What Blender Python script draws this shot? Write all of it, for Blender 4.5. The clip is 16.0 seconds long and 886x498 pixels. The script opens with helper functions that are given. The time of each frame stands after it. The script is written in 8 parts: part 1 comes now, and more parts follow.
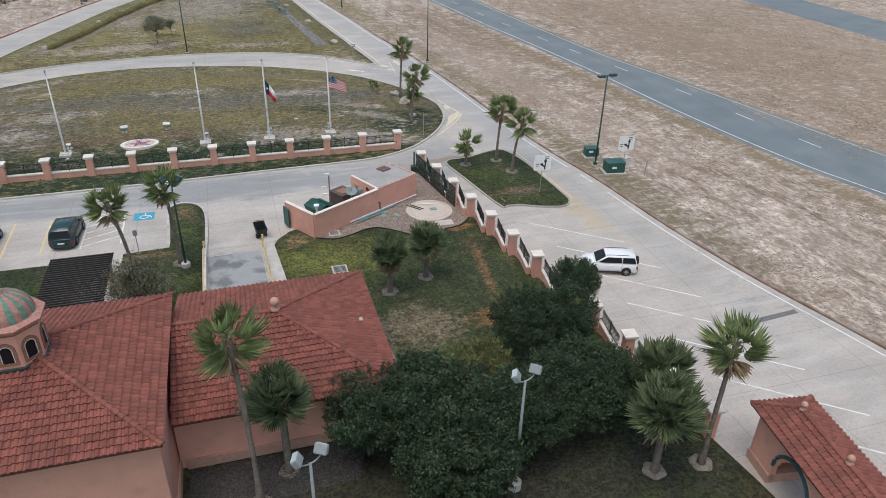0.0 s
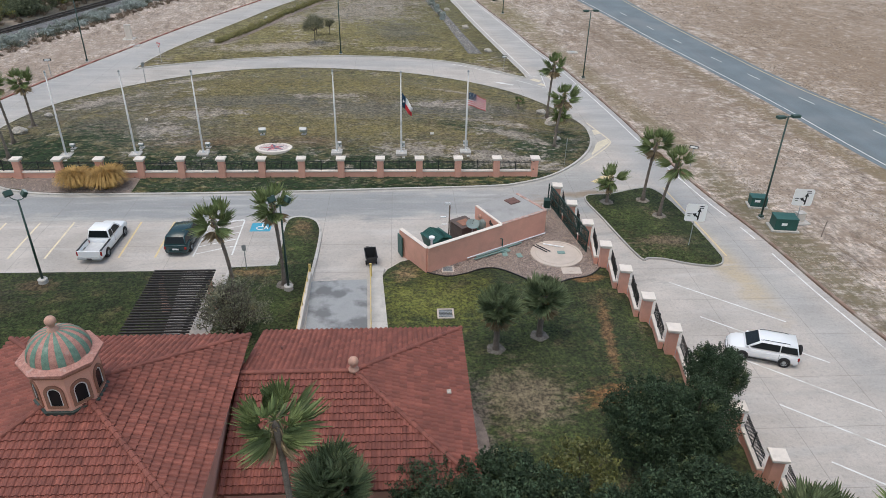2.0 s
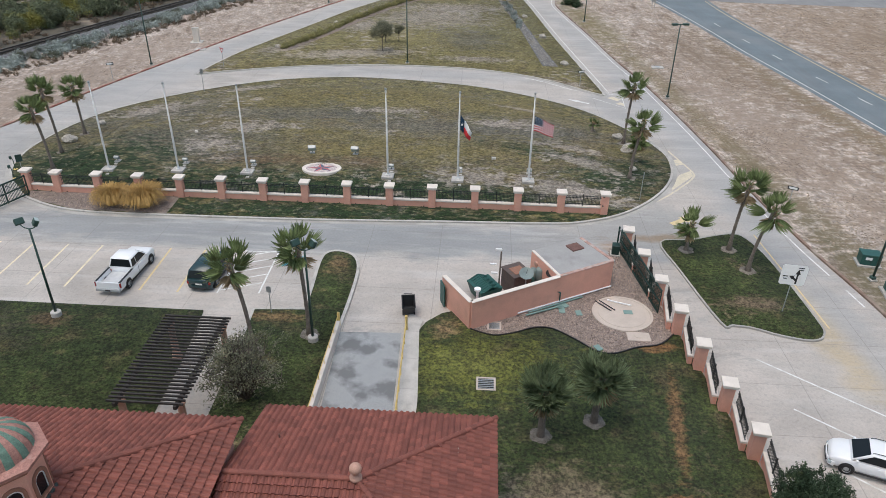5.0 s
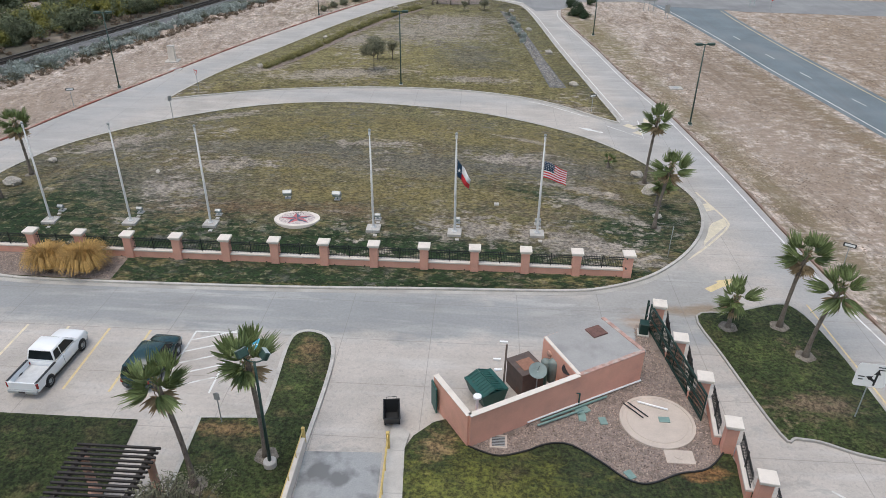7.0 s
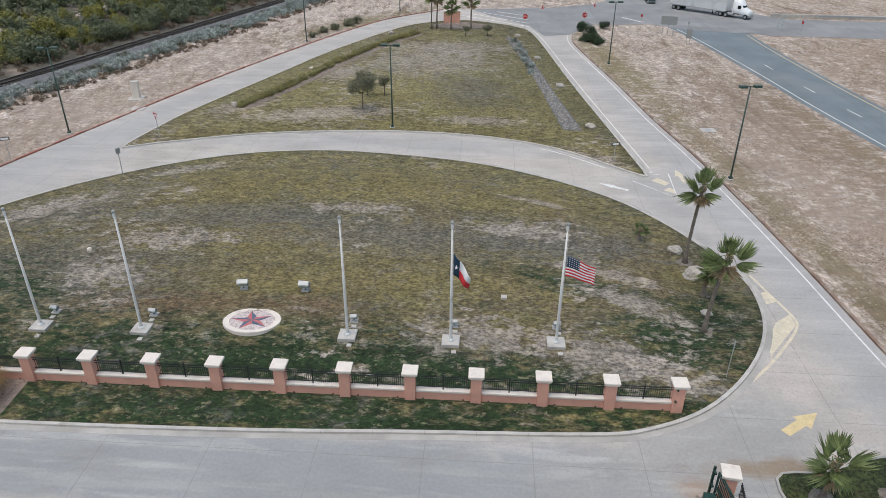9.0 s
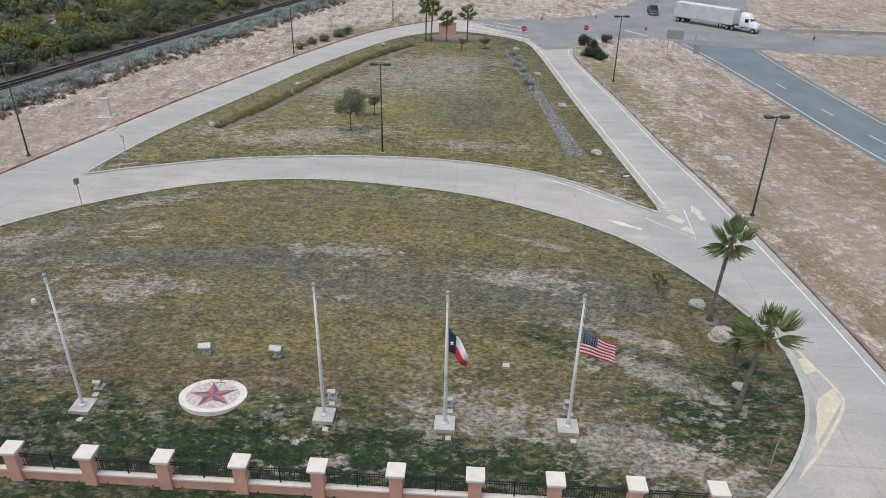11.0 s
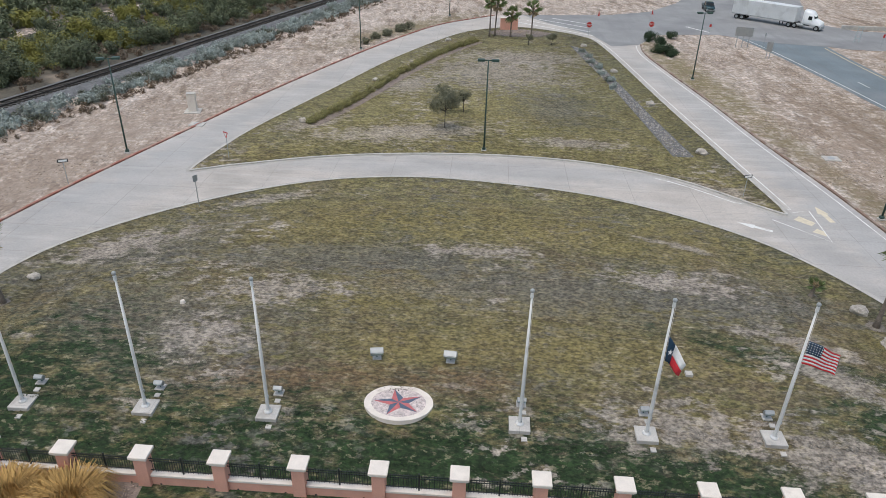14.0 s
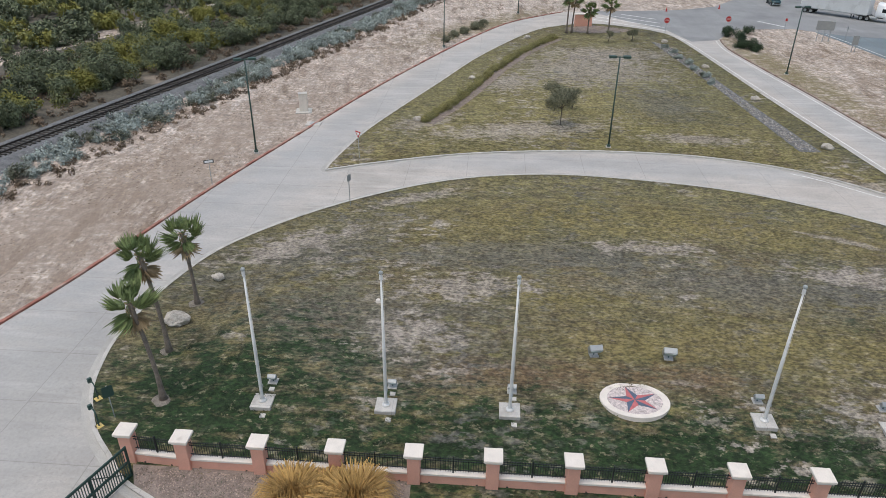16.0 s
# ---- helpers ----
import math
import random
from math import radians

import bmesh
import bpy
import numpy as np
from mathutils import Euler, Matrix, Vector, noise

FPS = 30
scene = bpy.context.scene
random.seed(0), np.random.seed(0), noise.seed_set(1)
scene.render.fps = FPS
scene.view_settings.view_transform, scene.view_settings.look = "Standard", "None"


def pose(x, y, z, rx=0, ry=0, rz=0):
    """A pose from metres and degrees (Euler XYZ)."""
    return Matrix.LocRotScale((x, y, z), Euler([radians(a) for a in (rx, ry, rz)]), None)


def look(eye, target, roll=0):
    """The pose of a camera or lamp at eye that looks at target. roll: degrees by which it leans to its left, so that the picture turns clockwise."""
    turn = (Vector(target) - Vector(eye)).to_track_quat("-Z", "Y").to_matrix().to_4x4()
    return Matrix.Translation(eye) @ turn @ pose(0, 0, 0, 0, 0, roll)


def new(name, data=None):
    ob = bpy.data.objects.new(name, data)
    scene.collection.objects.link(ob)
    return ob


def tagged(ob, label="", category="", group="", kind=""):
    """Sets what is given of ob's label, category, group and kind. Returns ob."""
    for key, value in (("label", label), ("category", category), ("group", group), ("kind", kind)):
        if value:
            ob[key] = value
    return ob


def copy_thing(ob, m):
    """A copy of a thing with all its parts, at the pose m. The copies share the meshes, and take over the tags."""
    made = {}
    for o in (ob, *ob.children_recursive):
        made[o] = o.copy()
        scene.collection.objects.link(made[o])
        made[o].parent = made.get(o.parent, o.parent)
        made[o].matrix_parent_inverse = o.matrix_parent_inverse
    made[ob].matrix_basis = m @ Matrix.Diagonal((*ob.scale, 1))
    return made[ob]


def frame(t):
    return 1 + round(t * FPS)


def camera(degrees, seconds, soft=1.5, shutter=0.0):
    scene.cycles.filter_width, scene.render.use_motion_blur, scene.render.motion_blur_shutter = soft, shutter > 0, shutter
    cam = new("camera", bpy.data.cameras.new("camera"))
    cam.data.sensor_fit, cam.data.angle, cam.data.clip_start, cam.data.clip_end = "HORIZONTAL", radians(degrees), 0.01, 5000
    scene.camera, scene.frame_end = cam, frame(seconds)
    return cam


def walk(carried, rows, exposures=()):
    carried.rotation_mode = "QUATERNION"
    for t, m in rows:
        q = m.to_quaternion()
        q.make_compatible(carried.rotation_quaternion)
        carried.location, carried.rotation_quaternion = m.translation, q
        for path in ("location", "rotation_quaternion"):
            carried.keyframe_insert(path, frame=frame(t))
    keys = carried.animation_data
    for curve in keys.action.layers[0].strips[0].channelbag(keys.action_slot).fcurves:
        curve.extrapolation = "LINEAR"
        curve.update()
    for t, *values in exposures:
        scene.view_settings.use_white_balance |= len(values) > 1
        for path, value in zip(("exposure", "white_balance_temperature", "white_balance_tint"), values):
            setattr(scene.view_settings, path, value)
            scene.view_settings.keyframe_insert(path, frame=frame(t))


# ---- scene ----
cam = camera(64.8, 16.0, 0.7)
PATH = [
    (0, (3.514, -8.838, 29.719), (4.038, -7.179, 28.733), 1.5),
    (0.5, (4.367, -6.899, 29.712), (4.793, -5.213, 28.725), 1.6),
    (1, (5.433, -5.234, 29.741), (5.67, -3.514, 28.749), 1.4),
    (1.5, (6.308, -3.703, 29.769), (6.501, -1.977, 28.777), 1.4),
    (2, (6.918, -2.273, 29.81), (7.038, -0.542, 28.816), 1.4),
    (2.5, (7.559, -0.995, 29.844), (7.6, 0.739, 28.849), 1.3),
    (3, (8.072, 0.212, 29.843), (8.041, 1.946, 28.846), 1.2),
    (3.5, (8.483, 1.322, 29.855), (8.407, 3.054, 28.858), 1.1),
    (6, (9.072, 10.266, 29.608), (8.982, 11.995, 28.607), 1.0),
    (6.5, (8.956, 13.422, 29.599), (8.866, 15.151, 28.599), 1.0),
    (7, (9.023, 16.849, 29.445), (8.927, 18.581, 28.45), 0.7),
    (7.5, (9.095, 20.368, 29.113), (8.991, 22.106, 28.128), 0.6),
    (8, (9.049, 24.239, 28.928), (8.942, 25.981, 27.951), 0.5),
    (8.5, (8.972, 27.896, 28.939), (8.863, 29.639, 27.965), 0.5),
    (9, (8.884, 31.585, 28.98), (8.775, 33.332, 28.013), 0.4),
    (9.5, (8.781, 34.818, 28.991), (8.675, 36.567, 28.027), 0.4),
    (11.8, (7.333, 40.197, 28.786), (7.247, 41.951, 27.83), 1.3),
    (12, (6.844, 40.365, 28.753), (6.752, 42.117, 27.794), 1.1),
    (12.5, (5.115, 40.335, 28.758), (5.022, 42.086, 27.796), 1.2),
    (13, (2.779, 40.27, 28.57), (2.687, 42.021, 27.608), 1.3),
    (13.5, (0.109, 40.17, 28.487), (0.015, 41.919, 27.522), 1.4),
    (14, (-2.899, 40.048, 28.441), (-2.996, 41.795, 27.472), 1.4),
    (14.5, (-6.214, 39.74, 28.489), (-6.311, 41.485, 27.517), 1.4),
    (15, (-9.601, 39.536, 28.439), (-9.703, 41.279, 27.463), 1.3),
    (15.5, (-12.984, 39.303, 28.395), (-13.093, 41.045, 27.419), 1.1),
    (16, (-16.144, 39.108, 28.257), (-16.262, 40.851, 27.282), 0.6),
]
walk(cam, [(t, look(eye, target, roll)) for t, eye, target, roll in PATH])

# ---- world, sun, exposure ----
scene.view_settings.exposure = 0.0
world = bpy.data.worlds.new("sky")
scene.world = world
world.use_nodes = True
wn = world.node_tree
sky = wn.nodes.new("ShaderNodeTexSky")
sky.sky_type, sky.sun_disc = "NISHITA", False
sky.sun_elevation, sky.sun_rotation = radians(76), radians(225)
sky.air_density, sky.dust_density, sky.ozone_density = 1.6, 3.0, 0.6
wn.links.new(sky.outputs[0], wn.nodes["Background"].inputs[0])
wn.nodes["Background"].inputs[1].default_value = 0.142
sun = new("sun", bpy.data.lights.new("sun", "SUN"))
sun.data.energy, sun.data.angle, sun.data.color = 1.29, radians(40), (1.0, 0.97, 0.93)
sun.matrix_world = look((-7, -7, 40), (0, 0, 0))


# ---- small tools ----
def part(name, bm, material, parent=None, label="", smooth=False):
    """Links a bmesh as one mesh object, under a thing or a part."""
    me = bpy.data.meshes.new(name)
    bm.to_mesh(me)
    bm.free()
    if smooth:
        me.polygons.foreach_set("use_smooth", [True] * len(me.polygons))
    me.materials.append(material)
    ob = new(name, me)
    if parent:
        ob.parent = parent
    if label:
        ob["label"] = label
    return ob


def shared(name, me, parent, m):
    """One more object on a mesh that alike pieces share."""
    ob = new(name, me)
    ob.parent = parent
    ob.matrix_basis = m
    return ob


def empty(name, m=None):
    ob = new(name)
    if m is not None:
        ob.matrix_basis = m
    return ob


def mesh_of(bm, name, material, smooth=False):
    me = bpy.data.meshes.new(name)
    bm.to_mesh(me)
    bm.free()
    if smooth:
        me.polygons.foreach_set("use_smooth", [True] * len(me.polygons))
    me.materials.append(material)
    return me


def box(bm, lo, hi, m=None, bevel=0.0):
    x0, y0, z0 = lo
    x1, y1, z1 = hi
    vs = [bm.verts.new(p) for p in ((x0, y0, z0), (x1, y0, z0), (x1, y1, z0), (x0, y1, z0), (x0, y0, z1), (x1, y0, z1), (x1, y1, z1), (x0, y1, z1))]
    fs = [bm.faces.new([vs[i] for i in f]) for f in ((3, 2, 1, 0), (4, 5, 6, 7), (0, 1, 5, 4), (1, 2, 6, 5), (2, 3, 7, 6), (3, 0, 4, 7))]
    if bevel:
        got = bmesh.ops.bevel(bm, geom=list({e for f in fs for e in f.edges}), offset=bevel, segments=1, affect="EDGES")
        vs = list({v for f in got["faces"] for v in f.verts} | {v for v in vs if v.is_valid})
    if m is not None:
        bmesh.ops.transform(bm, matrix=m, verts=vs)
    return bm


def boxes(*items, bevel=0.0):
    bm = bmesh.new()
    for lo, hi in items:
        box(bm, lo, hi, bevel=bevel)
    return bm


def tube(bm, pts, radii, sides=8, cap=True):
    """A tapered tube along points."""
    rings = []
    for i, p in enumerate(pts):
        p = Vector(p)
        d = (Vector(pts[min(i + 1, len(pts) - 1)]) - Vector(pts[max(i - 1, 0)])).normalized()
        u = d.cross(Vector((0, 0, 1)) if abs(d.z) < 0.95 else Vector((1, 0, 0))).normalized()
        v = d.cross(u)
        r = radii[i] if isinstance(radii, (list, tuple)) else radii
        rings.append([bm.verts.new(p + (u * math.cos(a) + v * math.sin(a)) * r) for a in [2 * math.pi * k / sides for k in range(sides)]])
    for a, b in zip(rings, rings[1:]):
        for k in range(sides):
            bm.faces.new((a[k], b[k], b[(k + 1) % sides], a[(k + 1) % sides]))
    if cap:
        bm.faces.new(rings[0])
        bm.faces.new(rings[-1][::-1])
    return bm


def lathe(bm, profile, sides=16, m=None, start=0.0):
    """Turns a profile of (radius, z) round the z axis."""
    rings = []
    for r, z in profile:
        if r < 1e-5:
            rings.append([bm.verts.new((0, 0, z))])
        else:
            rings.append([bm.verts.new((r * math.cos(start + 2 * math.pi * k / sides), r * math.sin(start + 2 * math.pi * k / sides), z)) for k in range(sides)])
    for a, b in zip(rings, rings[1:]):
        for k in range(sides):
            q = [a[k % len(a)], a[(k + 1) % len(a)], b[(k + 1) % len(b)], b[k % len(b)]]
            q = [v for i, v in enumerate(q) if v not in q[:i]]
            if len(q) > 2:
                bm.faces.new(q)
    if m is not None:
        bmesh.ops.transform(bm, matrix=m, verts=[v for ring in rings for v in ring])
    return bm


def curve(pts, steps=6, closed=True):
    """Catmull-Rom points through the given ones."""
    n, out = len(pts), []
    for i in range(n if closed else n - 1):
        p = [Vector(pts[(i + k) % n] if closed else pts[min(max(i + k, 0), n - 1)]) for k in (-1, 0, 1, 2)]
        for s in range(steps):
            t = s / steps
            out.append(tuple(0.5 * (2 * p[1] + (p[2] - p[0]) * t + (2 * p[0] - 5 * p[1] + 4 * p[2] - p[3]) * t * t + (3 * p[1] - p[0] - 3 * p[2] + p[3]) * t ** 3)))
    if not closed:
        out.append(tuple(pts[-1]))
    return out


def ccw(pts):
    a = sum(p[0] * q[1] - q[0] * p[1] for p, q in zip(pts, pts[1:] + pts[:1]))
    return list(pts) if a > 0 else list(pts)[::-1]


def slab(pts, z0, z1):
    """A flat slab with the outline pts."""
    bm = bmesh.new()
    pts = ccw(pts)
    top = [bm.verts.new((x, y, z1)) for x, y in pts]
    low = [bm.verts.new((x, y, z0)) for x, y in pts]
    f = bm.faces.new(top)
    n = len(pts)
    for i in range(n):
        bm.faces.new((low[i], low[(i + 1) % n], top[(i + 1) % n], top[i]))
    bmesh.ops.triangulate(bm, faces=[f])
    return bm


def offset(pts, d, closed=True):
    """The line moved d metres to its left."""
    n, out = len(pts), []
    for i, p in enumerate(pts):
        a = pts[i - 1] if closed or i else pts[0]
        b = pts[(i + 1) % n] if closed or i < n - 1 else pts[-1]
        t = Vector((b[0] - a[0], b[1] - a[1])).normalized()
        out.append((p[0] - t.y * d, p[1] + t.x * d))
    return out


def band(pts, d0, d1, z0, z1, closed=True, bm=None):
    """A raised strip between two lines beside pts."""
    bm = bm or bmesh.new()
    a, b = offset(pts, d0, closed), offset(pts, d1, closed)
    rows = [[bm.verts.new((*p, z)) for p in line] for line, z in ((a, z0), (a, z1), (b, z1), (b, z0))]
    n = len(pts)
    for r, s in zip(rows, rows[1:]):
        for i in range(n if closed else n - 1):
            j = (i + 1) % n
            bm.faces.new((r[i], r[j], s[j], s[i]))
    if not closed:
        for i in (0, n - 1):
            bm.faces.new([r[i] for r in rows])
    bmesh.ops.recalc_face_normals(bm, faces=bm.faces)
    return bm


def inside(x, y, pts):
    hit, n = False, len(pts)
    for i in range(n):
        (x0, y0), (x1, y1) = pts[i], pts[i - 1]
        if (y0 > y) != (y1 > y) and x < (x1 - x0) * (y - y0) / (y1 - y0) + x0:
            hit = not hit
    return hit


def smoothstep(a, b, v):
    t = min(max((v - a) / (b - a), 0), 1)
    return t * t * (3 - 2 * t)


def edge_distance(x, y, pts):
    q = np.array(pts)
    a, b = q, np.roll(q, -1, 0)
    d = b - a
    t = np.clip(((np.array((x, y)) - a) * d).sum(1) / (d * d).sum(1), 0, 1)
    return float(np.sqrt((((a + d * t[:, None]) - (x, y)) ** 2).sum(1)).min())


# ---- materials ----
def material(name, colour, rough=0.8, metal=0.0, vary=0.12, scale=3.0, fine=40.0, bump=0.15, dirt=None, dirt_at=(0.55, 0.75), dirt_scale=0.6, spec=0.5, rand=0.0, depth=0.01):
    """A surface with variation at two sizes, stains and fine relief. Scales count features per metre."""
    m = bpy.data.materials.new(name)
    m.use_nodes = True
    t = m.node_tree
    n, l = t.nodes, t.links
    bsdf = n["Principled BSDF"]
    geo = n.new("ShaderNodeNewGeometry")

    def noisy(s, detail=5.0):
        x = n.new("ShaderNodeTexNoise")
        x.inputs["Scale"].default_value, x.inputs["Detail"].default_value = s, detail
        l.new(geo.outputs["Position"], x.inputs["Vector"])
        return x.outputs["Fac"]

    def ramp(fac, lo, hi, a, b):
        x = n.new("ShaderNodeMapRange")
        for i, v in enumerate((lo, hi, a, b)):
            x.inputs[i + 1].default_value = v
        l.new(fac, x.inputs[0])
        return x.outputs[0]

    def mix(fac, a, b, blend="MIX"):
        x = n.new("ShaderNodeMix")
        x.data_type, x.blend_type = "RGBA", blend
        for sock, v in ((x.inputs[0], fac), (x.inputs[6], a), (x.inputs[7], b)):
            if hasattr(v, "node"):
                l.new(v, sock)
            elif isinstance(v, (int, float)):
                sock.default_value = v
            else:
                sock.default_value = (*v, 1) if len(v) == 3 else v
        return x.outputs[2]

    def math_(op, a, b):
        x = n.new("ShaderNodeMath")
        x.operation = op
        for sock, v in zip(x.inputs, (a, b)):
            if hasattr(v, "node"):
                l.new(v, sock)
            else:
                sock.default_value = v
        return x.outputs[0]

    big, small = noisy(scale), noisy(fine, 3.0)
    c = mix(1.0, colour, math_("ADD", ramp(big, 0.3, 0.7, 1 - vary, 1 + vary), ramp(small, 0.3, 0.7, -vary, vary)), "MULTIPLY")
    if rand:
        info = n.new("ShaderNodeObjectInfo")
        c = mix(1.0, c, ramp(math_("FRACT", math_("ADD", info.outputs["Random"], geo.outputs["Random Per Island"]), 0.0), 0, 1, 1 - rand, 1 + rand), "MULTIPLY")
    if dirt:
        c = mix(ramp(noisy(dirt_scale, 7.0), dirt_at[0], dirt_at[1], 0, 1), c, dirt)
    l.new(c, bsdf.inputs["Base Color"])
    bsdf.inputs["Roughness"].default_value, bsdf.inputs["Metallic"].default_value = rough, metal
    bsdf.inputs["Specular IOR Level"].default_value = spec
    if bump:
        b = n.new("ShaderNodeBump")
        b.inputs["Strength"].default_value, b.inputs["Distance"].default_value = bump, depth
        l.new(small, b.inputs["Height"])
        l.new(b.outputs[0], bsdf.inputs["Normal"])
    m["tools"] = 1
    tools[name] = (m, t, geo, noisy, ramp, mix, math_, c, bsdf, small)
    return m


tools = {}


def ellipse(name, cx, cy, rx, ry, turn=0.0, edge=0.35, rough=0.9, rough_scale=0.6, strength=1.0):
    """A mask, 1 inside an ellipse on the ground, with a ragged edge."""
    m, t, geo, noisy, ramp, mix, math_, c, bsdf, small = tools[name]
    n, l = t.nodes, t.links
    mp = n.new("ShaderNodeMapping")
    mp.vector_type = "TEXTURE"
    mp.inputs["Location"].default_value = (cx, cy, 0)
    mp.inputs["Rotation"].default_value = (0, 0, radians(turn))
    mp.inputs["Scale"].default_value = (rx, ry, 1000)
    l.new(geo.outputs["Position"], mp.inputs[0])
    ln = n.new("ShaderNodeVectorMath")
    ln.operation = "LENGTH"
    l.new(mp.outputs[0], ln.inputs[0])
    if name not in ragged:
        big = ramp(noisy(rough_scale, 3.0), 0.25, 0.75, -0.7, 0.7)
        spread = 0.7 if name == "concrete" else 1.7
        dm = n.new("ShaderNodeMapping")
        dm.vector_type = "TEXTURE"
        dm.inputs["Scale"].default_value = (2.2, 1, 1)
        l.new(geo.outputs["Position"], dm.inputs[0])
        fx = n.new("ShaderNodeTexNoise")
        fx.inputs["Scale"].default_value, fx.inputs["Detail"].default_value, fx.inputs["Roughness"].default_value = rough_scale * 3.2, 8.0, 0.72
        l.new(dm.outputs[0], fx.inputs["Vector"])
        ragged[name] = math_("ADD", big, ramp(fx.outputs["Fac"], 0.3, 0.7, -spread, spread))
    d = math_("ADD", ln.outputs["Value"], math_("MULTIPLY", ragged[name], rough))
    return ramp(d, 1 - edge, 1 + edge, strength, 0)


ragged = {}


def recolour(name, fac, colour):
    m, t, geo, noisy, ramp, mix, math_, c, bsdf, small = tools[name]
    c = mix(fac, c, colour)
    t.links.new(c, bsdf.inputs["Base Color"])
    tools[name] = (m, t, geo, noisy, ramp, mix, math_, c, bsdf, small)


def streaks(name, turn, sx, sy, lo, hi, strength, colour):
    """Stains drawn out along one direction."""
    m, t, geo, noisy, ramp, mix, math_, c, bsdf, small = tools[name]
    mp = t.nodes.new("ShaderNodeMapping")
    mp.inputs["Rotation"].default_value = (0, 0, radians(turn))
    mp.inputs["Scale"].default_value = (sx, sy, 1)
    t.links.new(geo.outputs["Position"], mp.inputs[0])
    x = t.nodes.new("ShaderNodeTexNoise")
    x.inputs["Scale"].default_value, x.inputs["Detail"].default_value = 1.0, 6.0
    t.links.new(mp.outputs[0], x.inputs["Vector"])
    recolour(name, ramp(x.outputs["Fac"], lo, hi, 0, strength), colour)


def speckle(name, scale, lo, hi, strength, colour, patch=0.0, plo=0.45, phi=0.6, turn=0.0, stretch=1.0):
    """Crisp small flecks, kept to broad patches where patch gives their scale."""
    m, t, geo, noisy, ramp, mix, math_, c, bsdf, small = tools[name]

    def field(size, detail, rough, draw):
        mp = t.nodes.new("ShaderNodeMapping")
        mp.vector_type = "TEXTURE"
        mp.inputs["Rotation"].default_value = (0, 0, radians(turn))
        mp.inputs["Location"].default_value = (scale * 7.3, size * 31.0, 0)
        mp.inputs["Scale"].default_value = (1, draw, 1)
        t.links.new(geo.outputs["Position"], mp.inputs[0])
        x = t.nodes.new("ShaderNodeTexNoise")
        x.inputs["Scale"].default_value, x.inputs["Detail"].default_value, x.inputs["Roughness"].default_value = size, detail, rough
        t.links.new(mp.outputs[0], x.inputs["Vector"])
        return x.outputs["Fac"]

    fac = ramp(field(scale, 5.0, 0.68, stretch), lo, hi, 0, strength)
    if patch:
        fac = math_("MULTIPLY", fac, ramp(field(patch, 5.0, 0.6, 1.0), plo, phi, 0, 1))
    recolour(name, fac, colour)


def grain(name, scale, amount, turn=0.0, stretch=1.0):
    """Fine lighter and darker mottling that keeps the hue."""
    m, t, geo, noisy, ramp, mix, math_, c, bsdf, small = tools[name]
    mp = t.nodes.new("ShaderNodeMapping")
    mp.vector_type = "TEXTURE"
    mp.inputs["Rotation"].default_value = (0, 0, radians(turn))
    mp.inputs["Location"].default_value = (scale * 3.7, scale * 11.0, 0)
    mp.inputs["Scale"].default_value = (1, stretch, 1)
    t.links.new(geo.outputs["Position"], mp.inputs[0])
    x = t.nodes.new("ShaderNodeTexNoise")
    x.inputs["Scale"].default_value, x.inputs["Detail"].default_value, x.inputs["Roughness"].default_value = scale, 4.0, 0.65
    t.links.new(mp.outputs[0], x.inputs["Vector"])
    c = mix(1.0, c, ramp(x.outputs["Fac"], 0.38, 0.62, 1 - amount, 1 + amount), "MULTIPLY")
    t.links.new(c, bsdf.inputs["Base Color"])
    tools[name] = (m, t, geo, noisy, ramp, mix, math_, c, bsdf, small)


M = {}
M["dirt"] = material("dirt", (0.47, 0.395, 0.335), 0.95, vary=0.17, scale=1.3, fine=9, bump=0.8, dirt=(0.31, 0.25, 0.195), dirt_at=(0.5, 0.8), dirt_scale=0.5, depth=0.08)
streaks("dirt", 14, 2.2, 0.1, 0.52, 0.75, 0.5, (0.26, 0.205, 0.15))
streaks("dirt", 14, 2.6, 0.5, 0.58, 0.72, 0.5, (0.56, 0.485, 0.40))
M["concrete"] = material("concrete", (0.475, 0.43, 0.385), 0.85, vary=0.09, scale=0.35, fine=14, bump=0.1, dirt=(0.36, 0.335, 0.30), dirt_at=(0.52, 0.85), dirt_scale=0.13)
M["curb"] = material("curb", (0.50, 0.475, 0.435), 0.85, vary=0.12, scale=1.2, fine=20, dirt=(0.33, 0.31, 0.28), dirt_scale=0.8)
M["gutter"] = material("gutter", (0.44, 0.42, 0.385), 0.85, vary=0.12, scale=0.8, fine=16, dirt=(0.30, 0.285, 0.26), dirt_at=(0.45, 0.75), dirt_scale=0.35)
M["red_curb"] = material("red_curb", (0.33, 0.13, 0.095), 0.85, vary=0.2, scale=0.8, fine=10, dirt=(0.45, 0.33, 0.27), dirt_at=(0.45, 0.7), dirt_scale=0.5)
M["brown_curb"] = material("brown_curb", (0.25, 0.165, 0.125), 0.85, vary=0.2, scale=0.8, fine=10, dirt=(0.42, 0.36, 0.30), dirt_at=(0.45, 0.7), dirt_scale=0.5)
M["asphalt"] = material("asphalt", (0.165, 0.20, 0.215), 0.85, vary=0.12, scale=0.2, fine=12, bump=0.2, dirt=(0.21, 0.22, 0.22), dirt_at=(0.5, 0.8), dirt_scale=0.1)
M["worn_asphalt"] = material("worn_asphalt", (0.27, 0.27, 0.265), 0.85, vary=0.12, scale=0.15, fine=12, bump=0.15, dirt=(0.19, 0.19, 0.19), dirt_at=(0.48, 0.7), dirt_scale=0.12)
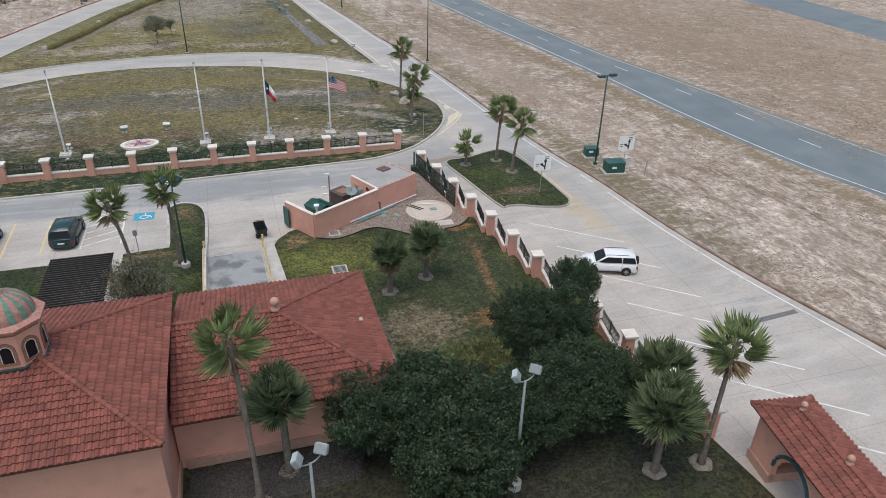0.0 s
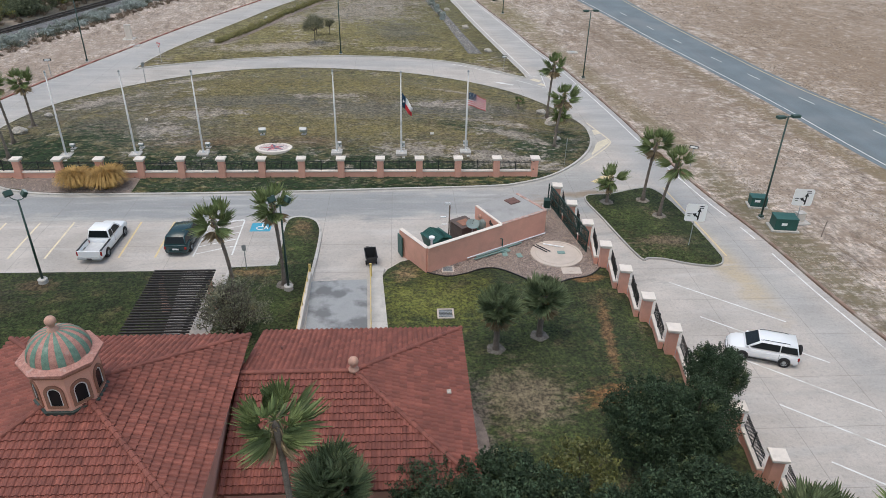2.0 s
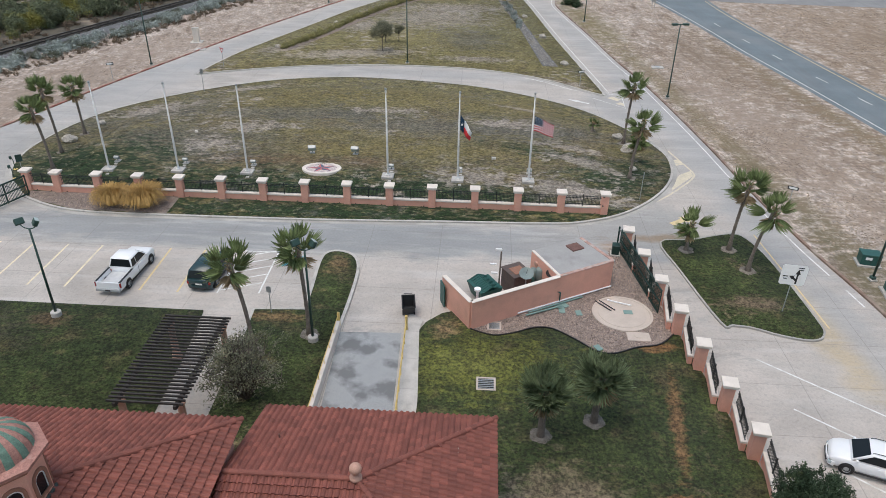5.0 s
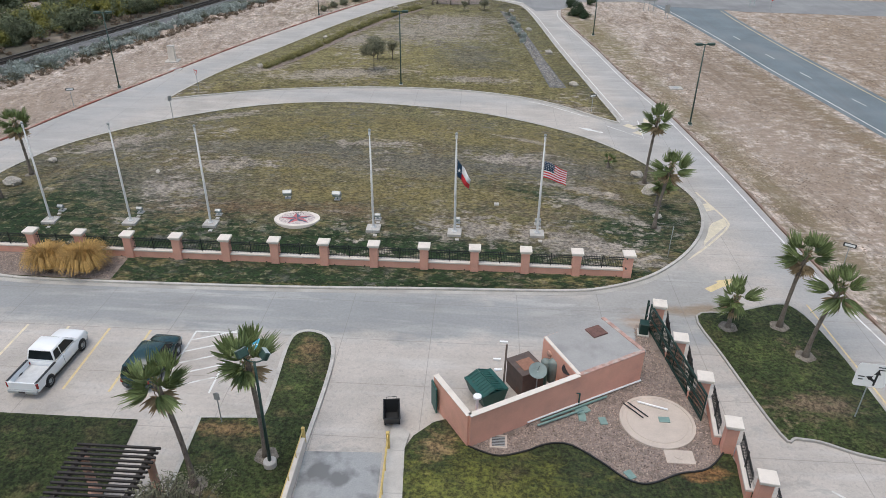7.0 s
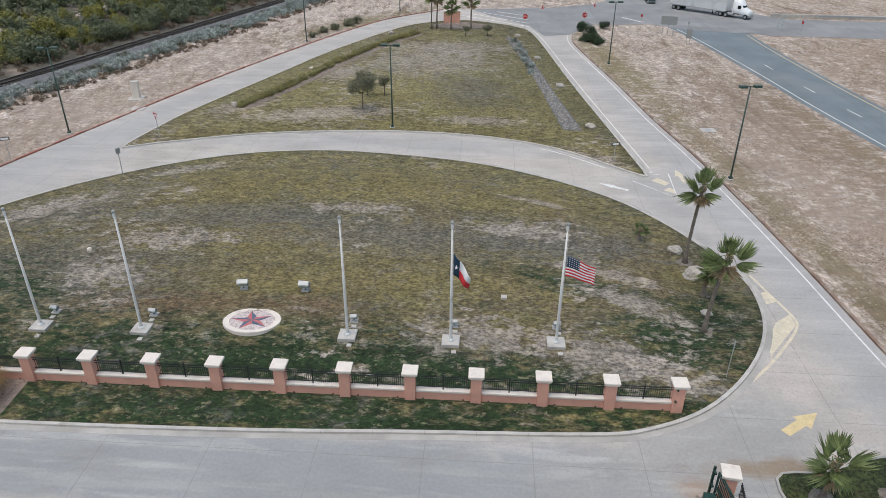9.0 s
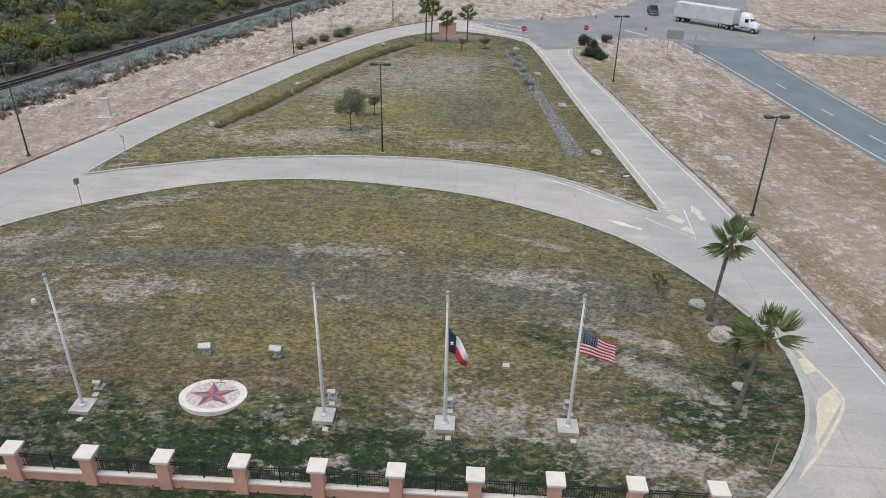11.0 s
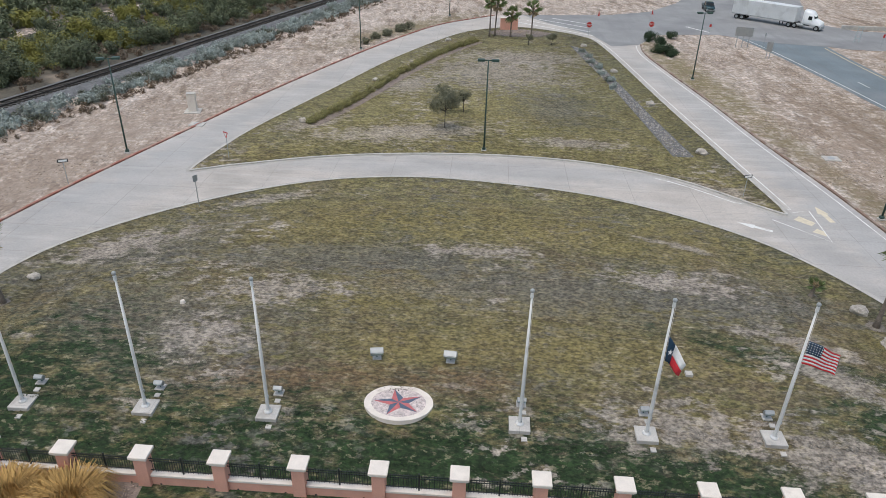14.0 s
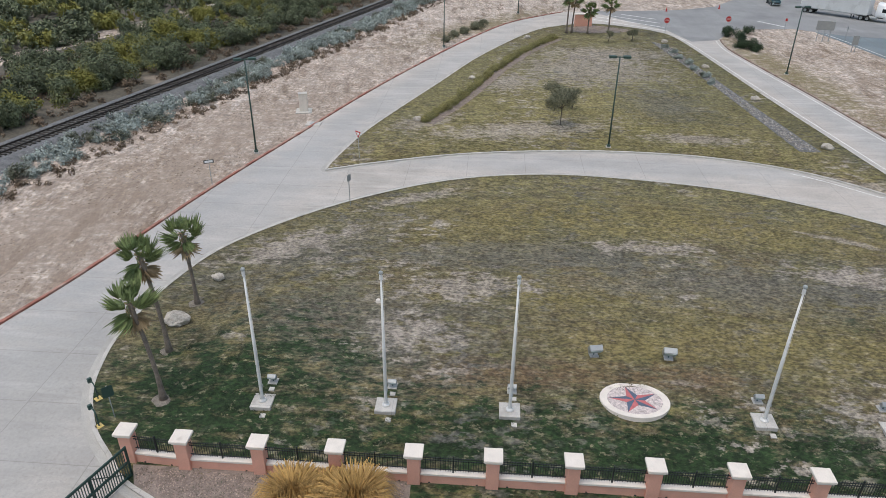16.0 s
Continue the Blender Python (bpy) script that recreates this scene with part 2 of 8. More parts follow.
M["lawn"] = material("lawn", (0.090, 0.087, 0.046), 0.95, vary=0.36, scale=0.5, fine=13, bump=0.8, dirt=(0.15, 0.115, 0.06), dirt_at=(0.45, 0.7), dirt_scale=0.16, depth=0.06)
M["green_lawn"] = material("green_lawn", (0.052, 0.070, 0.020), 0.95, vary=0.36, scale=0.45, fine=13, bump=0.8, dirt=(0.13, 0.098, 0.05), dirt_at=(0.57, 0.75), dirt_scale=0.3, depth=0.06)
M["gravel"] = material("gravel", (0.25, 0.20, 0.17), 0.9, vary=0.3, scale=2, fine=22, bump=0.8, depth=0.05)
M["dark_gravel"] = material("dark_gravel", (0.05, 0.045, 0.04), 0.9, vary=0.3, scale=2, fine=22, bump=0.8, depth=0.05)
M["dark_stone"] = material("dark_stone", (0.065, 0.058, 0.053), 0.85, vary=0.2, scale=3, fine=14, bump=0, rand=0.6)
M["soil"] = material("soil", (0.085, 0.07, 0.055), 0.95, vary=0.3, scale=1.2, fine=14, bump=0.7, depth=0.04)
M["pink"] = material("pink", (0.76, 0.40, 0.30), 0.85, vary=0.07, scale=0.8, fine=30, bump=0.2, dirt=(0.62, 0.33, 0.25), dirt_at=(0.55, 0.85), dirt_scale=0.9)
M["cream"] = material("cream", (0.74, 0.67, 0.59), 0.8, vary=0.06, scale=2.0, fine=30, bump=0.1, dirt=(0.5, 0.43, 0.37), dirt_at=(0.6, 0.85), dirt_scale=1.5)
M["terracotta"] = material("terracotta", (0.225, 0.074, 0.053), 0.75, vary=0.12, scale=1.2, fine=18, bump=0.2, rand=0.22, dirt=(0.16, 0.055, 0.042), dirt_at=(0.5, 0.8), dirt_scale=0.5)
M["underlay"] = material("underlay", (0.17, 0.06, 0.045), 0.9, vary=0.1)
M["black_iron"] = material("black_iron", (0.018, 0.022, 0.022), 0.5, vary=0.1, bump=0)
M["green_iron"] = material("green_iron", (0.012, 0.045, 0.036), 0.5, vary=0.1, bump=0)
M["green_pole"] = material("green_pole", (0.035, 0.075, 0.062), 0.5, vary=0.12, bump=0.05)
M["white_metal"] = material("white_metal", (0.74, 0.74, 0.72), 0.45, vary=0.05, scale=1, bump=0.02, dirt=(0.4, 0.4, 0.38), dirt_at=(0.6, 0.8))
M["grey_metal"] = material("grey_metal", (0.36, 0.38, 0.38), 0.5, metal=0.2, vary=0.08, bump=0.02)
M["galvanised"] = material("galvanised", (0.28, 0.31, 0.31), 0.55, vary=0.1, scale=3, bump=0.03)
M["grey_stone"] = material("grey_stone", (0.27, 0.25, 0.225), 0.85, vary=0.2, scale=3, fine=14, bump=0, rand=0.6)
M["lamp_glass"] = material("lamp_glass", (0.42, 0.50, 0.50), 0.25, vary=0.05, bump=0)
M["white_paint"] = material("white_paint", (0.72, 0.72, 0.69), 0.8, vary=0.06, scale=2, fine=12, bump=0.1, dirt=(0.48, 0.46, 0.42), dirt_at=(0.5, 0.7), dirt_scale=1.1)
M["yellow_paint"] = material("yellow_paint", (0.66, 0.53, 0.29), 0.8, vary=0.1, scale=2, fine=12, bump=0.1, dirt=(0.50, 0.45, 0.36), dirt_at=(0.56, 0.76), dirt_scale=1.1)
M["rail_yellow"] = material("rail_yellow", (0.65, 0.48, 0.16), 0.5, vary=0.08)
M["blue_paint"] = material("blue_paint", (0.06, 0.33, 0.46), 0.8, vary=0.08)
M["trunk"] = material("trunk", (0.20, 0.165, 0.135), 0.95, vary=0.25, scale=3, fine=25, bump=0.5)
M["dead_frond"] = material("dead_frond", (0.36, 0.27, 0.16), 0.9, vary=0.2)
M["frond"] = material("frond", (0.165, 0.21, 0.085), 0.5, spec=0.25, vary=0.25, scale=1.5, bump=0, rand=0.3)
M["sabal_frond"] = material("sabal_frond", (0.15, 0.19, 0.10), 0.5, spec=0.25, vary=0.25, scale=1.5, bump=0, rand=0.3)
M["oak_leaf"] = material("oak_leaf", (0.045, 0.070, 0.038), 0.6, vary=0.3, scale=0.8, bump=0, rand=0.55, spec=0.15, dirt=(0.10, 0.115, 0.045), dirt_at=(0.6, 0.72), dirt_scale=1.1)
M["brush_leaf"] = material("brush_leaf", (0.12, 0.14, 0.075), 0.8, vary=0.3, scale=0.12, fine=1.0, bump=0, rand=0.4, dirt=(0.21, 0.20, 0.04), dirt_at=(0.53, 0.6), dirt_scale=0.12)
M["sage_leaf"] = material("sage_leaf", (0.32, 0.36, 0.33), 0.9, vary=0.2, scale=0.3, bump=0, rand=0.3, dirt=(0.10, 0.105, 0.07), dirt_at=(0.5, 0.6), dirt_scale=0.25)
M["dry_brush"] = material("dry_brush", (0.17, 0.125, 0.085), 0.9, vary=0.25, scale=0.3, bump=0, rand=0.3)
M["straw"] = material("straw", (0.46, 0.29, 0.10), 0.9, vary=0.2, scale=0.7, bump=0, rand=0.3)
M["bark"] = material("bark", (0.085, 0.07, 0.058), 0.95, vary=0.25, scale=3, fine=25, bump=0.5)
M["stone"] = material("stone", (0.44, 0.40, 0.345), 0.9, vary=0.25, scale=1.5, fine=9, bump=0.8, depth=0.05)
M["glass"] = material("glass", (0.012, 0.016, 0.018), 0.06, vary=0.0, bump=0, spec=0.25)
M["tyre"] = material("tyre", (0.018, 0.018, 0.018), 0.85, vary=0.1, bump=0)
M["ring_soil"] = material("ring_soil", (0.22, 0.19, 0.155), 0.95, vary=0.3, scale=3, fine=16, bump=0.5)
M["scrub_soil"] = material("scrub_soil", (0.10, 0.088, 0.066), 0.95, vary=0.3, scale=0.3, fine=3, bump=0.6, dirt=(0.30, 0.245, 0.19), dirt_at=(0.56, 0.7), dirt_scale=0.12, depth=0.1)
M["ballast"] = material("ballast", (0.145, 0.145, 0.145), 0.9, vary=0.3, scale=1.5, fine=8, bump=0.6, depth=0.05)
M["rail_steel"] = material("rail_steel", (0.06, 0.05, 0.045), 0.5, metal=0.5, vary=0.15)
M["sleeper"] = material("sleeper", (0.06, 0.052, 0.045), 0.9, vary=0.25, rand=0.3)
M["hedge_leaf"] = material("hedge_leaf", (0.25, 0.23, 0.09), 0.8, vary=0.25, scale=0.5, bump=0, rand=0.35)
def paint(name, colour, rough=0.3):
    m = material(name, colour, rough, vary=0.02, scale=1, bump=0)
    m.node_tree.nodes["Principled BSDF"].inputs["Coat Weight"].default_value = 0.2
    return m


M["car_white"] = paint("car_white", (0.85, 0.86, 0.86))
M["car_dark"] = paint("car_dark", (0.014, 0.045, 0.05), 0.22)
M["tail_red"] = material("tail_red", (0.30, 0.015, 0.012), 0.25, vary=0, bump=0)
M["bed_grey"] = material("bed_grey", (0.55, 0.56, 0.56), 0.6, vary=0.08)
M["trailer_white"] = material("trailer_white", (0.66, 0.67, 0.67), 0.5, vary=0.06, scale=0.5, dirt=(0.45, 0.45, 0.44), dirt_at=(0.5, 0.8))
M["sign_white"] = material("sign_white", (0.90, 0.90, 0.88), 0.45, vary=0.03, bump=0)
M["sign_back"] = material("sign_back", (0.34, 0.355, 0.355), 0.4, metal=0.3, vary=0.05, bump=0)
M["sign_red"] = material("sign_red", (0.50, 0.03, 0.025), 0.45, vary=0.04, bump=0)
M["flag_red"] = material("flag_red", (0.62, 0.035, 0.045), 0.85, vary=0.08, bump=0)
M["flag_white"] = material("flag_white", (0.86, 0.85, 0.84), 0.85, vary=0.05, bump=0)
M["flag_blue"] = material("flag_blue", (0.016, 0.05, 0.095), 0.85, vary=0.08, bump=0)
M["star_red"] = material("star_red", (0.48, 0.14, 0.14), 0.8, vary=0.12, scale=4)
M["star_blue"] = material("star_blue", (0.09, 0.12, 0.17), 0.8, vary=0.15, scale=4)
M["pebble"] = material("pebble", (0.55, 0.47, 0.44), 0.85, vary=0.3, scale=5, fine=14, bump=0.5)
M["cabinet_green"] = material("cabinet_green", (0.025, 0.10, 0.085), 0.5, vary=0.12, scale=1.5)
M["dumpster_green"] = material("dumpster_green", (0.015, 0.085, 0.07), 0.5, vary=0.2, scale=1.5, dirt=(0.05, 0.05, 0.045), dirt_at=(0.6, 0.75), dirt_scale=1.5)
M["cabinet_brown"] = material("cabinet_brown", (0.11, 0.08, 0.068), 0.7, vary=0.2, scale=2, dirt=(0.16, 0.08, 0.05), dirt_scale=1.5)
M["tank_grey"] = material("tank_grey", (0.20, 0.25, 0.235), 0.55, vary=0.15, scale=2)
M["slab_pale"] = material("slab_pale", (0.55, 0.47, 0.40), 0.85, vary=0.08, scale=1, fine=14)
M["slab_green"] = material("slab_green", (0.20, 0.31, 0.28), 0.7, vary=0.1)
M["dark_wood"] = material("dark_wood", (0.035, 0.03, 0.027), 0.75, vary=0.25, scale=4, fine=25)
M["ramp_grey"] = material("ramp_grey", (0.34, 0.35, 0.35), 0.7, vary=0.12, scale=0.5, fine=14, dirt=(0.17, 0.175, 0.175), dirt_at=(0.48, 0.6), dirt_scale=0.5)
M["plastic_black"] = material("plastic_black", (0.02, 0.021, 0.022), 0.5, vary=0.1, bump=0)
M["flat_roof"] = material("flat_roof", (0.36, 0.35, 0.335), 0.8, vary=0.08, scale=0.8, fine=14, dirt=(0.27, 0.26, 0.25))
M["blue_tile"] = material("blue_tile", (0.03, 0.10, 0.11), 0.35, vary=0.3, scale=6, fine=14)

M["faded_paint"] = material("faded_paint", (0.72, 0.63, 0.44), 0.8, vary=0.1, scale=2, fine=12, dirt=(0.5, 0.47, 0.42), dirt_at=(0.55, 0.75), dirt_scale=1.1)
M["cream_paint"] = material("cream_paint", (0.64, 0.57, 0.43), 0.8, vary=0.1, scale=2, fine=12, dirt=(0.5, 0.47, 0.42), dirt_at=(0.57, 0.77), dirt_scale=1.1)
M["tar"] = material("tar", (0.16, 0.16, 0.155), 0.8, vary=0.15)
M["gravel_stone"] = material("gravel_stone", (0.30, 0.23, 0.19), 0.85, vary=0.2, scale=3, fine=14, bump=0, rand=0.6)
M["dirt_tuft"] = material("dirt_tuft", (0.29, 0.225, 0.165), 0.95, vary=0.3, scale=0.2, bump=0, rand=0.45)


def joints(name, w, h, size, colour, turn=0.0, strength=0.5):
    """Recessed-looking slab joints on a rectangular grid."""
    m, t, geo, noisy, ramp, mix, math_, c, bsdf, small = tools[name]
    mp = t.nodes.new("ShaderNodeMapping")
    mp.inputs["Rotation"].default_value = (0, 0, radians(turn))
    t.links.new(geo.outputs["Position"], mp.inputs[0])
    br = t.nodes.new("ShaderNodeTexBrick")
    br.offset = 0.0
    for key, v in (("Scale", 1.0), ("Mortar Size", size), ("Mortar Smooth", 0.3), ("Brick Width", w), ("Row Height", h)):
        br.inputs[key].default_value = v
    t.links.new(mp.outputs[0], br.inputs["Vector"])
    recolour(name, ramp(br.outputs["Fac"], 0, 1, 0, strength), colour)


# stains and lanes of the concrete
recolour("concrete", ellipse("concrete", -6, 58.5, 42, 3.1, 0, 0.25, 0.35, 0.25), (0.30, 0.305, 0.30))
recolour("concrete", ellipse("concrete", -44, 68, 8, 14, 0, 0.5, 0.4, 0.3, 0.8), (0.36, 0.35, 0.33))
recolour("concrete", ellipse("concrete", 22.5, 62, 8, 3.2, 25, 0.4, 0.5, 0.35), (0.36, 0.35, 0.33))
recolour("concrete", ellipse("concrete", 34.3, 47, 1.4, 6.5, 6, 0.5, 0.6, 0.5), (0.47, 0.39, 0.28))
recolour("concrete", ellipse("concrete", 25.8, 60.4, 3.6, 0.6, 3, 0.5, 0.8, 1.0), (0.28, 0.22, 0.16))
recolour("concrete", ellipse("concrete", 20.6, 58.6, 1.2, 0.7, 0, 0.5, 0.8, 1.0), (0.33, 0.25, 0.19))
recolour("concrete", ellipse("concrete", 29.6, 115, 2.4, 62, 9, 0.5, 0.35, 0.3, 0.6), (0.36, 0.36, 0.355))
recolour("concrete", ellipse("concrete", -28, 135, 2.4, 54, -20, 0.5, 0.35, 0.3, 0.6), (0.38, 0.375, 0.365))
recolour("concrete", ellipse("concrete", 37.0, 45, 1.3, 30, 6, 0.5, 0.4, 0.3, 0.5), (0.37, 0.365, 0.35))
streaks("concrete", -4, 0.05, 0.8, 0.55, 0.78, 0.5, (0.34, 0.33, 0.31))
streaks("concrete", 35, 0.12, 0.9, 0.54, 0.66, 0.35, (0.56, 0.54, 0.51))
speckle("concrete", 0.9, 0.55, 0.62, 0.4, (0.33, 0.325, 0.31), 0.09, 0.48, 0.6)
speckle("concrete", 3.5, 0.55, 0.60, 0.35, (0.30, 0.29, 0.27))
speckle("concrete", 0.5, 0.56, 0.62, 0.45, (0.27, 0.265, 0.25), 0.06, 0.5, 0.58, -80, 3.0)
for cx, cy, rx, ry, tn in ((-3, 109.2, 26, 2.6, 0), (-38, 98, 4.5, 24, -18), (27, 94, 3.0, 10, 8), (33.6, 78, 2.4, 26, 6)):
    recolour("concrete", ellipse("concrete", cx, cy, rx, ry, tn, 0.5, 0.5, 0.3, 0.55), (0.36, 0.36, 0.355))
streaks("concrete", 80, 0.05, 0.6, 0.56, 0.8, 0.4, (0.58, 0.55, 0.50))
joints("concrete", 6.1, 4.6, 0.03, (0.22, 0.21, 0.19))
joints("curb", 3.0, 3.0, 0.02, (0.25, 0.24, 0.22))
streaks("asphalt", 12, 0.9, 0.04, 0.5, 0.75, 0.35, (0.15, 0.15, 0.15))
streaks("worn_asphalt", -55, 0.5, 0.05, 0.5, 0.75, 0.6, (0.20, 0.20, 0.20))

streaks("lawn", 2, 0.5, 3.2, 0.45, 0.7, 0.55, (0.17, 0.135, 0.065))
streaks("lawn", -3, 1.4, 6.0, 0.54, 0.68, 0.5, (0.27, 0.225, 0.16))
streaks("lawn", 5, 1.8, 5.0, 0.56, 0.7, 0.6, (0.05, 0.052, 0.024))
streaks("lawn", 12, 1.1, 2.6, 0.60, 0.70, 0.75, (0.36, 0.31, 0.25))
streaks("lawn", -8, 0.12, 0.5, 0.5, 0.68, 0.55, (0.17, 0.15, 0.045))
streaks("green_lawn", 20, 0.25, 0.4, 0.5, 0.62, 0.75, (0.034, 0.052, 0.016))
streaks("green_lawn", 40, 0.6, 0.8, 0.6, 0.7, 0.6, (0.16, 0.12, 0.06))
streaks("green_lawn", 5, 2.0, 4.5, 0.52, 0.7, 0.5, (0.10, 0.09, 0.04))
streaks("green_lawn", -15, 3.0, 5.0, 0.55, 0.7, 0.6, (0.03, 0.042, 0.016))
streaks("dirt", 0, 4.0, 1.3, 0.54, 0.7, 0.6, (0.29, 0.23, 0.18))
streaks("dirt", 0, 5.0, 3.0, 0.56, 0.68, 0.6, (0.62, 0.55, 0.47))
speckle("lawn", 0.25, 0.45, 0.60, 0.45, (0.19, 0.155, 0.06))
speckle("lawn", 0.45, 0.50, 0.60, 0.3, (0.062, 0.060, 0.030))
speckle("lawn", 1.6, 0.49, 0.55, 0.6, (0.12, 0.09, 0.055), 0.08, 0.42, 0.56, 90, 1.8)
speckle("green_lawn", 0.5, 0.48, 0.58, 0.6, (0.040, 0.055, 0.016))
speckle("green_lawn", 1.4, 0.53, 0.60, 0.8, (0.17, 0.13, 0.08), 0.12, 0.54, 0.62)
speckle("dirt", 0.22, 0.48, 0.58, 0.5, (0.33, 0.265, 0.21), turn=7, stretch=2.5)
speckle("dirt", 0.5, 0.53, 0.60, 0.7, (0.60, 0.53, 0.47), 0.05, 0.46, 0.58, 7, 3.0)
speckle("dirt", 0.8, 0.51, 0.55, 0.8, (0.24, 0.18, 0.135), 0.06, 0.44, 0.56, 7, 2.0)
speckle("dirt", 0.35, 0.54, 0.58, 0.75, (0.18, 0.13, 0.09), 0.04, 0.48, 0.56, 7, 5.0)
# bare, dry and green stretches of the lawn, and painted shade below the oaks
SAND, GREY, GOLD, GREEN, RUST = (0.33, 0.285, 0.24), (0.125, 0.118, 0.10), (0.19, 0.155, 0.058), (0.018, 0.038, 0.011), (0.15, 0.092, 0.048)
for cx, cy, rx, ry, tn, col in ((-3, 140, 45, 32, 0, (0.25, 0.22, 0.09)), (-8, 82, 14, 1.6, 0, GOLD), (2, 77, 12, 2.0, 0, GOLD), (-20, 92, 10, 4, 10, GOLD), (4, 94, 12, 3, -5, GOLD), (-14, 73, 5, 1.2, 0, RUST), (-3.5, 73.4, 2.4, 1.1, 0, RUST),
                                (4, 84.5, 12, 2.6, 0, GREY), (15, 84.5, 6, 2.6, -12, GREY), (5, 68, 7, 1.6, 0, GREY), (-24, 77, 7, 4.5, 0, GREY), (-12, 88, 12, 1.6, 5, GREY), (-30, 88, 7, 3.2, 35, GREY),
                                (-8, 67.0, 26, 2.9, 0, GREEN), (2, 66.2, 20, 1.6, 0, GREEN), (-32, 70, 7, 4.5, 30, GREEN), (23, 72, 6, 2.6, 35, GREEN), (-2, 62.7, 22, 1.8, 0, GREEN), (18, 77, 5, 1.1, -20, GREEN),
                                (17.6, 69.2, 3.6, 1.6, -12, SAND), (21.6, 67.8, 2.6, 1.0, -20, SAND), (9.5, 70.6, 3.4, 1.2, 0, SAND), (20.4, 75.6, 3.6, 0.9, -25, SAND), (19.3, 79.2, 3.0, 0.6, -20, SAND), (-17.6, 82.6, 3.4, 1.4, 10, SAND), (-20.5, 77, 2.2, 1.4, 0, SAND), (-31.5, 89, 4.2, 1.5, 35, SAND), (-23, 99, 4, 0.7, 30, SAND), (12, 86.5, 4, 0.9, -8, SAND), (-2, 90, 3.5, 0.7, 0, SAND), (14, 93, 2.2, 0.5, -20, SAND),
                                (-1.5, 148, 9, 7, 0, SAND), (7, 131, 4.5, 6, 0, GREY), (-12, 119.5, 9, 2.2, 15, SAND), (-24, 121.5, 4, 1.8, 45, SAND), (21.6, 106, 2.6, 0.9, -30, SAND), (8, 118, 5, 1.2, 0, SAND), (3, 158, 8, 4, 0, SAND), (-14, 140, 4, 3, 60, SAND)):
    recolour("lawn", ellipse("lawn", cx, cy, rx * 1.1, ry * 1.15, tn, 0.3 if col == SAND else 0.5, 0.75, 0.5, {SAND: 0.75, GREEN: 1.0}.get(col, 0.65)), col)
# the broad dark ellipse at (12, 15) paints the oaks' shade into the grass colour
for cx, cy, rx, ry, tn, col in ((14.6, 30.6, 2.6, 2.4, 0, (0.20, 0.155, 0.10)), (20.4, 30.4, 1.6, 0.9, 10, (0.33, 0.15, 0.06)), (21.6, 37, 0.35, 3.6, -8, (0.24, 0.13, 0.06)), (9.5, 42.0, 4.6, 3.0, 0, (0.145, 0.15, 0.03)), (7.2, 45.4, 0.8, 1.0, 0, (0.28, 0.19, 0.10)), (-2.0, 53.6, 0.8, 1.2, 0, (0.20, 0.13, 0.065)), (-5, 46, 1.6, 0.5, 0, (0.24, 0.15, 0.07)), (30.2, 50.5, 2.2, 0.9, 0, (0.17, 0.12, 0.08)), (-21, 44.4, 1.2, 0.8, 0, (0.17, 0.11, 0.06)), (22, 44.6, 1.2, 0.5, 0, (0.30, 0.15, 0.06)), (12, 15, 14, 5.5, 0, (0.05, 0.045, 0.034)), (11.5, 27, 0.7, 4.5, 0, (0.17, 0.14, 0.11)), (-28, 42, 5, 3, 0, (0.08, 0.07, 0.045))):
    recolour("green_lawn", ellipse("green_lawn", cx, cy, rx, ry, tn, 0.5, 0.55, 0.6, 0.8), col)
# fine grain on top
speckle("lawn", 1.1, 0.53, 0.58, 0.8, (0.36, 0.315, 0.265), 0.08, 0.53, 0.62, 90, 2.0)
speckle("lawn", 1.4, 0.53, 0.58, 0.7, (0.14, 0.13, 0.115), 0.09, 0.53, 0.62, 90, 2.0)
speckle("lawn", 2.4, 0.58, 0.62, 0.5, (0.27, 0.235, 0.15), turn=90, stretch=1.7)
grain("lawn", 5.0, 0.48, 90, 1.6)
grain("lawn", 1.6, 0.18, 90, 2.0)
grain("green_lawn", 5.0, 0.6)
grain("green_lawn", 1.4, 0.18)
grain("dirt", 2.4, 0.32, 7, 1.6)
grain("dirt", 0.7, 0.2, 7, 2.5)
grain("concrete", 0.25, 0.07, -80, 2.0)
grain("concrete", 5.0, 0.05)
# grassy margin between the sand and the kerbs
for cx, cy, rx, ry, tn, col in ((36.5, 100, 1.6, 42, 7, (0.17, 0.135, 0.06)), (41.5, 50, 2.2, 16, 6, (0.12, 0.105, 0.05)), (29, 150, 3.5, 17, 8, (0.17, 0.145, 0.05)), (60, 62, 1.4, 36, 9, (0.17, 0.135, 0.06)), (53.5, 105, 1.4, 26, 8, (0.19, 0.15, 0.08)), (-18, 180, 3, 16, -35, (0.16, 0.13, 0.05)), (47, 118, 4, 26, 10, (0.20, 0.145, 0.095)), (85, 110, 12, 50, 5, (0.24, 0.175, 0.12)), (105, 105, 34, 90, 0, (0.27, 0.195, 0.13)), (-52, 92, 6, 40, -17, (0.29, 0.225, 0.175)), (44, 92, 3.5, 30, 8, (0.30, 0.23, 0.175))):
    recolour("dirt", ellipse("dirt", cx, cy, rx, ry, tn, 0.8, 0.9, 0.4, 0.75), col)

# ---- ground and paving ----
g = bmesh.new()
N, R = 60, 900
vs = [[g.verts.new((-R + 2 * R * i / N, -R + 2 * R * j / N + 100, -0.03)) for j in range(N + 1)] for i in range(N + 1)]
for i in range(N):
    for j in range(N):
        g.faces.new((vs[i][j], vs[i + 1][j], vs[i + 1][j + 1], vs[i][j + 1]))
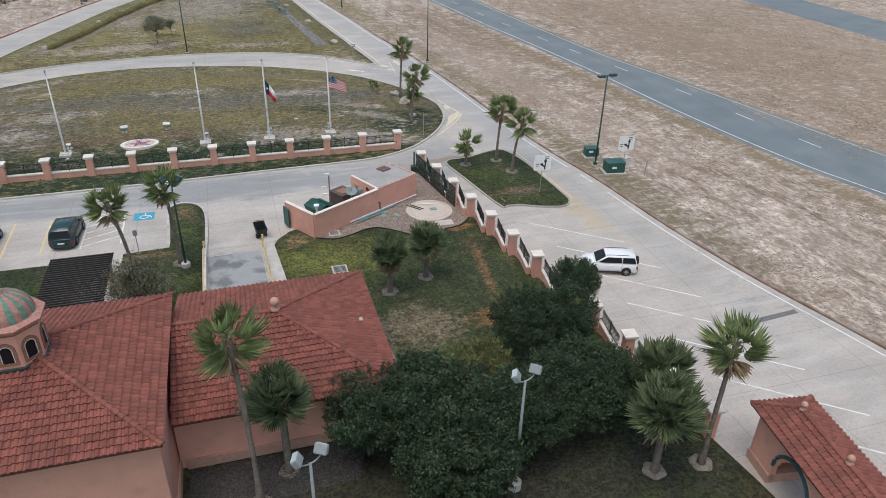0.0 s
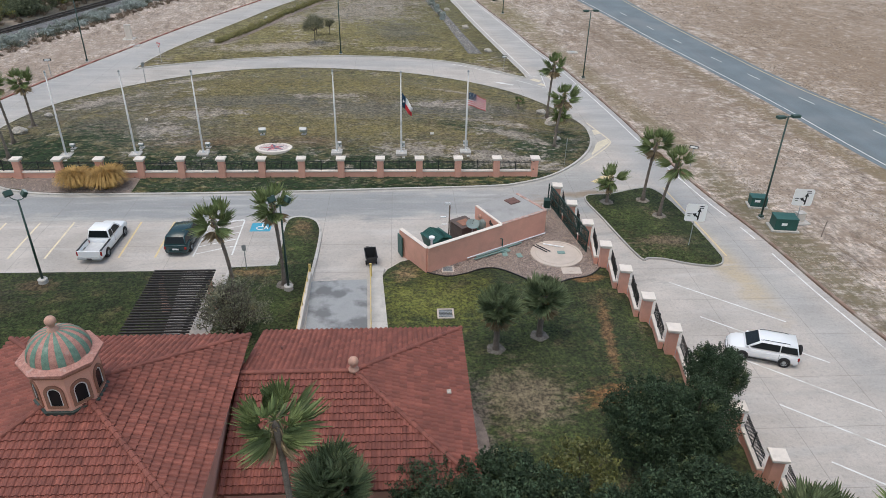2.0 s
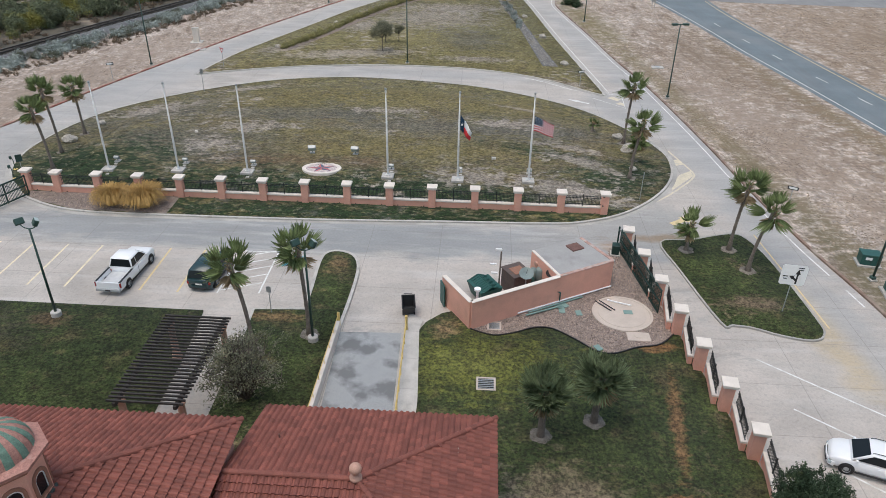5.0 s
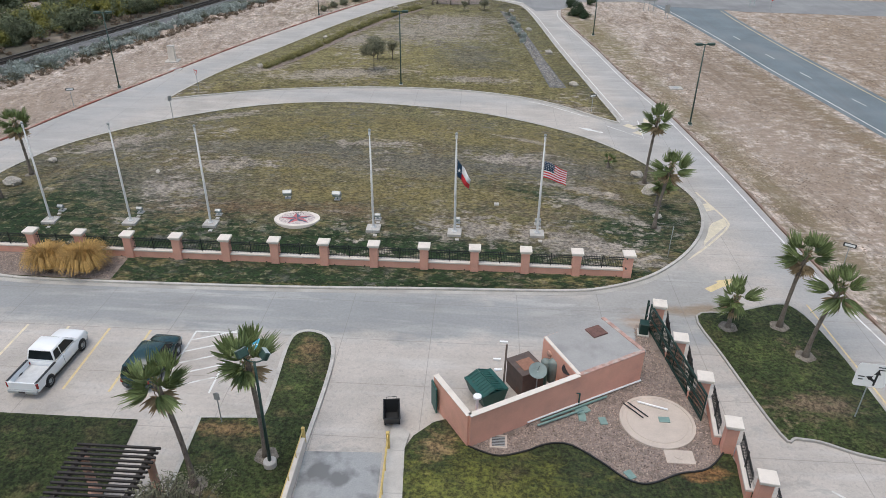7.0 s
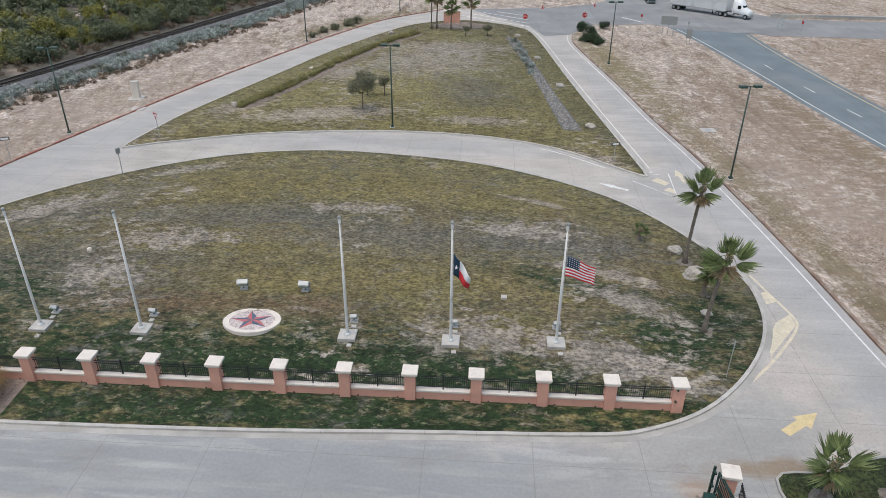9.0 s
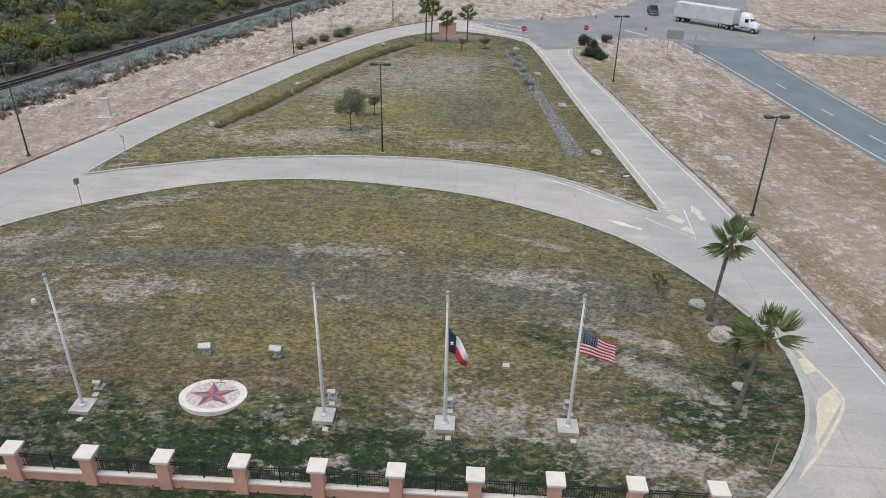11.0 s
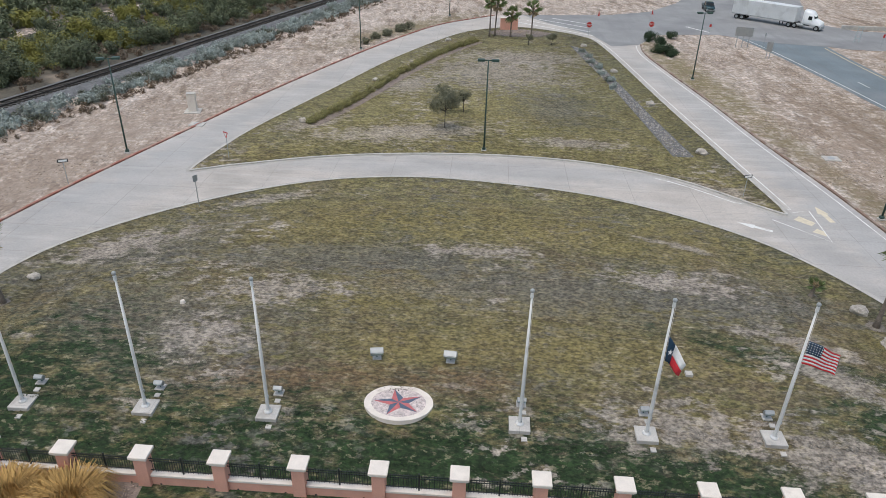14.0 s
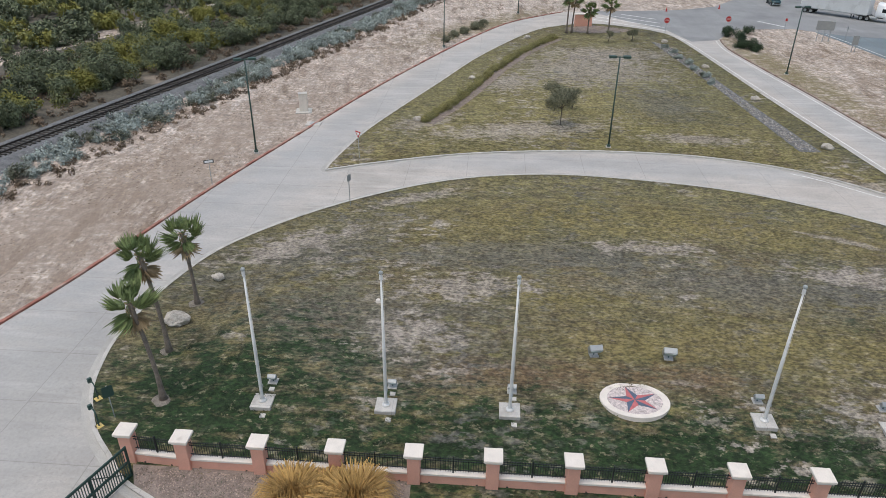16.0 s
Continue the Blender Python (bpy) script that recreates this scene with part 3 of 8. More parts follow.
tagged(part("ground", g, M["dirt"]), "pale sandy dirt ground with dry tyre tracks", "ground", kind="structure")

EAST_CURB = curve([(60, -55), (50, 0), (45.4, 19.5), (42.6, 30), (40.7, 40), (39.4, 51), (37.8, 60), (36.5, 71), (35.4, 84), (34.0, 97), (32.6, 108), (30.4, 121), (28.2, 138), (25.6, 155), (24.4, 165), (24.9, 172)], 4, False)
WEST_CURB = curve([(-60, 45), (-49.2, 76), (-46.0, 87), (-42.9, 99.5), (-38.0, 116.5), (-32.6, 134.5), (-24.6, 157), (-18, 173), (-12.6, 183.5), (-6, 191), (-1.5, 195.5)], 4, False)
road = EAST_CURB + [(30, 182), (42, 184), (44, 200), (34, 206), (24, 201), (10, 198)] + WEST_CURB[::-1] + [(-60, -55)]
tagged(part("road", slab(road, -0.2, 0.0), M["concrete"]), "worn pale concrete driveway and parking pavement", "road", kind="structure")
HWY_W = curve([(95, -60), (76, 10), (66.5, 40), (63.0, 52), (60.3, 70), (58.6, 88), (55.4, 112), (53, 128), (50.8, 147), (47.5, 170), (44, 187), (42, 200)], 4, False)
HWY_E = curve([(110, -60), (90, 10), (79.5, 42), (76, 54), (70.5, 82), (66.6, 100), (64, 122), (61.8, 143), (60.4, 162), (60, 175)], 4, False)
tagged(part("highway", slab(HWY_W + [(60, 200)] + HWY_E[::-1], -0.2, -0.012), M["asphalt"]), "dark asphalt road with faded white lane lines", "road", kind="structure")
crossing = [(24.6, 171.8), (30, 181.5), (42, 183.6), (50, 178), (60.5, 176), (64, 174.5), (78, 173.8), (130, 171), (130, 189), (92, 190.5), (72, 192), (66, 200), (42, 219), (33, 206.2), (24, 201), (12, 198.2), (4, 197.5), (9.5, 189), (17.0, 179.2), (19.5, 170)]
tagged(part("crossing_road", slab(crossing, -0.2, 0.0025), M["worn_asphalt"]), "worn grey asphalt crossing of several lanes", "road", kind="structure")
tagged(part("north_road", slab([(41.8, 219), (66, 200), (78, 240), (100, 300), (78, 300), (52, 240)], -0.2, -0.002), M["worn_asphalt"]), "worn grey asphalt road leading away", "road", kind="structure")
tagged(part("retaining_wall", band([(70, 193.5), (82, 193.3), (96, 192.6), (130, 190.5)], 0.0, 0.5, -0.2, 0.75, False), M["curb"]), "low weathered concrete retaining wall beside the road", "wall", kind="structure")
tagged(part("far_highway", slab([(127, -60), (126, 97), (126.5, 142), (128, 300), (143, 300), (142.5, 140), (141.5, 112), (142, -60)], -0.2, -0.01), M["asphalt"]), "far dark asphalt highway", "road", kind="structure")
tagged(part("far_kerb", band(EAST_CURB, -0.05, -0.3, -0.1, 0.14, False), M["brown_curb"]), "worn reddish-brown painted concrete kerb", "kerb", kind="structure")
tagged(part("far_kerb", band(WEST_CURB, 0.05, 0.3, -0.1, 0.14, False), M["red_curb"]), "faded red painted concrete kerb", "kerb", kind="structure")

LAWN = curve([(-33.6, 63.2), (-28, 61.1), (-19, 60.9), (-5.5, 61.2), (5.6, 61.8), (15.5, 62.3), (19.1, 63.0), (22.9, 65.0), (26.3, 68.5), (28.8, 72.7), (29.9, 77.1), (29.6, 81.4), (26.7, 88.3), (22.4, 94.5), (16.5, 99.3), (8.4, 103.4), (-1.2, 105.5), (-10.4, 106.0), (-20.1, 103.6), (-29.6, 97.4), (-37.0, 89.2), (-39.7, 82.2), (-40.4, 76.0), (-40.0, 72.4), (-39.2, 69.8), (-37.6, 67.1), (-35.7, 65.1)], 5)
ISLAND = curve([(-32.8, 106.2), (-32.0, 105.7), (-28.5, 107.4), (-19.4, 110.9), (-9.5, 112.8), (-0.1, 113.3), (9.1, 112.2), (17.4, 108.8), (25.2, 101.9), (26.0, 102.2), (25.6, 106), (24.0, 118), (21.4, 138), (17.6, 170), (14.5, 177.5), (9.0, 181.5), (3.0, 183.5), (-3.0, 181), (-9.2, 174.5), (-18.0, 155.5), (-23.6, 139), (-28.3, 125), (-31.0, 116)], 5)
PLOT = curve([(25.2, 59.6), (25.8, 55), (27.1, 47.9), (27.9, 47.6), (29.2, 47.4), (31, 46.6), (33.0, 46.2), (34.1, 47.0), (34.3, 49), (33.8, 57), (32.9, 61), (31.5, 61.6), (28, 60.3)], 4)
LOT_PLOT = curve([(-0.3, 44.5), (-0.15, 50), (-0.3, 53.4), (-1.0, 55.1), (-2.3, 55.7), (-3.3, 55.2), (-3.5, 53.5), (-3.3, 50), (-3.2, 47.1)], 3, False) + [(-6.9, 46.8), (-6.5, 40), (-6.2, 29.4), (-0.4, 29.4)]


def mound(x, y):
    return 0.12 + 0.62 * smoothstep(3.5, 9.0, edge_distance(x, y, LAWN)) * smoothstep(64.5, 70.5, y)


def lawn_sheet(name, pts, height, mat, label, step=1.6):
    """A lawn as one relief sheet inside its outline."""
    from mathutils.geometry import delaunay_2d_cdt
    pts = ccw(pts)
    n = len(pts)
    xs, ys = [p[0] for p in pts], [p[1] for p in pts]
    extra = [(x, y) for x in np.arange(min(xs), max(xs), step) for y in np.arange(min(ys), max(ys), step) if inside(x, y, pts) and edge_distance(x, y, pts) > 0.5 * step] if step else []
    co, _, faces, _, _, _ = delaunay_2d_cdt([Vector(p) for p in list(pts) + extra], [], [list(range(n))], 1, 1e-4)
    bm = bmesh.new()
    vs = [bm.verts.new((p.x, p.y, height(p.x, p.y))) for p in co]
    for f in faces:
        bm.faces.new([vs[i] for i in f])
    low = [bm.verts.new((x, y, -0.1)) for x, y in pts]
    for i in range(n):
        try:
            bm.faces.new((low[i], low[(i + 1) % n], vs[(i + 1) % n], vs[i]))
        except ValueError:
            pass
    return tagged(part(name, bm, mat, smooth=True), label, "lawn", kind="structure")


flat = lambda x, y: 0.12
lawn_sheet("lawn", LAWN, mound, M["lawn"], "patchy mown lawn of olive, dry and sandy bare grass")
lawn_sheet("lawn", ISLAND, flat, M["lawn"], "thin dry grass of the triangular traffic island", 0)
lawn_sheet("lawn", PLOT, flat, M["green_lawn"], "dull green grass of the kerbed island", 0)
lawn_sheet("lawn", LOT_PLOT, flat, M["green_lawn"], "green grass between parking and ramp", 0)
lawn_sheet("lawn", [(-70, 46.35), (-10.5, 46.35), (-9.9, 40.7), (-9.4, 29.4), (-70, 29.4)], flat, M["green_lawn"], "dark green lawn beside the pergola", 0)
WALL_E = lambda y: 25.2 - 0.145 * (y - 35.2)
GRAVEL_EDGE = curve([(9.0, 45.6), (10.6, 45.0), (12.1, 45.4), (13.5, 46.1), (14.8, 46.1), (16.3, 45.0), (17.6, 43.8), (18.8, 43.6), (20.5, 44.4), (22.2, 44.9), (23.7, 46.6)], 4, False)
garden = [(6.0, 29), (5.95, 38), (5.4, 45.2), (5.8, 46.2), (6.9, 47.4), (7.6, 47.7)] + GRAVEL_EDGE + [(WALL_E(46) + 0.1, 46), (WALL_E(12), 12), (34, -40), (-70, -40), (-70, 29.2), (-10, 29.2)]
lawn_sheet("lawn", garden, flat, M["green_lawn"], "shaded green lawn with bare brown patches", 0)
tagged(part("gravel_bed", slab(GRAVEL_EDGE + [(WALL_E(50), 50), (21.6, 57.6), (20.6, 58.2), (19.6, 52)], -0.1, 0.10), M["gravel"]), "brown river gravel bed round the service enclosure", "gravel", kind="structure")
tagged(part("gravel_bed", slab([(-34.2, 64.6), (-33.4, 63.0), (-28, 61.2), (-19.3, 61.05), (-19.4, 64.6)], -0.1, 0.135), M["gravel"]), "grey-brown gravel bed at the fence", "gravel", kind="structure")
for name, line in (("lawn_kerb", LAWN), ("island_kerb", ISLAND), ("plot_kerb", PLOT)):
    tagged(part(name, band(ccw(line), 0.08, -0.16 if line is not PLOT else -0.06, -0.1, 0.15), M["curb" if line is not PLOT else "gutter"]), "rounded pale concrete kerb", "kerb", kind="structure")
    if line is not PLOT:
        tagged(part("gutter", band(ccw(line), -0.16, -0.6, -0.1, 0.008), M["gutter"]), "flat concrete gutter strip along the kerb", "kerb", kind="structure")
tagged(part("plot_kerb", band(ccw(LOT_PLOT)[:-2], 0.1, -0.15, -0.1, 0.15, False), M["curb"]), "pale concrete kerb", "kerb", kind="structure")

COURT_BED = [(-1.2, 17.6), (7.6, 17.9), (8.6, 20.9), (-1.2, 20.9)]
tagged(part("gravel_bed", slab(COURT_BED, -0.1, 0.137), M["dark_gravel"]), "dark gravel bed along the building wall", "gravel", kind="structure")
tagged(part("gravel_bed", slab(curve([(9.6, 24.2), (11.2, 24.6), (11.9, 26.6), (11.5, 29.2), (10.4, 30.6), (9.6, 30.8)], 4), -0.1, 0.136), M["gravel"]), "rounded gravel border beside the building", "gravel", kind="structure")

# ---- fences ----
PILLAR_H = 2.3


def pillar(m):
    ob = empty("fence_pillar", m)
    bm = boxes(((-0.33, -0.33, -0.1), (0.33, 0.33, PILLAR_H - 0.32)), bevel=0.02)
    part("shaft", bm, M["pink"], ob)
    bm = boxes(((-0.41, -0.41, PILLAR_H - 0.34), (0.41, 0.41, PILLAR_H - 0.22)), ((-0.48, -0.48, PILLAR_H - 0.22), (0.48, 0.48, PILLAR_H - 0.06)), bevel=0.025)
    lathe(bm, [(0.66, PILLAR_H - 0.06), (0.0, PILLAR_H - 0.03)], 4, start=math.pi / 4)
    part("cap", bm, M["cream"], ob, "cream stone cap")
    return tagged(ob, "pink stucco fence pillar with a cream stone cap", "fence pillar", "fence pillars")


def fence_panel(length, m):
    """A low stucco wall between pillars with an iron railing on it; local x runs along it."""
    ob = empty("fence_panel", m)
    h = length / 2
    part("wall", boxes(((-h, -0.15, -0.1), (h, 0.15, 0.68)), bevel=0.01), M["pink"], ob)
    part("coping", boxes(((-h, -0.2, 0.68), (h, 0.2, 0.83)), bevel=0.02), M["cream"], ob, "cream coping")
    for x in (-h + 0.4, h - 0.5):
        part("drain_hole", boxes(((x, -0.153, 0.12), (x + 0.1, -0.1, 0.22))), M["plastic_black"], ob)
    for z in (0.98, 1.60, 1.76):
        part("rail", boxes(((-h, -0.02, z), (h, 0.02, z + 0.045))), M["black_iron"], ob)
    part("post", boxes(((-0.04, -0.04, 0.83), (0.04, 0.04, 1.98)), bevel=0.008), M["black_iron"], ob)
    bm, n = bmesh.new(), int(length / 0.125)
    for i in range(1, n):
        x = -h + length * i / n
        box(bm, (x - 0.0125, -0.0125, 0.9), (x + 0.0125, 0.0125, 1.9))
    tagged(part("picket_infill", bm, M["black_iron"], ob, "thin black iron pickets"), kind="stuff")
    return tagged(ob, "black iron railing on a low pink stucco wall", "fence", "fence panels")


NORTH_Y = 64.75
first = pillar(pose(20.95, NORTH_Y, 0))
xs = [20.95 - 4.02 * i for i in range(14)] + [-34.4]
for x in xs[1:]:
    copy_thing(first, pose(x, NORTH_Y + (0.25 if x < -32 else 0), 0))
span = fence_panel(4.02 - 0.66, pose(xs[0] - 2.01, NORTH_Y, 0))
for a, b in zip(xs[1:13], xs[2:14]):
    copy_thing(span, pose((a + b) / 2, NORTH_Y, 0))
fence_panel(2.4, pose(-32.85, NORTH_Y + 0.12, 0, 0, 0, -4))
TURN_E = -math.degrees(math.atan(0.145)) - 90
ys = [57.9 - 3.83 * i for i in range(12)]
for y in ys:
    copy_thing(first, pose(WALL_E(y), y, 0, 0, 0, TURN_E))
espan = fence_panel(3.87 - 0.66, pose(WALL_E(ys[0] - 1.915), ys[0] - 1.915, 0, 0, 0, TURN_E + 180))
for y in ys[1:-1]:
    copy_thing(espan, pose(WALL_E(y - 1.915), y - 1.915, 0, 0, 0, TURN_E + 180))


def sliding_gate(length, m, label):
    """A sliding iron gate; local x runs along it."""
    ob = empty("sliding_gate", m)
    for z in (0.12, 1.0, 1.95):
        part("rail", boxes(((0, -0.05, z), (length, 0.05, z + 0.13)), bevel=0.01), M["green_iron"], ob)
    n = max(int(length / 2.2), 2)
    for i in range(n + 1):
        x = length * i / n
        part("upright", boxes(((x - 0.04, -0.04, 0.05), (x + 0.04, 0.04, 2.1)), bevel=0.01), M["green_iron"], ob)
        if i < n:
            part("brace", tube(bmesh.new(), [(x, 0, 0.16), (x + length / n, 0, 1.95)], 0.025, 6), M["green_iron"], ob)
    bm = bmesh.new()
    k = int(length / 0.14)
    for i in range(k):
        x = length * (i + 0.5) / k
        box(bm, (x - 0.018, -0.018, 0.12), (x + 0.018, 0.018, 2.1))
    tagged(part("picket_infill", bm, M["green_iron"], ob), kind="stuff")
    return tagged(ob, label, "gate")


TG = math.degrees(math.atan2(-9.0, 1.35))
sliding_gate(9.3, pose(21.35, 57.9, 0.02, 0, 0, TG), "open dark green iron sliding gate along the wall")
for x, y in ((20.75, 64.55), (21.2, 58.2)):
    ob = empty("gate_post", pose(x, y, 0))
    part("post", boxes(((-0.06, -0.06, -0.05), (0.06, 0.06, 2.2)), bevel=0.01), M["green_iron"], ob)
    part("guide_bracket", boxes(((-0.05, -0.3, 1.9), (0.05, 0.02, 2.0)), ((-0.05, -0.3, 1.0), (0.05, 0.02, 1.1)), bevel=0.01), M["green_iron"], ob)
    tagged(ob, "dark iron gate post with guide brackets", "gate post", "gate posts")
sliding_gate(9.0, pose(-33.9, 63.9, 0.02, 0, 0, -110), "closed dark green iron sliding gate across the driveway")
ob = empty("gate_motor", pose(20.9, 57.2, 0.1, 0, 0, -8))
part("housing", boxes(((-0.3, -0.35, 0.1), (0.3, 0.35, 0.95)), bevel=0.04), M["green_iron"], ob)
part("plinth", boxes(((-0.4, -0.45, -0.05), (0.4, 0.45, 0.1)), bevel=0.02), M["curb"], ob)
tagged(ob, "green metal gate motor box on a concrete plinth", "gate motor")

# ---- main building ----
TILE_W, TILE_L = 0.30, 0.40


def tile_mesh():
    """A low S-shaped roof tile with a thick front edge; local y runs up the slope."""
    bm = bmesh.new()
    prof = [(-0.165, 0.0), (-0.12, 0.055), (-0.05, 0.085), (0.02, 0.06), (0.065, 0.01), (0.165, 0.0)]
    rows = [[bm.verts.new((x, y, z + dz)) for x, z in prof] for y, dz in ((-0.02, -0.05), (-0.02, 0.06), (TILE_L + 0.03, -0.018))]
    for r, s in zip(rows, rows[1:]):
        for i in range(5):
            bm.faces.new((r[i], r[i + 1], s[i + 1], s[i]))
    return bm


TILE = mesh_of(tile_mesh(), "roof_tile", M["terracotta"])
tv = np.empty(len(TILE.vertices) * 3)
TILE.vertices.foreach_get("co", tv)
tv = tv.reshape(-1, 3)
tf = [tuple(p.vertices) for p in TILE.polygons]


def slope_frame(a, b, c):
    """Axes of a roof plane: eave from a to b, c above."""
    a, b, c = Vector(a), Vector(b), Vector(c)
    x = (b - a).normalized()
    nrm = x.cross(c - a).normalized()
    if nrm.z < 0:
        x, nrm = -x, -nrm
    y = nrm.cross(x)
    return Matrix(((x.x, y.x, nrm.x, a.x), (x.y, y.y, nrm.y, a.y), (x.z, y.z, nrm.z, a.z), (0, 0, 0, 1)))


def tiled(corners, parent, singles, pick):
    """Covers the roof plane (eave first) with tiles: those in the picked stretch singly, the rest joined."""
    fr = slope_frame(*corners[:3])
    inv = fr.inverted()
    poly = [tuple((inv @ Vector(p)).xy) for p in corners]
    xs, ys = [p[0] for p in poly], [p[1] for p in poly]
    rest_v, rest_f, count = [], [], 0
    j = 0
    y = min(ys)
    while y < max(ys):
        i0 = min(xs) + (TILE_W / 2)
        k = 0
        while i0 + k * TILE_W < max(xs):
            x = i0 + k * TILE_W
            if inside(x, y + TILE_L * 0.45, poly):
                rnd = random.Random(j * 977 + k)
                m = fr @ pose(x, y, rnd.uniform(-0.003, 0.006), rnd.uniform(-0.6, 0.6), 0, rnd.uniform(-0.5, 0.5))
                w = m.translation
                if count < singles and pick(w.x, w.y):
                    shared("roof_tile", TILE, parent, m)
                    count += 1
                else:
                    mm = np.array(m)
                    base = len(rest_v)
                    rest_v.extend((tv @ mm[:3, :3].T + mm[:3, 3]).tolist())
                    rest_f.extend(tuple(v + base for v in f) for f in tf)
            k += 1
        y += TILE_L
        j += 1
    return rest_v, rest_f


def roof(parent, planes, ridges, singles, pick, thick=0.18):
    bm = bmesh.new()
    rv, rf = [], []
    used = 0
    for pl in planes:
        bm.faces.new([bm.verts.new(p) for p in pl])
        v, f = tiled(pl, parent, singles // len(planes), pick)
        base = len(rv)
        rv += v
        rf += [tuple(i + base for i in q) for q in f]
    bm.normal_update()
    got = bmesh.ops.solidify(bm, geom=bm.faces[:], thickness=thick)
    part("roof_deck", bm, M["underlay"], parent)
    me = bpy.data.meshes.new("roof_tiles")
    me.from_pydata(rv, [], rf)
    me.materials.append(M["terracotta"])
    ob = new("roof_tiles", me)
    ob.parent = parent
    ob["kind"] = "stuff"
    for a, b in ridges:
        a, b = Vector(a), Vector(b)
        d = (b - a).normalized()
        n = int((b - a).length / 0.38)
        up = Vector((0, 0, 1))
        side = d.cross(up).normalized()
        top = side.cross(d)
        bm = bmesh.new()
        for i in range(n):
            p, q = a + (b - a) * (i / n), a + (b - a) * ((i + 1.12) / n)
            r0, r1 = [], []
            for k in range(6):
                t = math.pi * k / 5
                off = side * math.cos(t) + top * math.sin(t) * 0.9
                r0.append(bm.verts.new(p + off * 0.15 + top * 0.05))
                r1.append(bm.verts.new(q + off * 0.125 + top * 0.04))
            for k in range(5):
                bm.faces.new((r0[k], r0[k + 1], r1[k + 1], r1[k]))
            bm.faces.new(r0[::-1])
        tagged(part("ridge_cap", bm, M["terracotta"], parent, "rounded clay ridge tiles"), kind="stuff")


def ball_finial(parent, p, s=1.0):
    bm = bmesh.new()
    lathe(bm, [(0.0, 0), (0.24 * s, 0.0), (0.24 * s, 0.12 * s), (0.13 * s, 0.2 * s), (0.12 * s, 0.28 * s)] + [(0.24 * s * math.sin(a), 0.52 * s - 0.24 * s * math.cos(a)) for a in [math.pi * k / 8 for k in range(2, 9)]], 16, Matrix.Translation(p))
    part("ball_finial", bm, M["cast_stone"], parent, "pinkish cast-stone ball", True)


M["cast_stone"] = material("cast_stone", (0.52, 0.31, 0.235), 0.8, vary=0.1, scale=4, fine=30)
M["roof_edge"] = material("roof_edge", (0.46, 0.29, 0.24), 0.85, vary=0.2, scale=3, dirt=(0.5, 0.45, 0.4), dirt_at=(0.5, 0.7), dirt_scale=2)
M["rust"] = material("rust", (0.16, 0.085, 0.07), 0.85, vary=0.2, scale=4)
M["trim_stone"] = material("trim_stone", (0.30, 0.15, 0.10), 0.85, vary=0.15, scale=4, fine=30)
M["dome_green"] = material("dome_green", (0.14, 0.235, 0.18), 0.7, vary=0.2, scale=6, fine=25, dirt=(0.3, 0.33, 0.28), dirt_at=(0.6, 0.75), dirt_scale=3)
M["dome_pink"] = material("dome_pink", (0.42, 0.21, 0.17), 0.7, vary=0.2, scale=6, fine=25, dirt=(0.45, 0.33, 0.29), dirt_at=(0.6, 0.75), dirt_scale=3)
M["flashing"] = material("flashing", (0.06, 0.085, 0.075), 0.5, metal=0.4, vary=0.2)

wing = empty("building_wing")
EZ, RZ = 4.2, 6.1
part("wall", boxes(((-1.6, 21.2, -0.1), (9.4, 31.4, EZ + 0.1))), M["pink"], wing)
part("plinth", boxes(((-1.3, 21.05, -0.1), (9.55, 31.55, 0.75)), bevel=0.02), M["cast_stone"], wing)
e = [(-1.5, 20.15, EZ), (10.55, 20.15, EZ), (10.55, 32.5, EZ), (-1.5, 32.5, EZ)]
ra, rb = (-1.5, 26.33, RZ), (4.4, 26.33, RZ)
roof(wing, [[e[0], e[1], rb, ra], [e[1], e[2], rb], [e[2], e[3], ra, rb]], [(ra, rb), (e[1], rb), (e[2], rb)], 300, lambda x, y: y < 27)
ball_finial(wing, (4.4, 26.33, RZ + 0.05), 1.15)
part("vent_pipe", tube(bmesh.new(), [(0.2, 29.3, 5.0), (0.2, 29.3, 5.5)], 0.045, 8), M["rust"], wing)
for x, y in ((8.6, 29.6), (9.4, 26.2)):
    part("roof_vent", boxes(((x - 0.12, y - 0.16, EZ + 0.42), (x + 0.12, y + 0.16, EZ + 0.70 - 0.12 * (x - 8))), bevel=0.03), M["stone"], wing)
tagged(wing, "pink stucco wing with a hipped red clay tile roof", "building")

hall = empty("building_hall")
HZ, C, HH = 6.4, Vector((-7.75, 22.85)), 6.35
AZ = HZ + HH * 0.345
part("wall", boxes(((C.x - 5.6, C.y - 5.6, -0.1), (C.x + 6.05, C.y + 5.6, HZ + 0.1))), M["pink"], hall)
part("plinth", boxes(((C.x - 5.75, C.y - 5.75, -0.1), (C.x + 6.2, C.y + 5.75, 0.75)), bevel=0.02), M["cast_stone"], hall)
part("arched_window", tube(bmesh.new(), [(C.x + 1.2 + 1.25 * math.cos(a), C.y - 5.6, 1.9 + 1.25 * math.sin(a)) for a in [math.pi * k / 12 for k in range(13)]], 0.09, 8), M["green_iron"], hall, "dark arched window frame")
q = [(C.x - HH, C.y - HH, HZ), (C.x + HH, C.y - HH, HZ), (C.x + HH, C.y + HH, HZ), (C.x - HH, C.y + HH, HZ)]
apex = (C.x, C.y, AZ)
roof(hall, [[q[i], q[(i + 1) % 4], apex] for i in range(4)], [(q[i], apex) for i in range(4)], 400, lambda x, y: x > C.x - 2 and y > 19)
tagged(hall, "pink stucco hall with a square hipped red tile roof", "building")

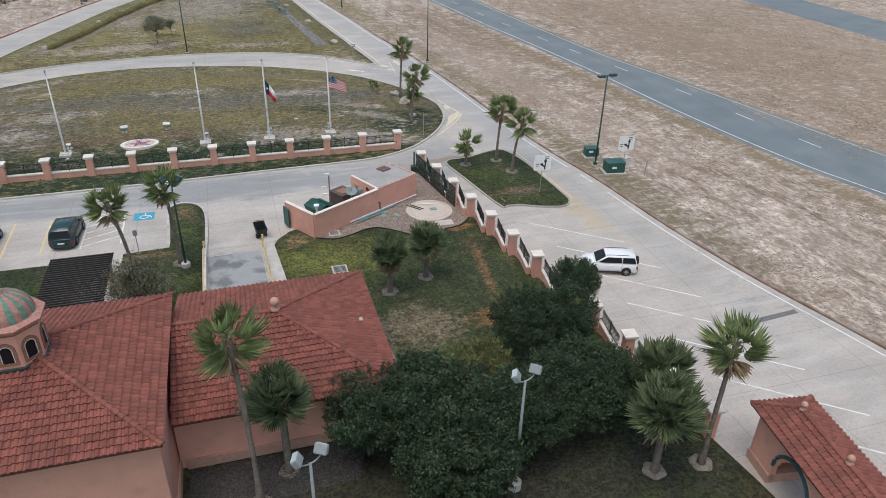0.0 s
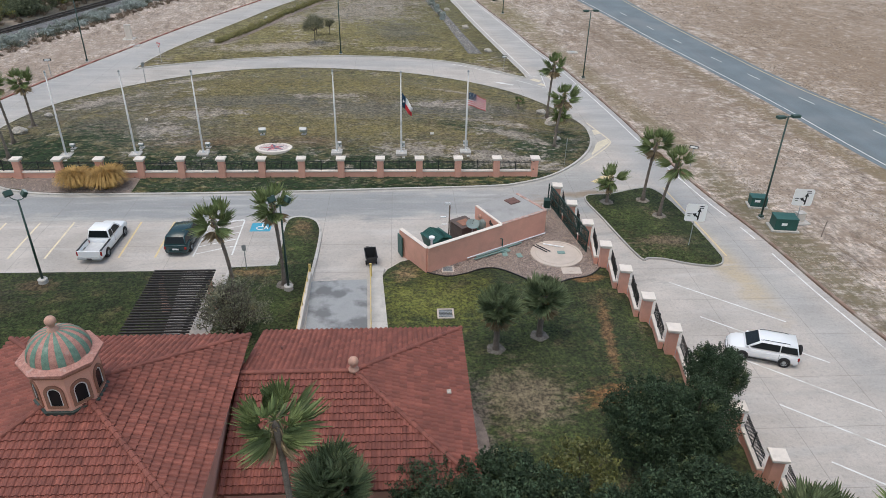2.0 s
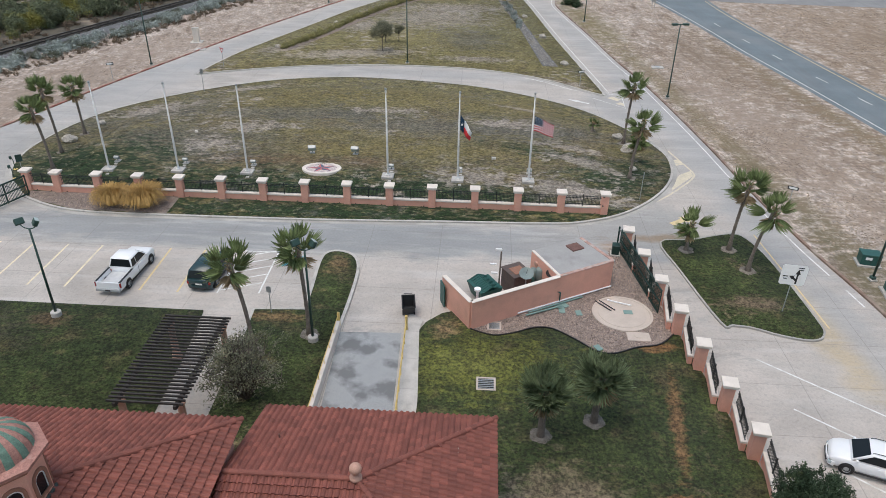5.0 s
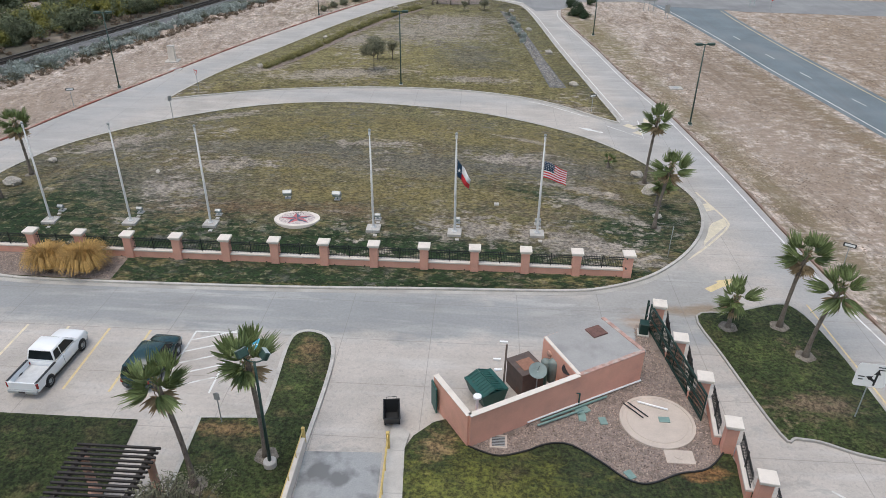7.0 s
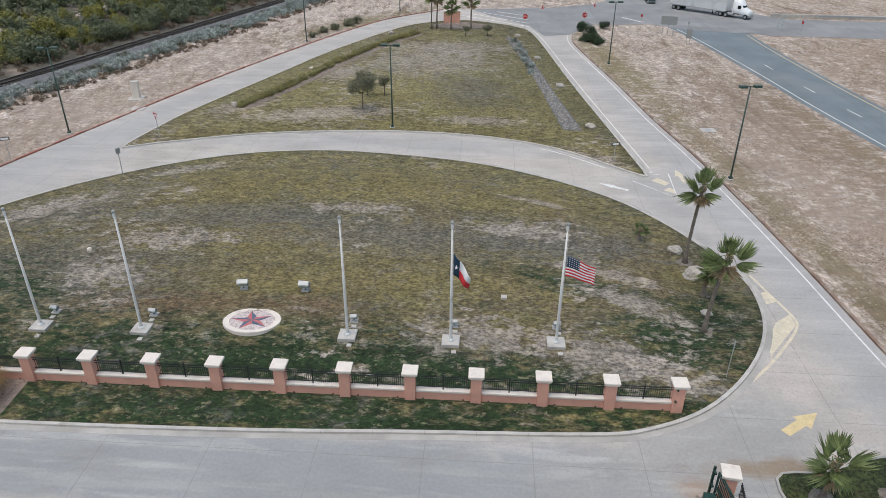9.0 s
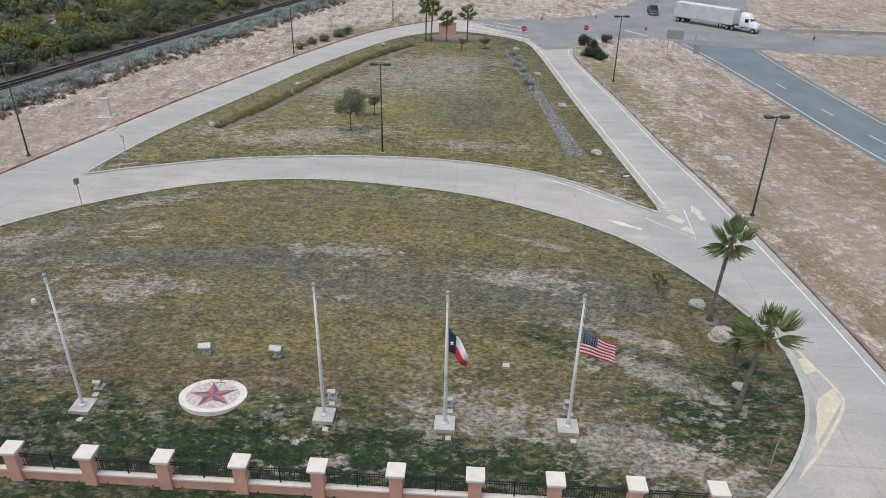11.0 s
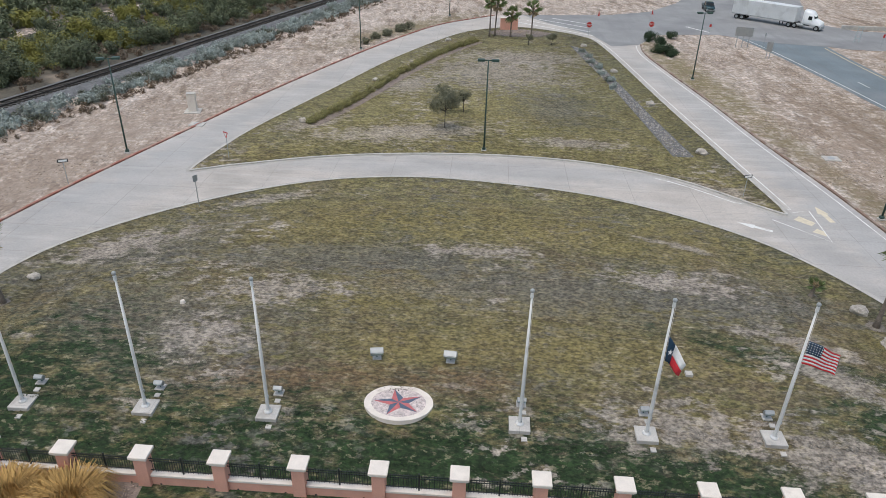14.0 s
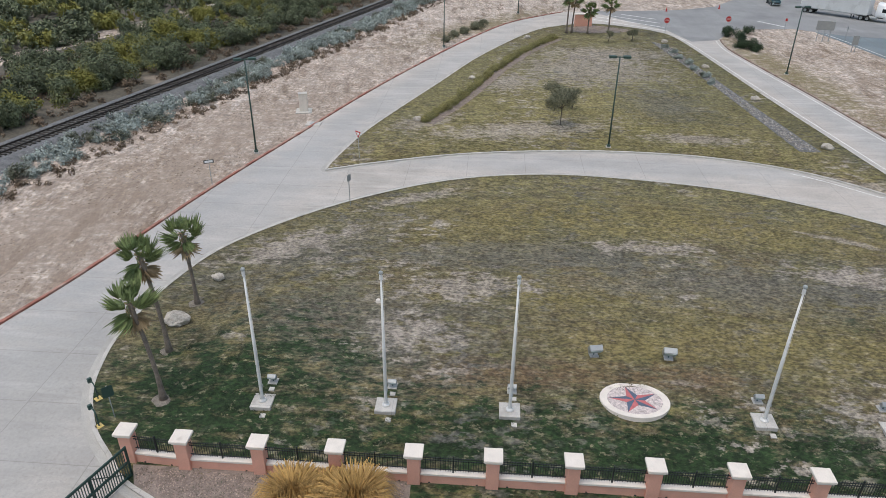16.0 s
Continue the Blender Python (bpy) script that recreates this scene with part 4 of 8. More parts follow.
cup = empty("cupola", pose(C.x - 0.2, C.y - 0.1, 8.1))
oct_ = math.pi / 8
bm = bmesh.new()
lathe(bm, [(1.42, -0.1), (1.42, 2.15), (0, 2.15)], 8, start=oct_)
part("drum", bm, M["pink"], cup)
bm = bmesh.new()
lathe(bm, [(1.5, -0.25), (1.56, 0.16), (1.44, 0.18)], 8, start=oct_)
part("flashing", bm, M["flashing"], cup, "dark metal flashing")
bm = bmesh.new()
lathe(bm, [(1.43, 1.95), (1.55, 2.0), (1.58, 2.12), (1.43, 2.15)], 8, start=oct_)
part("frieze", bm, M["trim_stone"], cup)
bm = bmesh.new()
lathe(bm, [(1.45, 2.15), (1.72, 2.2), (1.74, 2.34), (1.32, 2.46), (0, 2.46)], 8, start=oct_)
part("cornice", bm, M["dome_pink"], cup, "mosaic cornice")
for s in range(26):
    bm = bmesh.new()
    rows = []
    for k in range(9):
        a = math.pi / 2 * k / 8 * 0.98
        r, z = 1.3 * math.cos(a), 2.44 + 1.15 * math.sin(a)
        lift = 1.012 if s % 2 else 1.0
        rows.append([bm.verts.new((r * lift * math.cos(2 * math.pi * (s + u / 3) / 26), r * lift * math.sin(2 * math.pi * (s + u / 3) / 26), z)) for u in range(4)])
    for r0, r1 in zip(rows, rows[1:]):
        for k in range(3):
            bm.faces.new((r0[k], r0[k + 1], r1[k + 1], r1[k]))
    part("dome_rib", bm, M["dome_green" if s % 2 else "dome_pink"], cup, "", True)
ball_finial(cup, (0, 0, 3.5), 1.0)


def arch_outline(w, h, n=10):
    r = w / 2
    return [(-r, 0), (r, 0)] + [(r * math.cos(a), h - r + r * math.sin(a)) for a in [math.pi * k / n for k in range(n + 1)]]


def arch_ring(bm, w0, h0, w1, h1, depth, base=0.0):
    a, b = arch_outline(w0, h0), arch_outline(w1, h1)
    fa = [bm.verts.new((x, -depth, z)) for x, z in a]
    fb = [bm.verts.new((x, -depth, z + base)) for x, z in b]
    ba = [bm.verts.new((x, 0.05, z)) for x, z in a]
    bb = [bm.verts.new((x, 0.05, z + base)) for x, z in b]
    n = len(a)
    for i in range(n):
        j = (i + 1) % n
        bm.faces.new((fa[i], fa[j], fb[j], fb[i]))
        bm.faces.new((fa[i], ba[i], ba[j], fa[j]))
        bm.faces.new((fb[i], fb[j], bb[j], bb[i]))
    bmesh.ops.recalc_face_normals(bm, faces=bm.faces)
    return bm


for s in range(8):
    a = math.pi / 4 * s
    m = Matrix.Rotation(a, 4, "Z") @ Matrix.Translation((1.312, 0, 0.48)) @ Matrix.Rotation(math.pi / 2, 4, "Z")
    win = part("window", arch_ring(bmesh.new(), 0.58, 0.98, 0.84, 1.25, 0.07, -0.13), M["trim_stone"], cup, "arched stone surround with a dark opening")
    win.matrix_basis = m
    bm = bmesh.new()
    bm.faces.new([bm.verts.new((x, -0.015, z)) for x, z in arch_outline(0.56, 0.96)])
    part("pane", bm, M["glass"], win)
    part("window_frame", arch_ring(bmesh.new(), 0.48, 0.9, 0.57, 0.97, 0.04, -0.02), M["white_metal"], win, "white frame")
tagged(cup, "octagonal pink cupola with green and pink striped dome", "cupola")

# ---- gateway with arch ----
gw = empty("arched_gateway", pose(WALL_E(14.1) + 1.15, 13.7, 0, 0, 0, TURN_E))
D, GH = 2.3, 3.6
bm = bmesh.new()
for y in (-0.1, D):
    for seg in (((0, y, -0.1), (2.0, y + 0.35, GH)), ((5.0, y, -0.1), (9.5, y + 0.35, GH)), ((2.0, y, 2.9), (5.0, y + 0.35, GH))):
        box(bm, *seg)
    for k in range(8):
        a0 = math.pi * k / 8
        a1 = math.pi * (k + 1) / 8
        lo = 1.4 + 1.5 * min(math.sin(a0), math.sin(a1))
        xa, xb = sorted((3.5 - 1.5 * math.cos(a0), 3.5 - 1.5 * math.cos(a1)))
        box(bm, (xa, y, lo), (xb, y + 0.35, 2.91))
box(bm, (0, 0.25, -0.1), (0.35, D, GH))
part("wall", bm, M["pink"], gw)
part("plinth", boxes(((-0.06, -0.2, -0.1), (2.0, 2.65, 0.6)), bevel=0.02), M["cast_stone"], gw, "cast-stone base")
for y in (-0.13,):
    part("arch_tiles", tube(bmesh.new(), [(3.5 - 1.5 * math.cos(a), y, 1.4 + 1.5 * math.sin(a)) for a in [math.pi * k / 14 for k in range(15)]], 0.12, 6), M["blue_tile"], gw, "dark green glazed tile arch")
o = [(-0.5, -0.55, GH), (10, -0.55, GH), (10, D + 0.8, GH), (-0.5, D + 0.8, GH)]
g0, g1 = (0.9, D / 2 + 0.12, GH + 0.75), (10, D / 2 + 0.12, GH + 0.75)
roof(gw, [[o[0], o[1], g1, g0], [o[2], o[3], g0, g1], [o[3], o[0], g0]], [(g0, g1), (o[0], g0), (o[3], g0)], 120, lambda x, y: True)
for x in (1.2, 5.0):
    ball_finial(gw, (x, D / 2 + 0.12, GH + 0.8), 0.75)
tagged(gw, "pink stucco gateway with a tiled roof and arch", "gateway")

# ---- service enclosure ----
enc = empty("service_enclosure")
e0, e1, e2, e3 = Vector((6.9, 49.0)), Vector((9.0, 45.7)), Vector((19.7, 52.2)), Vector((17.6, 55.6))
EH = 2.35


def wall_between(p, q, h, t=0.25, z0=-0.1):
    d = (q - p)
    bm = bmesh.new()
    box(bm, (0, -t / 2, z0), (d.length, t / 2, h), pose(p.x, p.y, 0, 0, 0, math.degrees(math.atan2(d.y, d.x))), bevel=0.01)
    return bm


m1, m2 = e0.lerp(e3, 0.63), e1.lerp(e2, 0.60)
for p, r in ((e0, e1), (e1, e2), (e2, e3), (e3, m1), (m1, m2)):
    part("wall", wall_between(p, r, EH), M["pink"], enc)
for p, r in ((e0, e1), (e1, m2)):
    part("coping", wall_between(p, r, EH + 0.05, 0.36, EH), M["cream"], enc, "chipped cream coping")
bm = slab([tuple(v) for v in (e2 + Vector((0.15, -0.02)), e3 + Vector((0.02, 0.15)), m1 + Vector((-0.1, 0)), m2 + Vector((-0.05, -0.1)))], EH - 0.1, EH + 0.04)
part("flat_roof", bm, M["flat_roof"], enc, "grey flat membrane roof")
part("roof_edge", wall_between(m1, m2, EH + 0.09, 0.22, EH + 0.02), M["cream"], enc)
part("roof_edge", wall_between(m2, e2, EH + 0.08, 0.28, EH + 0.03), M["roof_edge"], enc)
part("roof_edge", wall_between(e2, e3, EH + 0.08, 0.28, EH + 0.03), M["roof_edge"], enc)
hc = e2.lerp(e3, 0.62).lerp(m1, 0.3)
bm = bmesh.new()
box(bm, (-0.55, -0.5, EH + 0.03), (0.55, 0.5, EH + 0.14), pose(hc.x, hc.y, 0, 0, 0, 31), bevel=0.02)
part("roof_hatch", bm, M["rust"], enc, "rusty brown square hatch")
lc = m1.lerp(m2, 0.22)
bm = bmesh.new()
lathe(bm, [(0.0, 0.16), (0.2, 0.12), (0.22, 0.0)], 14, pose(lc.x - 0.1, lc.y - 0.06, 1.75) @ Matrix.Rotation(radians(-90), 4, "Y") @ Matrix.Rotation(radians(31), 4, "X"))
part("wall_lamp", bm, M["cast_stone"], enc, "round wall lamp")
gl = bmesh.new()
box(gl, (-0.05, -1.0, 0.1), (0.05, 0.0, 1.9), pose(e0.x - 0.22, e0.y + 0.1, 0, 0, 0, 20), bevel=0.01)
part("gate_leaf", gl, M["cabinet_green"], enc, "folded-back green metal gate leaf")
tagged(enc, "low pink stucco service enclosure with a flat-roofed room", "enclosure")

# ---- plants ----
def fan_frond(seed, droop, fan_r, petiole, colour, segs=17, web=1.0):
    """One fan leaf of a palm: a stalk and a folded, webbed fan whose split tips hang; it grows along local x."""
    rnd = random.Random(seed)
    bm = bmesh.new()
    pts = [(petiole * t, 0, 0.34 * petiole * math.sin(t * 1.6) - droop * 0.45 * petiole * t * t) for t in (0, 0.35, 0.7, 1.0)]
    tube(bm, pts, [0.035, 0.028, 0.022, 0.018], 4)
    base = Vector(pts[-1])
    d = (Vector(pts[-1]) - Vector(pts[-2])).normalized()
    side = Vector((0, 1, 0))
    up = d.cross(side) * -1
    for i in range(segs):
        a = radians(-112 + 224 * i / (segs - 1))
        r = fan_r * (0.70 + 0.30 * math.cos(a * 0.62)) * rnd.uniform(0.82, 1.1)
        w = 0.5 * r * radians(224 / segs)
        bend = rnd.uniform(0.5, 1.35) * (0.35 + 0.45 * droop)
        prev = None
        for t, ww in ((0.05, 0.1), (0.35, 0.5 * web), (0.62, 0.66 * web), (0.84, 0.42), (1.0, 0.05)):
            b = a * (1 - 0.12 * t * droop)
            ray = d * math.cos(b) + side * math.sin(b)
            tang = side * math.cos(b) - d * math.sin(b)
            fold = abs(math.sin(a)) * (0.30 + 0.25 * droop) * r * t
            hang = bend * r * max(t - 0.45, 0) ** 1.5 * 1.9
            c = base + ray * (r * t * (1 - 0.25 * min(bend, 1) * t)) - up * (fold + hang + 0.18 * droop * r * t * t)
            ridge = up * (0.035 * r * (1 if t < 0.9 else 0))
            cur = [bm.verts.new(c - tang * w * ww * 1.25 - ridge), bm.verts.new(c + ridge), bm.verts.new(c + tang * w * ww * 1.25 - ridge)]
            if prev:
                bm.faces.new((prev[0], prev[1], cur[1], cur[0]))
                bm.faces.new((prev[1], prev[2], cur[2], cur[1]))
            prev = cur
    return mesh_of(bm, "frond", colour)


FRONDS = [fan_frond(i, dr, 0.84, 0.70, M["frond"], 21, 1.1) for i, dr in enumerate((0.5, 0.9, 1.25, 1.6, 1.9))]
SABAL = [fan_frond(20 + i, dr, 0.95, 0.70, M["sabal_frond"], 28, 0.75) for i, dr in enumerate((0.25, 0.5, 0.8))]
DEAD = [fan_frond(40 + i, 1.4, 0.75, 0.8, M["dead_frond"], 11) for i in range(2)]


def palm(x, y, h, seed, lean=(0, 0), kind="fan", size=1.0, z=0.12, dead=4, count=13, ring=True):
    """A fan palm: a ringed trunk, a crown of fan leaves and a few dead ones."""
    rnd = random.Random(seed)
    ob = empty("palm_tree" if kind == "fan" else "sabal_palm", pose(x, y, z))
    n = 14
    th = h - 0.9 * size
    pts, radii = [], []
    for i in range(n + 1):
        t = i / n
        pts.append((lean[0] * t * t, lean[1] * t * t, th * t - (0.15 if i == 0 else 0)))
        base = 0.22 - 0.09 * min(t * 4, 1) if kind == "fan" else 0.22 - 0.04 * t
        radii.append(base * (1.06 if i % 2 else 0.97) * (1.35 if i == 0 else 1) * (1.25 if t > 0.93 else 1))
    part("trunk", tube(bmesh.new(), pts, radii, 9), M["trunk"], ob, "rough grey-brown trunk", True)
    top = Vector(pts[-1])
    bm = bmesh.new()
    for k in range(26):
        a, t = k * 2.4, rnd.uniform(0, 1)
        p = top + Vector((0, 0, -0.75 * t * size))
        q = p + Vector((math.cos(a), math.sin(a), 0.9)) * 0.28
        tube(bm, [p, q], [0.06, 0.03], 4)
    tagged(part("leaf_base_sheath", bm, M["dead_frond"], ob, "cut brown leaf bases"), kind="stuff")
    meshes = FRONDS if kind == "fan" else SABAL
    for k in range(count):
        t = (k + 0.5) / count
        el = 76 - 118 * t ** 0.85 + rnd.uniform(-14, 14)
        az = k * 137.5 + rnd.uniform(-26, 26)
        i = min(int(t * len(meshes)), len(meshes) - 1)
        s = size * rnd.uniform(0.75, 1.12) * (0.8 if t < 0.15 else 1)
        shared("frond", meshes[i], ob, Matrix.Translation(top) @ Matrix.Rotation(radians(az), 4, "Z") @ Matrix.Rotation(radians(-el), 4, "Y") @ Matrix.Rotation(radians(rnd.uniform(-25, 25)), 4, "X") @ Matrix.Scale(s, 4))
    for k in range(dead):
        o = shared("dead_frond", DEAD[k % 2], ob, Matrix.Translation(top - Vector((0, 0, 0.25))) @ Matrix.Rotation(radians(k * 97 + seed * 31), 4, "Z") @ Matrix.Rotation(radians(62 + rnd.uniform(-8, 12)), 4, "Y") @ Matrix.Scale(size * 0.9, 4))
        o["label"] = "dry brown hanging frond"
    if ring:
        bm = bmesh.new()
        lathe(bm, [(0.0, 0.035), (0.45, 0.03), (0.66, 0.0)], 18)
        for v in bm.verts:
            v.co.xy *= 1 + 0.08 * math.sin(5 * math.atan2(v.co.y, v.co.x) + seed)
        r = tagged(part("tree_ring", bm, M["ring_soil"]), "bare grey soil ring round the palm", "soil", kind="structure")
        r.matrix_basis = pose(x, y, z + 0.004)
    what = "tall fan palm with green crown and dry fronds" if kind == "fan" and h > 4 else "short young fan palm in grass" if kind == "fan" else "bushy sabal palm with a rounded grey-green crown"
    return tagged(ob, what, "palm tree", "palm trees")


palm(-5.35, 41.8, 7.7, 1, (-0.9, 0.3))
palm(-2.15, 44.1, 7.9, 2, (-0.3, 0.1))
palm(30.8, 58.75, 6.9, 3, (0.5, 0.2), dead=6)
palm(31.35, 55.4, 6.5, 4, (0.9, 0.1), dead=4)
palm(27.1, 58.4, 3.4, 5, (0.1, 0), dead=2, size=0.9)
palm(25.75, 82.9, 7.9, 6, (0.3, 0), dead=3)
palm(24.8, 73.1, 7.0, 7, (0.6, 0.1), dead=4)
palm(25.9, 77.8, 3.2, 8, (0.3, 0), dead=5, size=0.75, count=18)
palm(22.6, 86.6, 1.5, 9, (0.15, 0), dead=0, size=0.45, count=10)
palm(-34.75, 69.7, 7.4, 10, (-0.9, 0.4), dead=5)
palm(-36.3, 74.2, 7.9, 11, (-0.7, 0.3), dead=5)
palm(-36.6, 79.8, 6.5, 12, (-0.2, 0.1), dead=4)
palm(2.35, 17.8, 11.3, 13, (-0.4, 0.5), dead=6, size=1.1, count=15)
palm(26.3, 13.9, 8.8, 14, (0.6, 0.5), dead=7, size=1.1, count=15)
palm(-2.6, 174.0, 7.6, 15, (0.1, 0), dead=4, ring=False)
palm(-1.6, 174.6, 7.0, 16, (0.3, 0), dead=4, ring=False)
palm(1.3, 174.2, 5.4, 17, (0.1, 0), dead=3, ring=False)
palm(5.2, 174.8, 6.3, 18, (0, 0), dead=3, ring=False)
palm(13.35, 35.6, 4.4, 21, (0, 0), "sabal", 0.95, count=40, dead=14)
palm(16.6, 37.0, 4.3, 22, (0.1, 0), "sabal", 0.97, count=40, dead=14)
palm(4.0, 19.5, 6.2, 23, (-0.1, 0.1), "sabal", 1.15, count=40, dead=3)
palm(23.4, 14.1, 5.6, 24, (0.1, 0.2), "sabal", 1.25, count=42, dead=3)
palm(25.2, 17.4, 5.2, 25, (0.2, 0.2), "sabal", 1.15, count=40, dead=3)


def leaf_cloud(centres, per, size, rnd, out=0.5):
    """Quads for many small leaves round clump centres, as vertices and faces."""
    rs = np.random.RandomState(rnd.randrange(10 ** 6))
    c = np.array([q[0] for q in centres], float)
    r = np.array([q[1] for q in centres], float)
    k = np.repeat(np.arange(len(r)), np.maximum((per * r * r).astype(int), 1))
    n_ = len(k)

    def unit(v):
        return v / np.linalg.norm(v, axis=1, keepdims=True)

    d = unit(rs.normal(0, 1, (n_, 3)) * (1, 1, 0.85))
    p = c[k] + d * (r[k] * rs.uniform(0.5, 1.08, n_))[:, None]
    nrm = unit(d * out + rs.uniform(-1, 1, (n_, 3)) * (1, 1, 0.6) + (0, 0, 0.4))
    u = unit(np.cross(nrm, rs.uniform(-1, 1, (n_, 3))))
    v = np.cross(nrm, u)
    s = (size * rs.uniform(0.6, 1.3, n_))[:, None]
    vs = np.stack((p - u * s, p + v * s * 0.45, p + u * s, p - v * s * 0.45), 1).reshape(-1, 3)
    return vs.tolist(), np.arange(n_ * 4).reshape(-1, 4).tolist()


def crown_mesh(seed, r, h, clumps, per, size, mat):
    rnd = random.Random(seed)
    centres = []
    while len(centres) < clumps:
        p = Vector((rnd.uniform(-1, 1), rnd.uniform(-1, 1), rnd.uniform(-0.75, 1)))
        if 0.35 < p.length < 1:
            centres.append(((p.x * r, p.y * r, p.z * h * 0.5 + h * 0.5), r * rnd.uniform(0.10, 0.25)))
    for _ in range(clumps // 2):
        d = Vector((rnd.gauss(0, 1), rnd.gauss(0, 1), rnd.gauss(0.5, 0.7))).normalized()
        p = Vector((d.x * r * 0.92, d.y * r * 0.92, d.z * h * 0.46 + h * 0.5))
        step = (d + Vector((0, 0, 0.7))).normalized() * r * 0.075
        for k in range(4):
            centres.append((tuple(p + step * k), r * (0.075 - 0.014 * k)))
    vs, fs = leaf_cloud(centres, per, size, rnd)
    me = bpy.data.meshes.new("crown")
    me.from_pydata(vs, [], fs)
    me.materials.append(mat)
    return me, centres


M["oak_leaf_yellow"] = material("oak_leaf_yellow", (0.11, 0.115, 0.03), 0.6, vary=0.25, scale=0.8, bump=0, rand=0.4)
M["twig_leaf"] = material("twig_leaf", (0.16, 0.16, 0.10), 0.7, vary=0.25, scale=0.8, bump=0, rand=0.4)
OAKS = [crown_mesh(50 + i, 3.0, 4.6, 190, 640, 0.085, M["oak_leaf"]) for i in range(3)]
OAK_Y = crown_mesh(60, 2.0, 3.4, 80, 500, 0.09, M["oak_leaf_yellow"])


def oak(x, y, h, s, seed, crown=None, label="dense dark green live oak in the garden"):
    rnd = random.Random(seed)
    ob = empty("oak_tree", pose(x, y, 0.1, 0, 0, rnd.uniform(0, 360)))
    me, centres = crown or OAKS[seed % 3]
    lift = h - 4.6 * s * (1 if crown is None else 0.74)
    bm = bmesh.new()
    tube(bm, [(0, 0, -0.15), (0.03, 0, lift * 0.5), (0, 0.04, lift + 0.8 * s)], [0.2, 0.14, 0.11], 8)
    for c, _ in centres[:14]:
        e = Vector(c) * s + Vector((0, 0, lift))
        tube(bm, [(0, 0.02, lift * 0.7), tuple(Vector((0, 0, lift + 0.4)).lerp(e, 0.5) + Vector((0, 0, 0.15))), tuple(e)], [0.09, 0.05, 0.02], 5)
    part("trunk", bm, M["bark"], ob, "grey-brown trunk and limbs", True)
    shared("crown", me, ob, Matrix.Translation((0, 0, lift)) @ Matrix.Scale(s, 4))
    return tagged(ob, label, "tree", "garden trees")


oak(25.4, 29.0, 4.6, 0.58, 1, label="slender dark green live oak against the wall")
oak(20.5, 25.2, 5.2, 0.84, 2)
oak(22.7, 25.2, 5.0, 0.78, 3)
oak(20.2, 18.6, 5.3, 0.98, 4)
oak(22.2, 18.4, 5.0, 0.84, 5)
oak(8.6, 19.6, 5.2, 0.84, 6)
oak(11.6, 18.8, 5.8, 1.05, 7)
oak(14.6, 17.6, 5.4, 0.98, 8)
oak(12.2, 15.4, 5.6, 1.0, 9)
oak(15.8, 21.8, 4.6, 0.95, 10, OAK_Y, "small live oak with yellowing leaves")
oak(17.2, 17.4, 5.0, 0.8, 12)

# bare shrub by the pergola
ob = empty("shrub", pose(-4.5, 37.4, 0.1) @ Matrix.Scale(1.4, 4))
rnd = random.Random(5)
bm = bmesh.new()
tips = []
for k in range(52):
    a, t = rnd.uniform(0, 6.28), rnd.uniform(0.15, 1.0)
    mid = Vector((math.cos(a) * t * 0.9, math.sin(a) * t * 0.9, 1.3 + rnd.uniform(-0.2, 0.3)))
    tip = Vector((math.cos(a) * t * 2.1, math.sin(a) * t * 2.1, 3.3 - 1.5 * t + rnd.uniform(-0.3, 0.3)))
    tube(bm, [(0, 0, -0.1), mid, tip], [0.045, 0.03, 0.012], 4)
    for q in range(5):
        b = mid.lerp(tip, rnd.uniform(0.2, 0.9))
        e = b + Vector((rnd.uniform(-0.6, 0.6), rnd.uniform(-0.6, 0.6), rnd.uniform(-0.1, 0.5)))
        tube(bm, [b, e], [0.018, 0.008], 3)
        tips.append(((e.x, e.y, e.z), 0.3))
part("branches", bm, M["bark"], ob, "thin bare grey twigs")
vs, fs = leaf_cloud(tips, 420, 0.05, rnd)
me = bpy.data.meshes.new("leaves")
me.from_pydata(vs, [], fs)
me.materials.append(M["twig_leaf"])
lv = new("leaves", me)
lv.parent = ob
lv["kind"] = "stuff"
tagged(ob, "thin twiggy shrub with sparse olive leaves", "shrub")


def blades(n, r, h, seed, mat, parent, name="blades", spread=0.9, w=0.02):
    rnd = random.Random(seed)
    bm = bmesh.new()
    for _ in range(n):
        a, t = rnd.uniform(0, 6.28), rnd.random() ** 0.6
        b = Vector((math.cos(a), math.sin(a), 0)) * r * 0.35 * t
        o = Vector((math.cos(a), math.sin(a), 0)) * r * t * spread
        hh = h * rnd.uniform(0.6, 1.0)
        s = Vector((-math.sin(a), math.cos(a), 0)) * w
        p = [b, b.lerp(b + o, 0.45) + Vector((0, 0, hh * 0.85)), b + o * 0.85 + Vector((0, 0, hh)), b + o * 1.25 + Vector((0, 0, hh * 0.55))]
        v = [(bm.verts.new(q - s * k), bm.verts.new(q + s * k)) for q, k in zip(p, (1, 1, 0.8, 0.2))]
        for (a0, a1), (b0, b1) in zip(v, v[1:]):
            bm.faces.new((a0, a1, b1, b0))
    o = part(name, bm, mat, parent)
    o["kind"] = "stuff"
    return o


for i, (x, y, s) in enumerate(((-25.0, 62.6, 1.0), (-21.9, 62.5, 1.12), (-23.4, 62.9, 0.8))):
    ob = empty("ornamental_grass", pose(x, y, 0.1))
    blades(1500, 1.5 * s, 1.75 * s, 70 + i, M["straw"], ob)
    tagged(ob, "large clump of straw-yellow ornamental grass", "grass clump", "grass clumps")

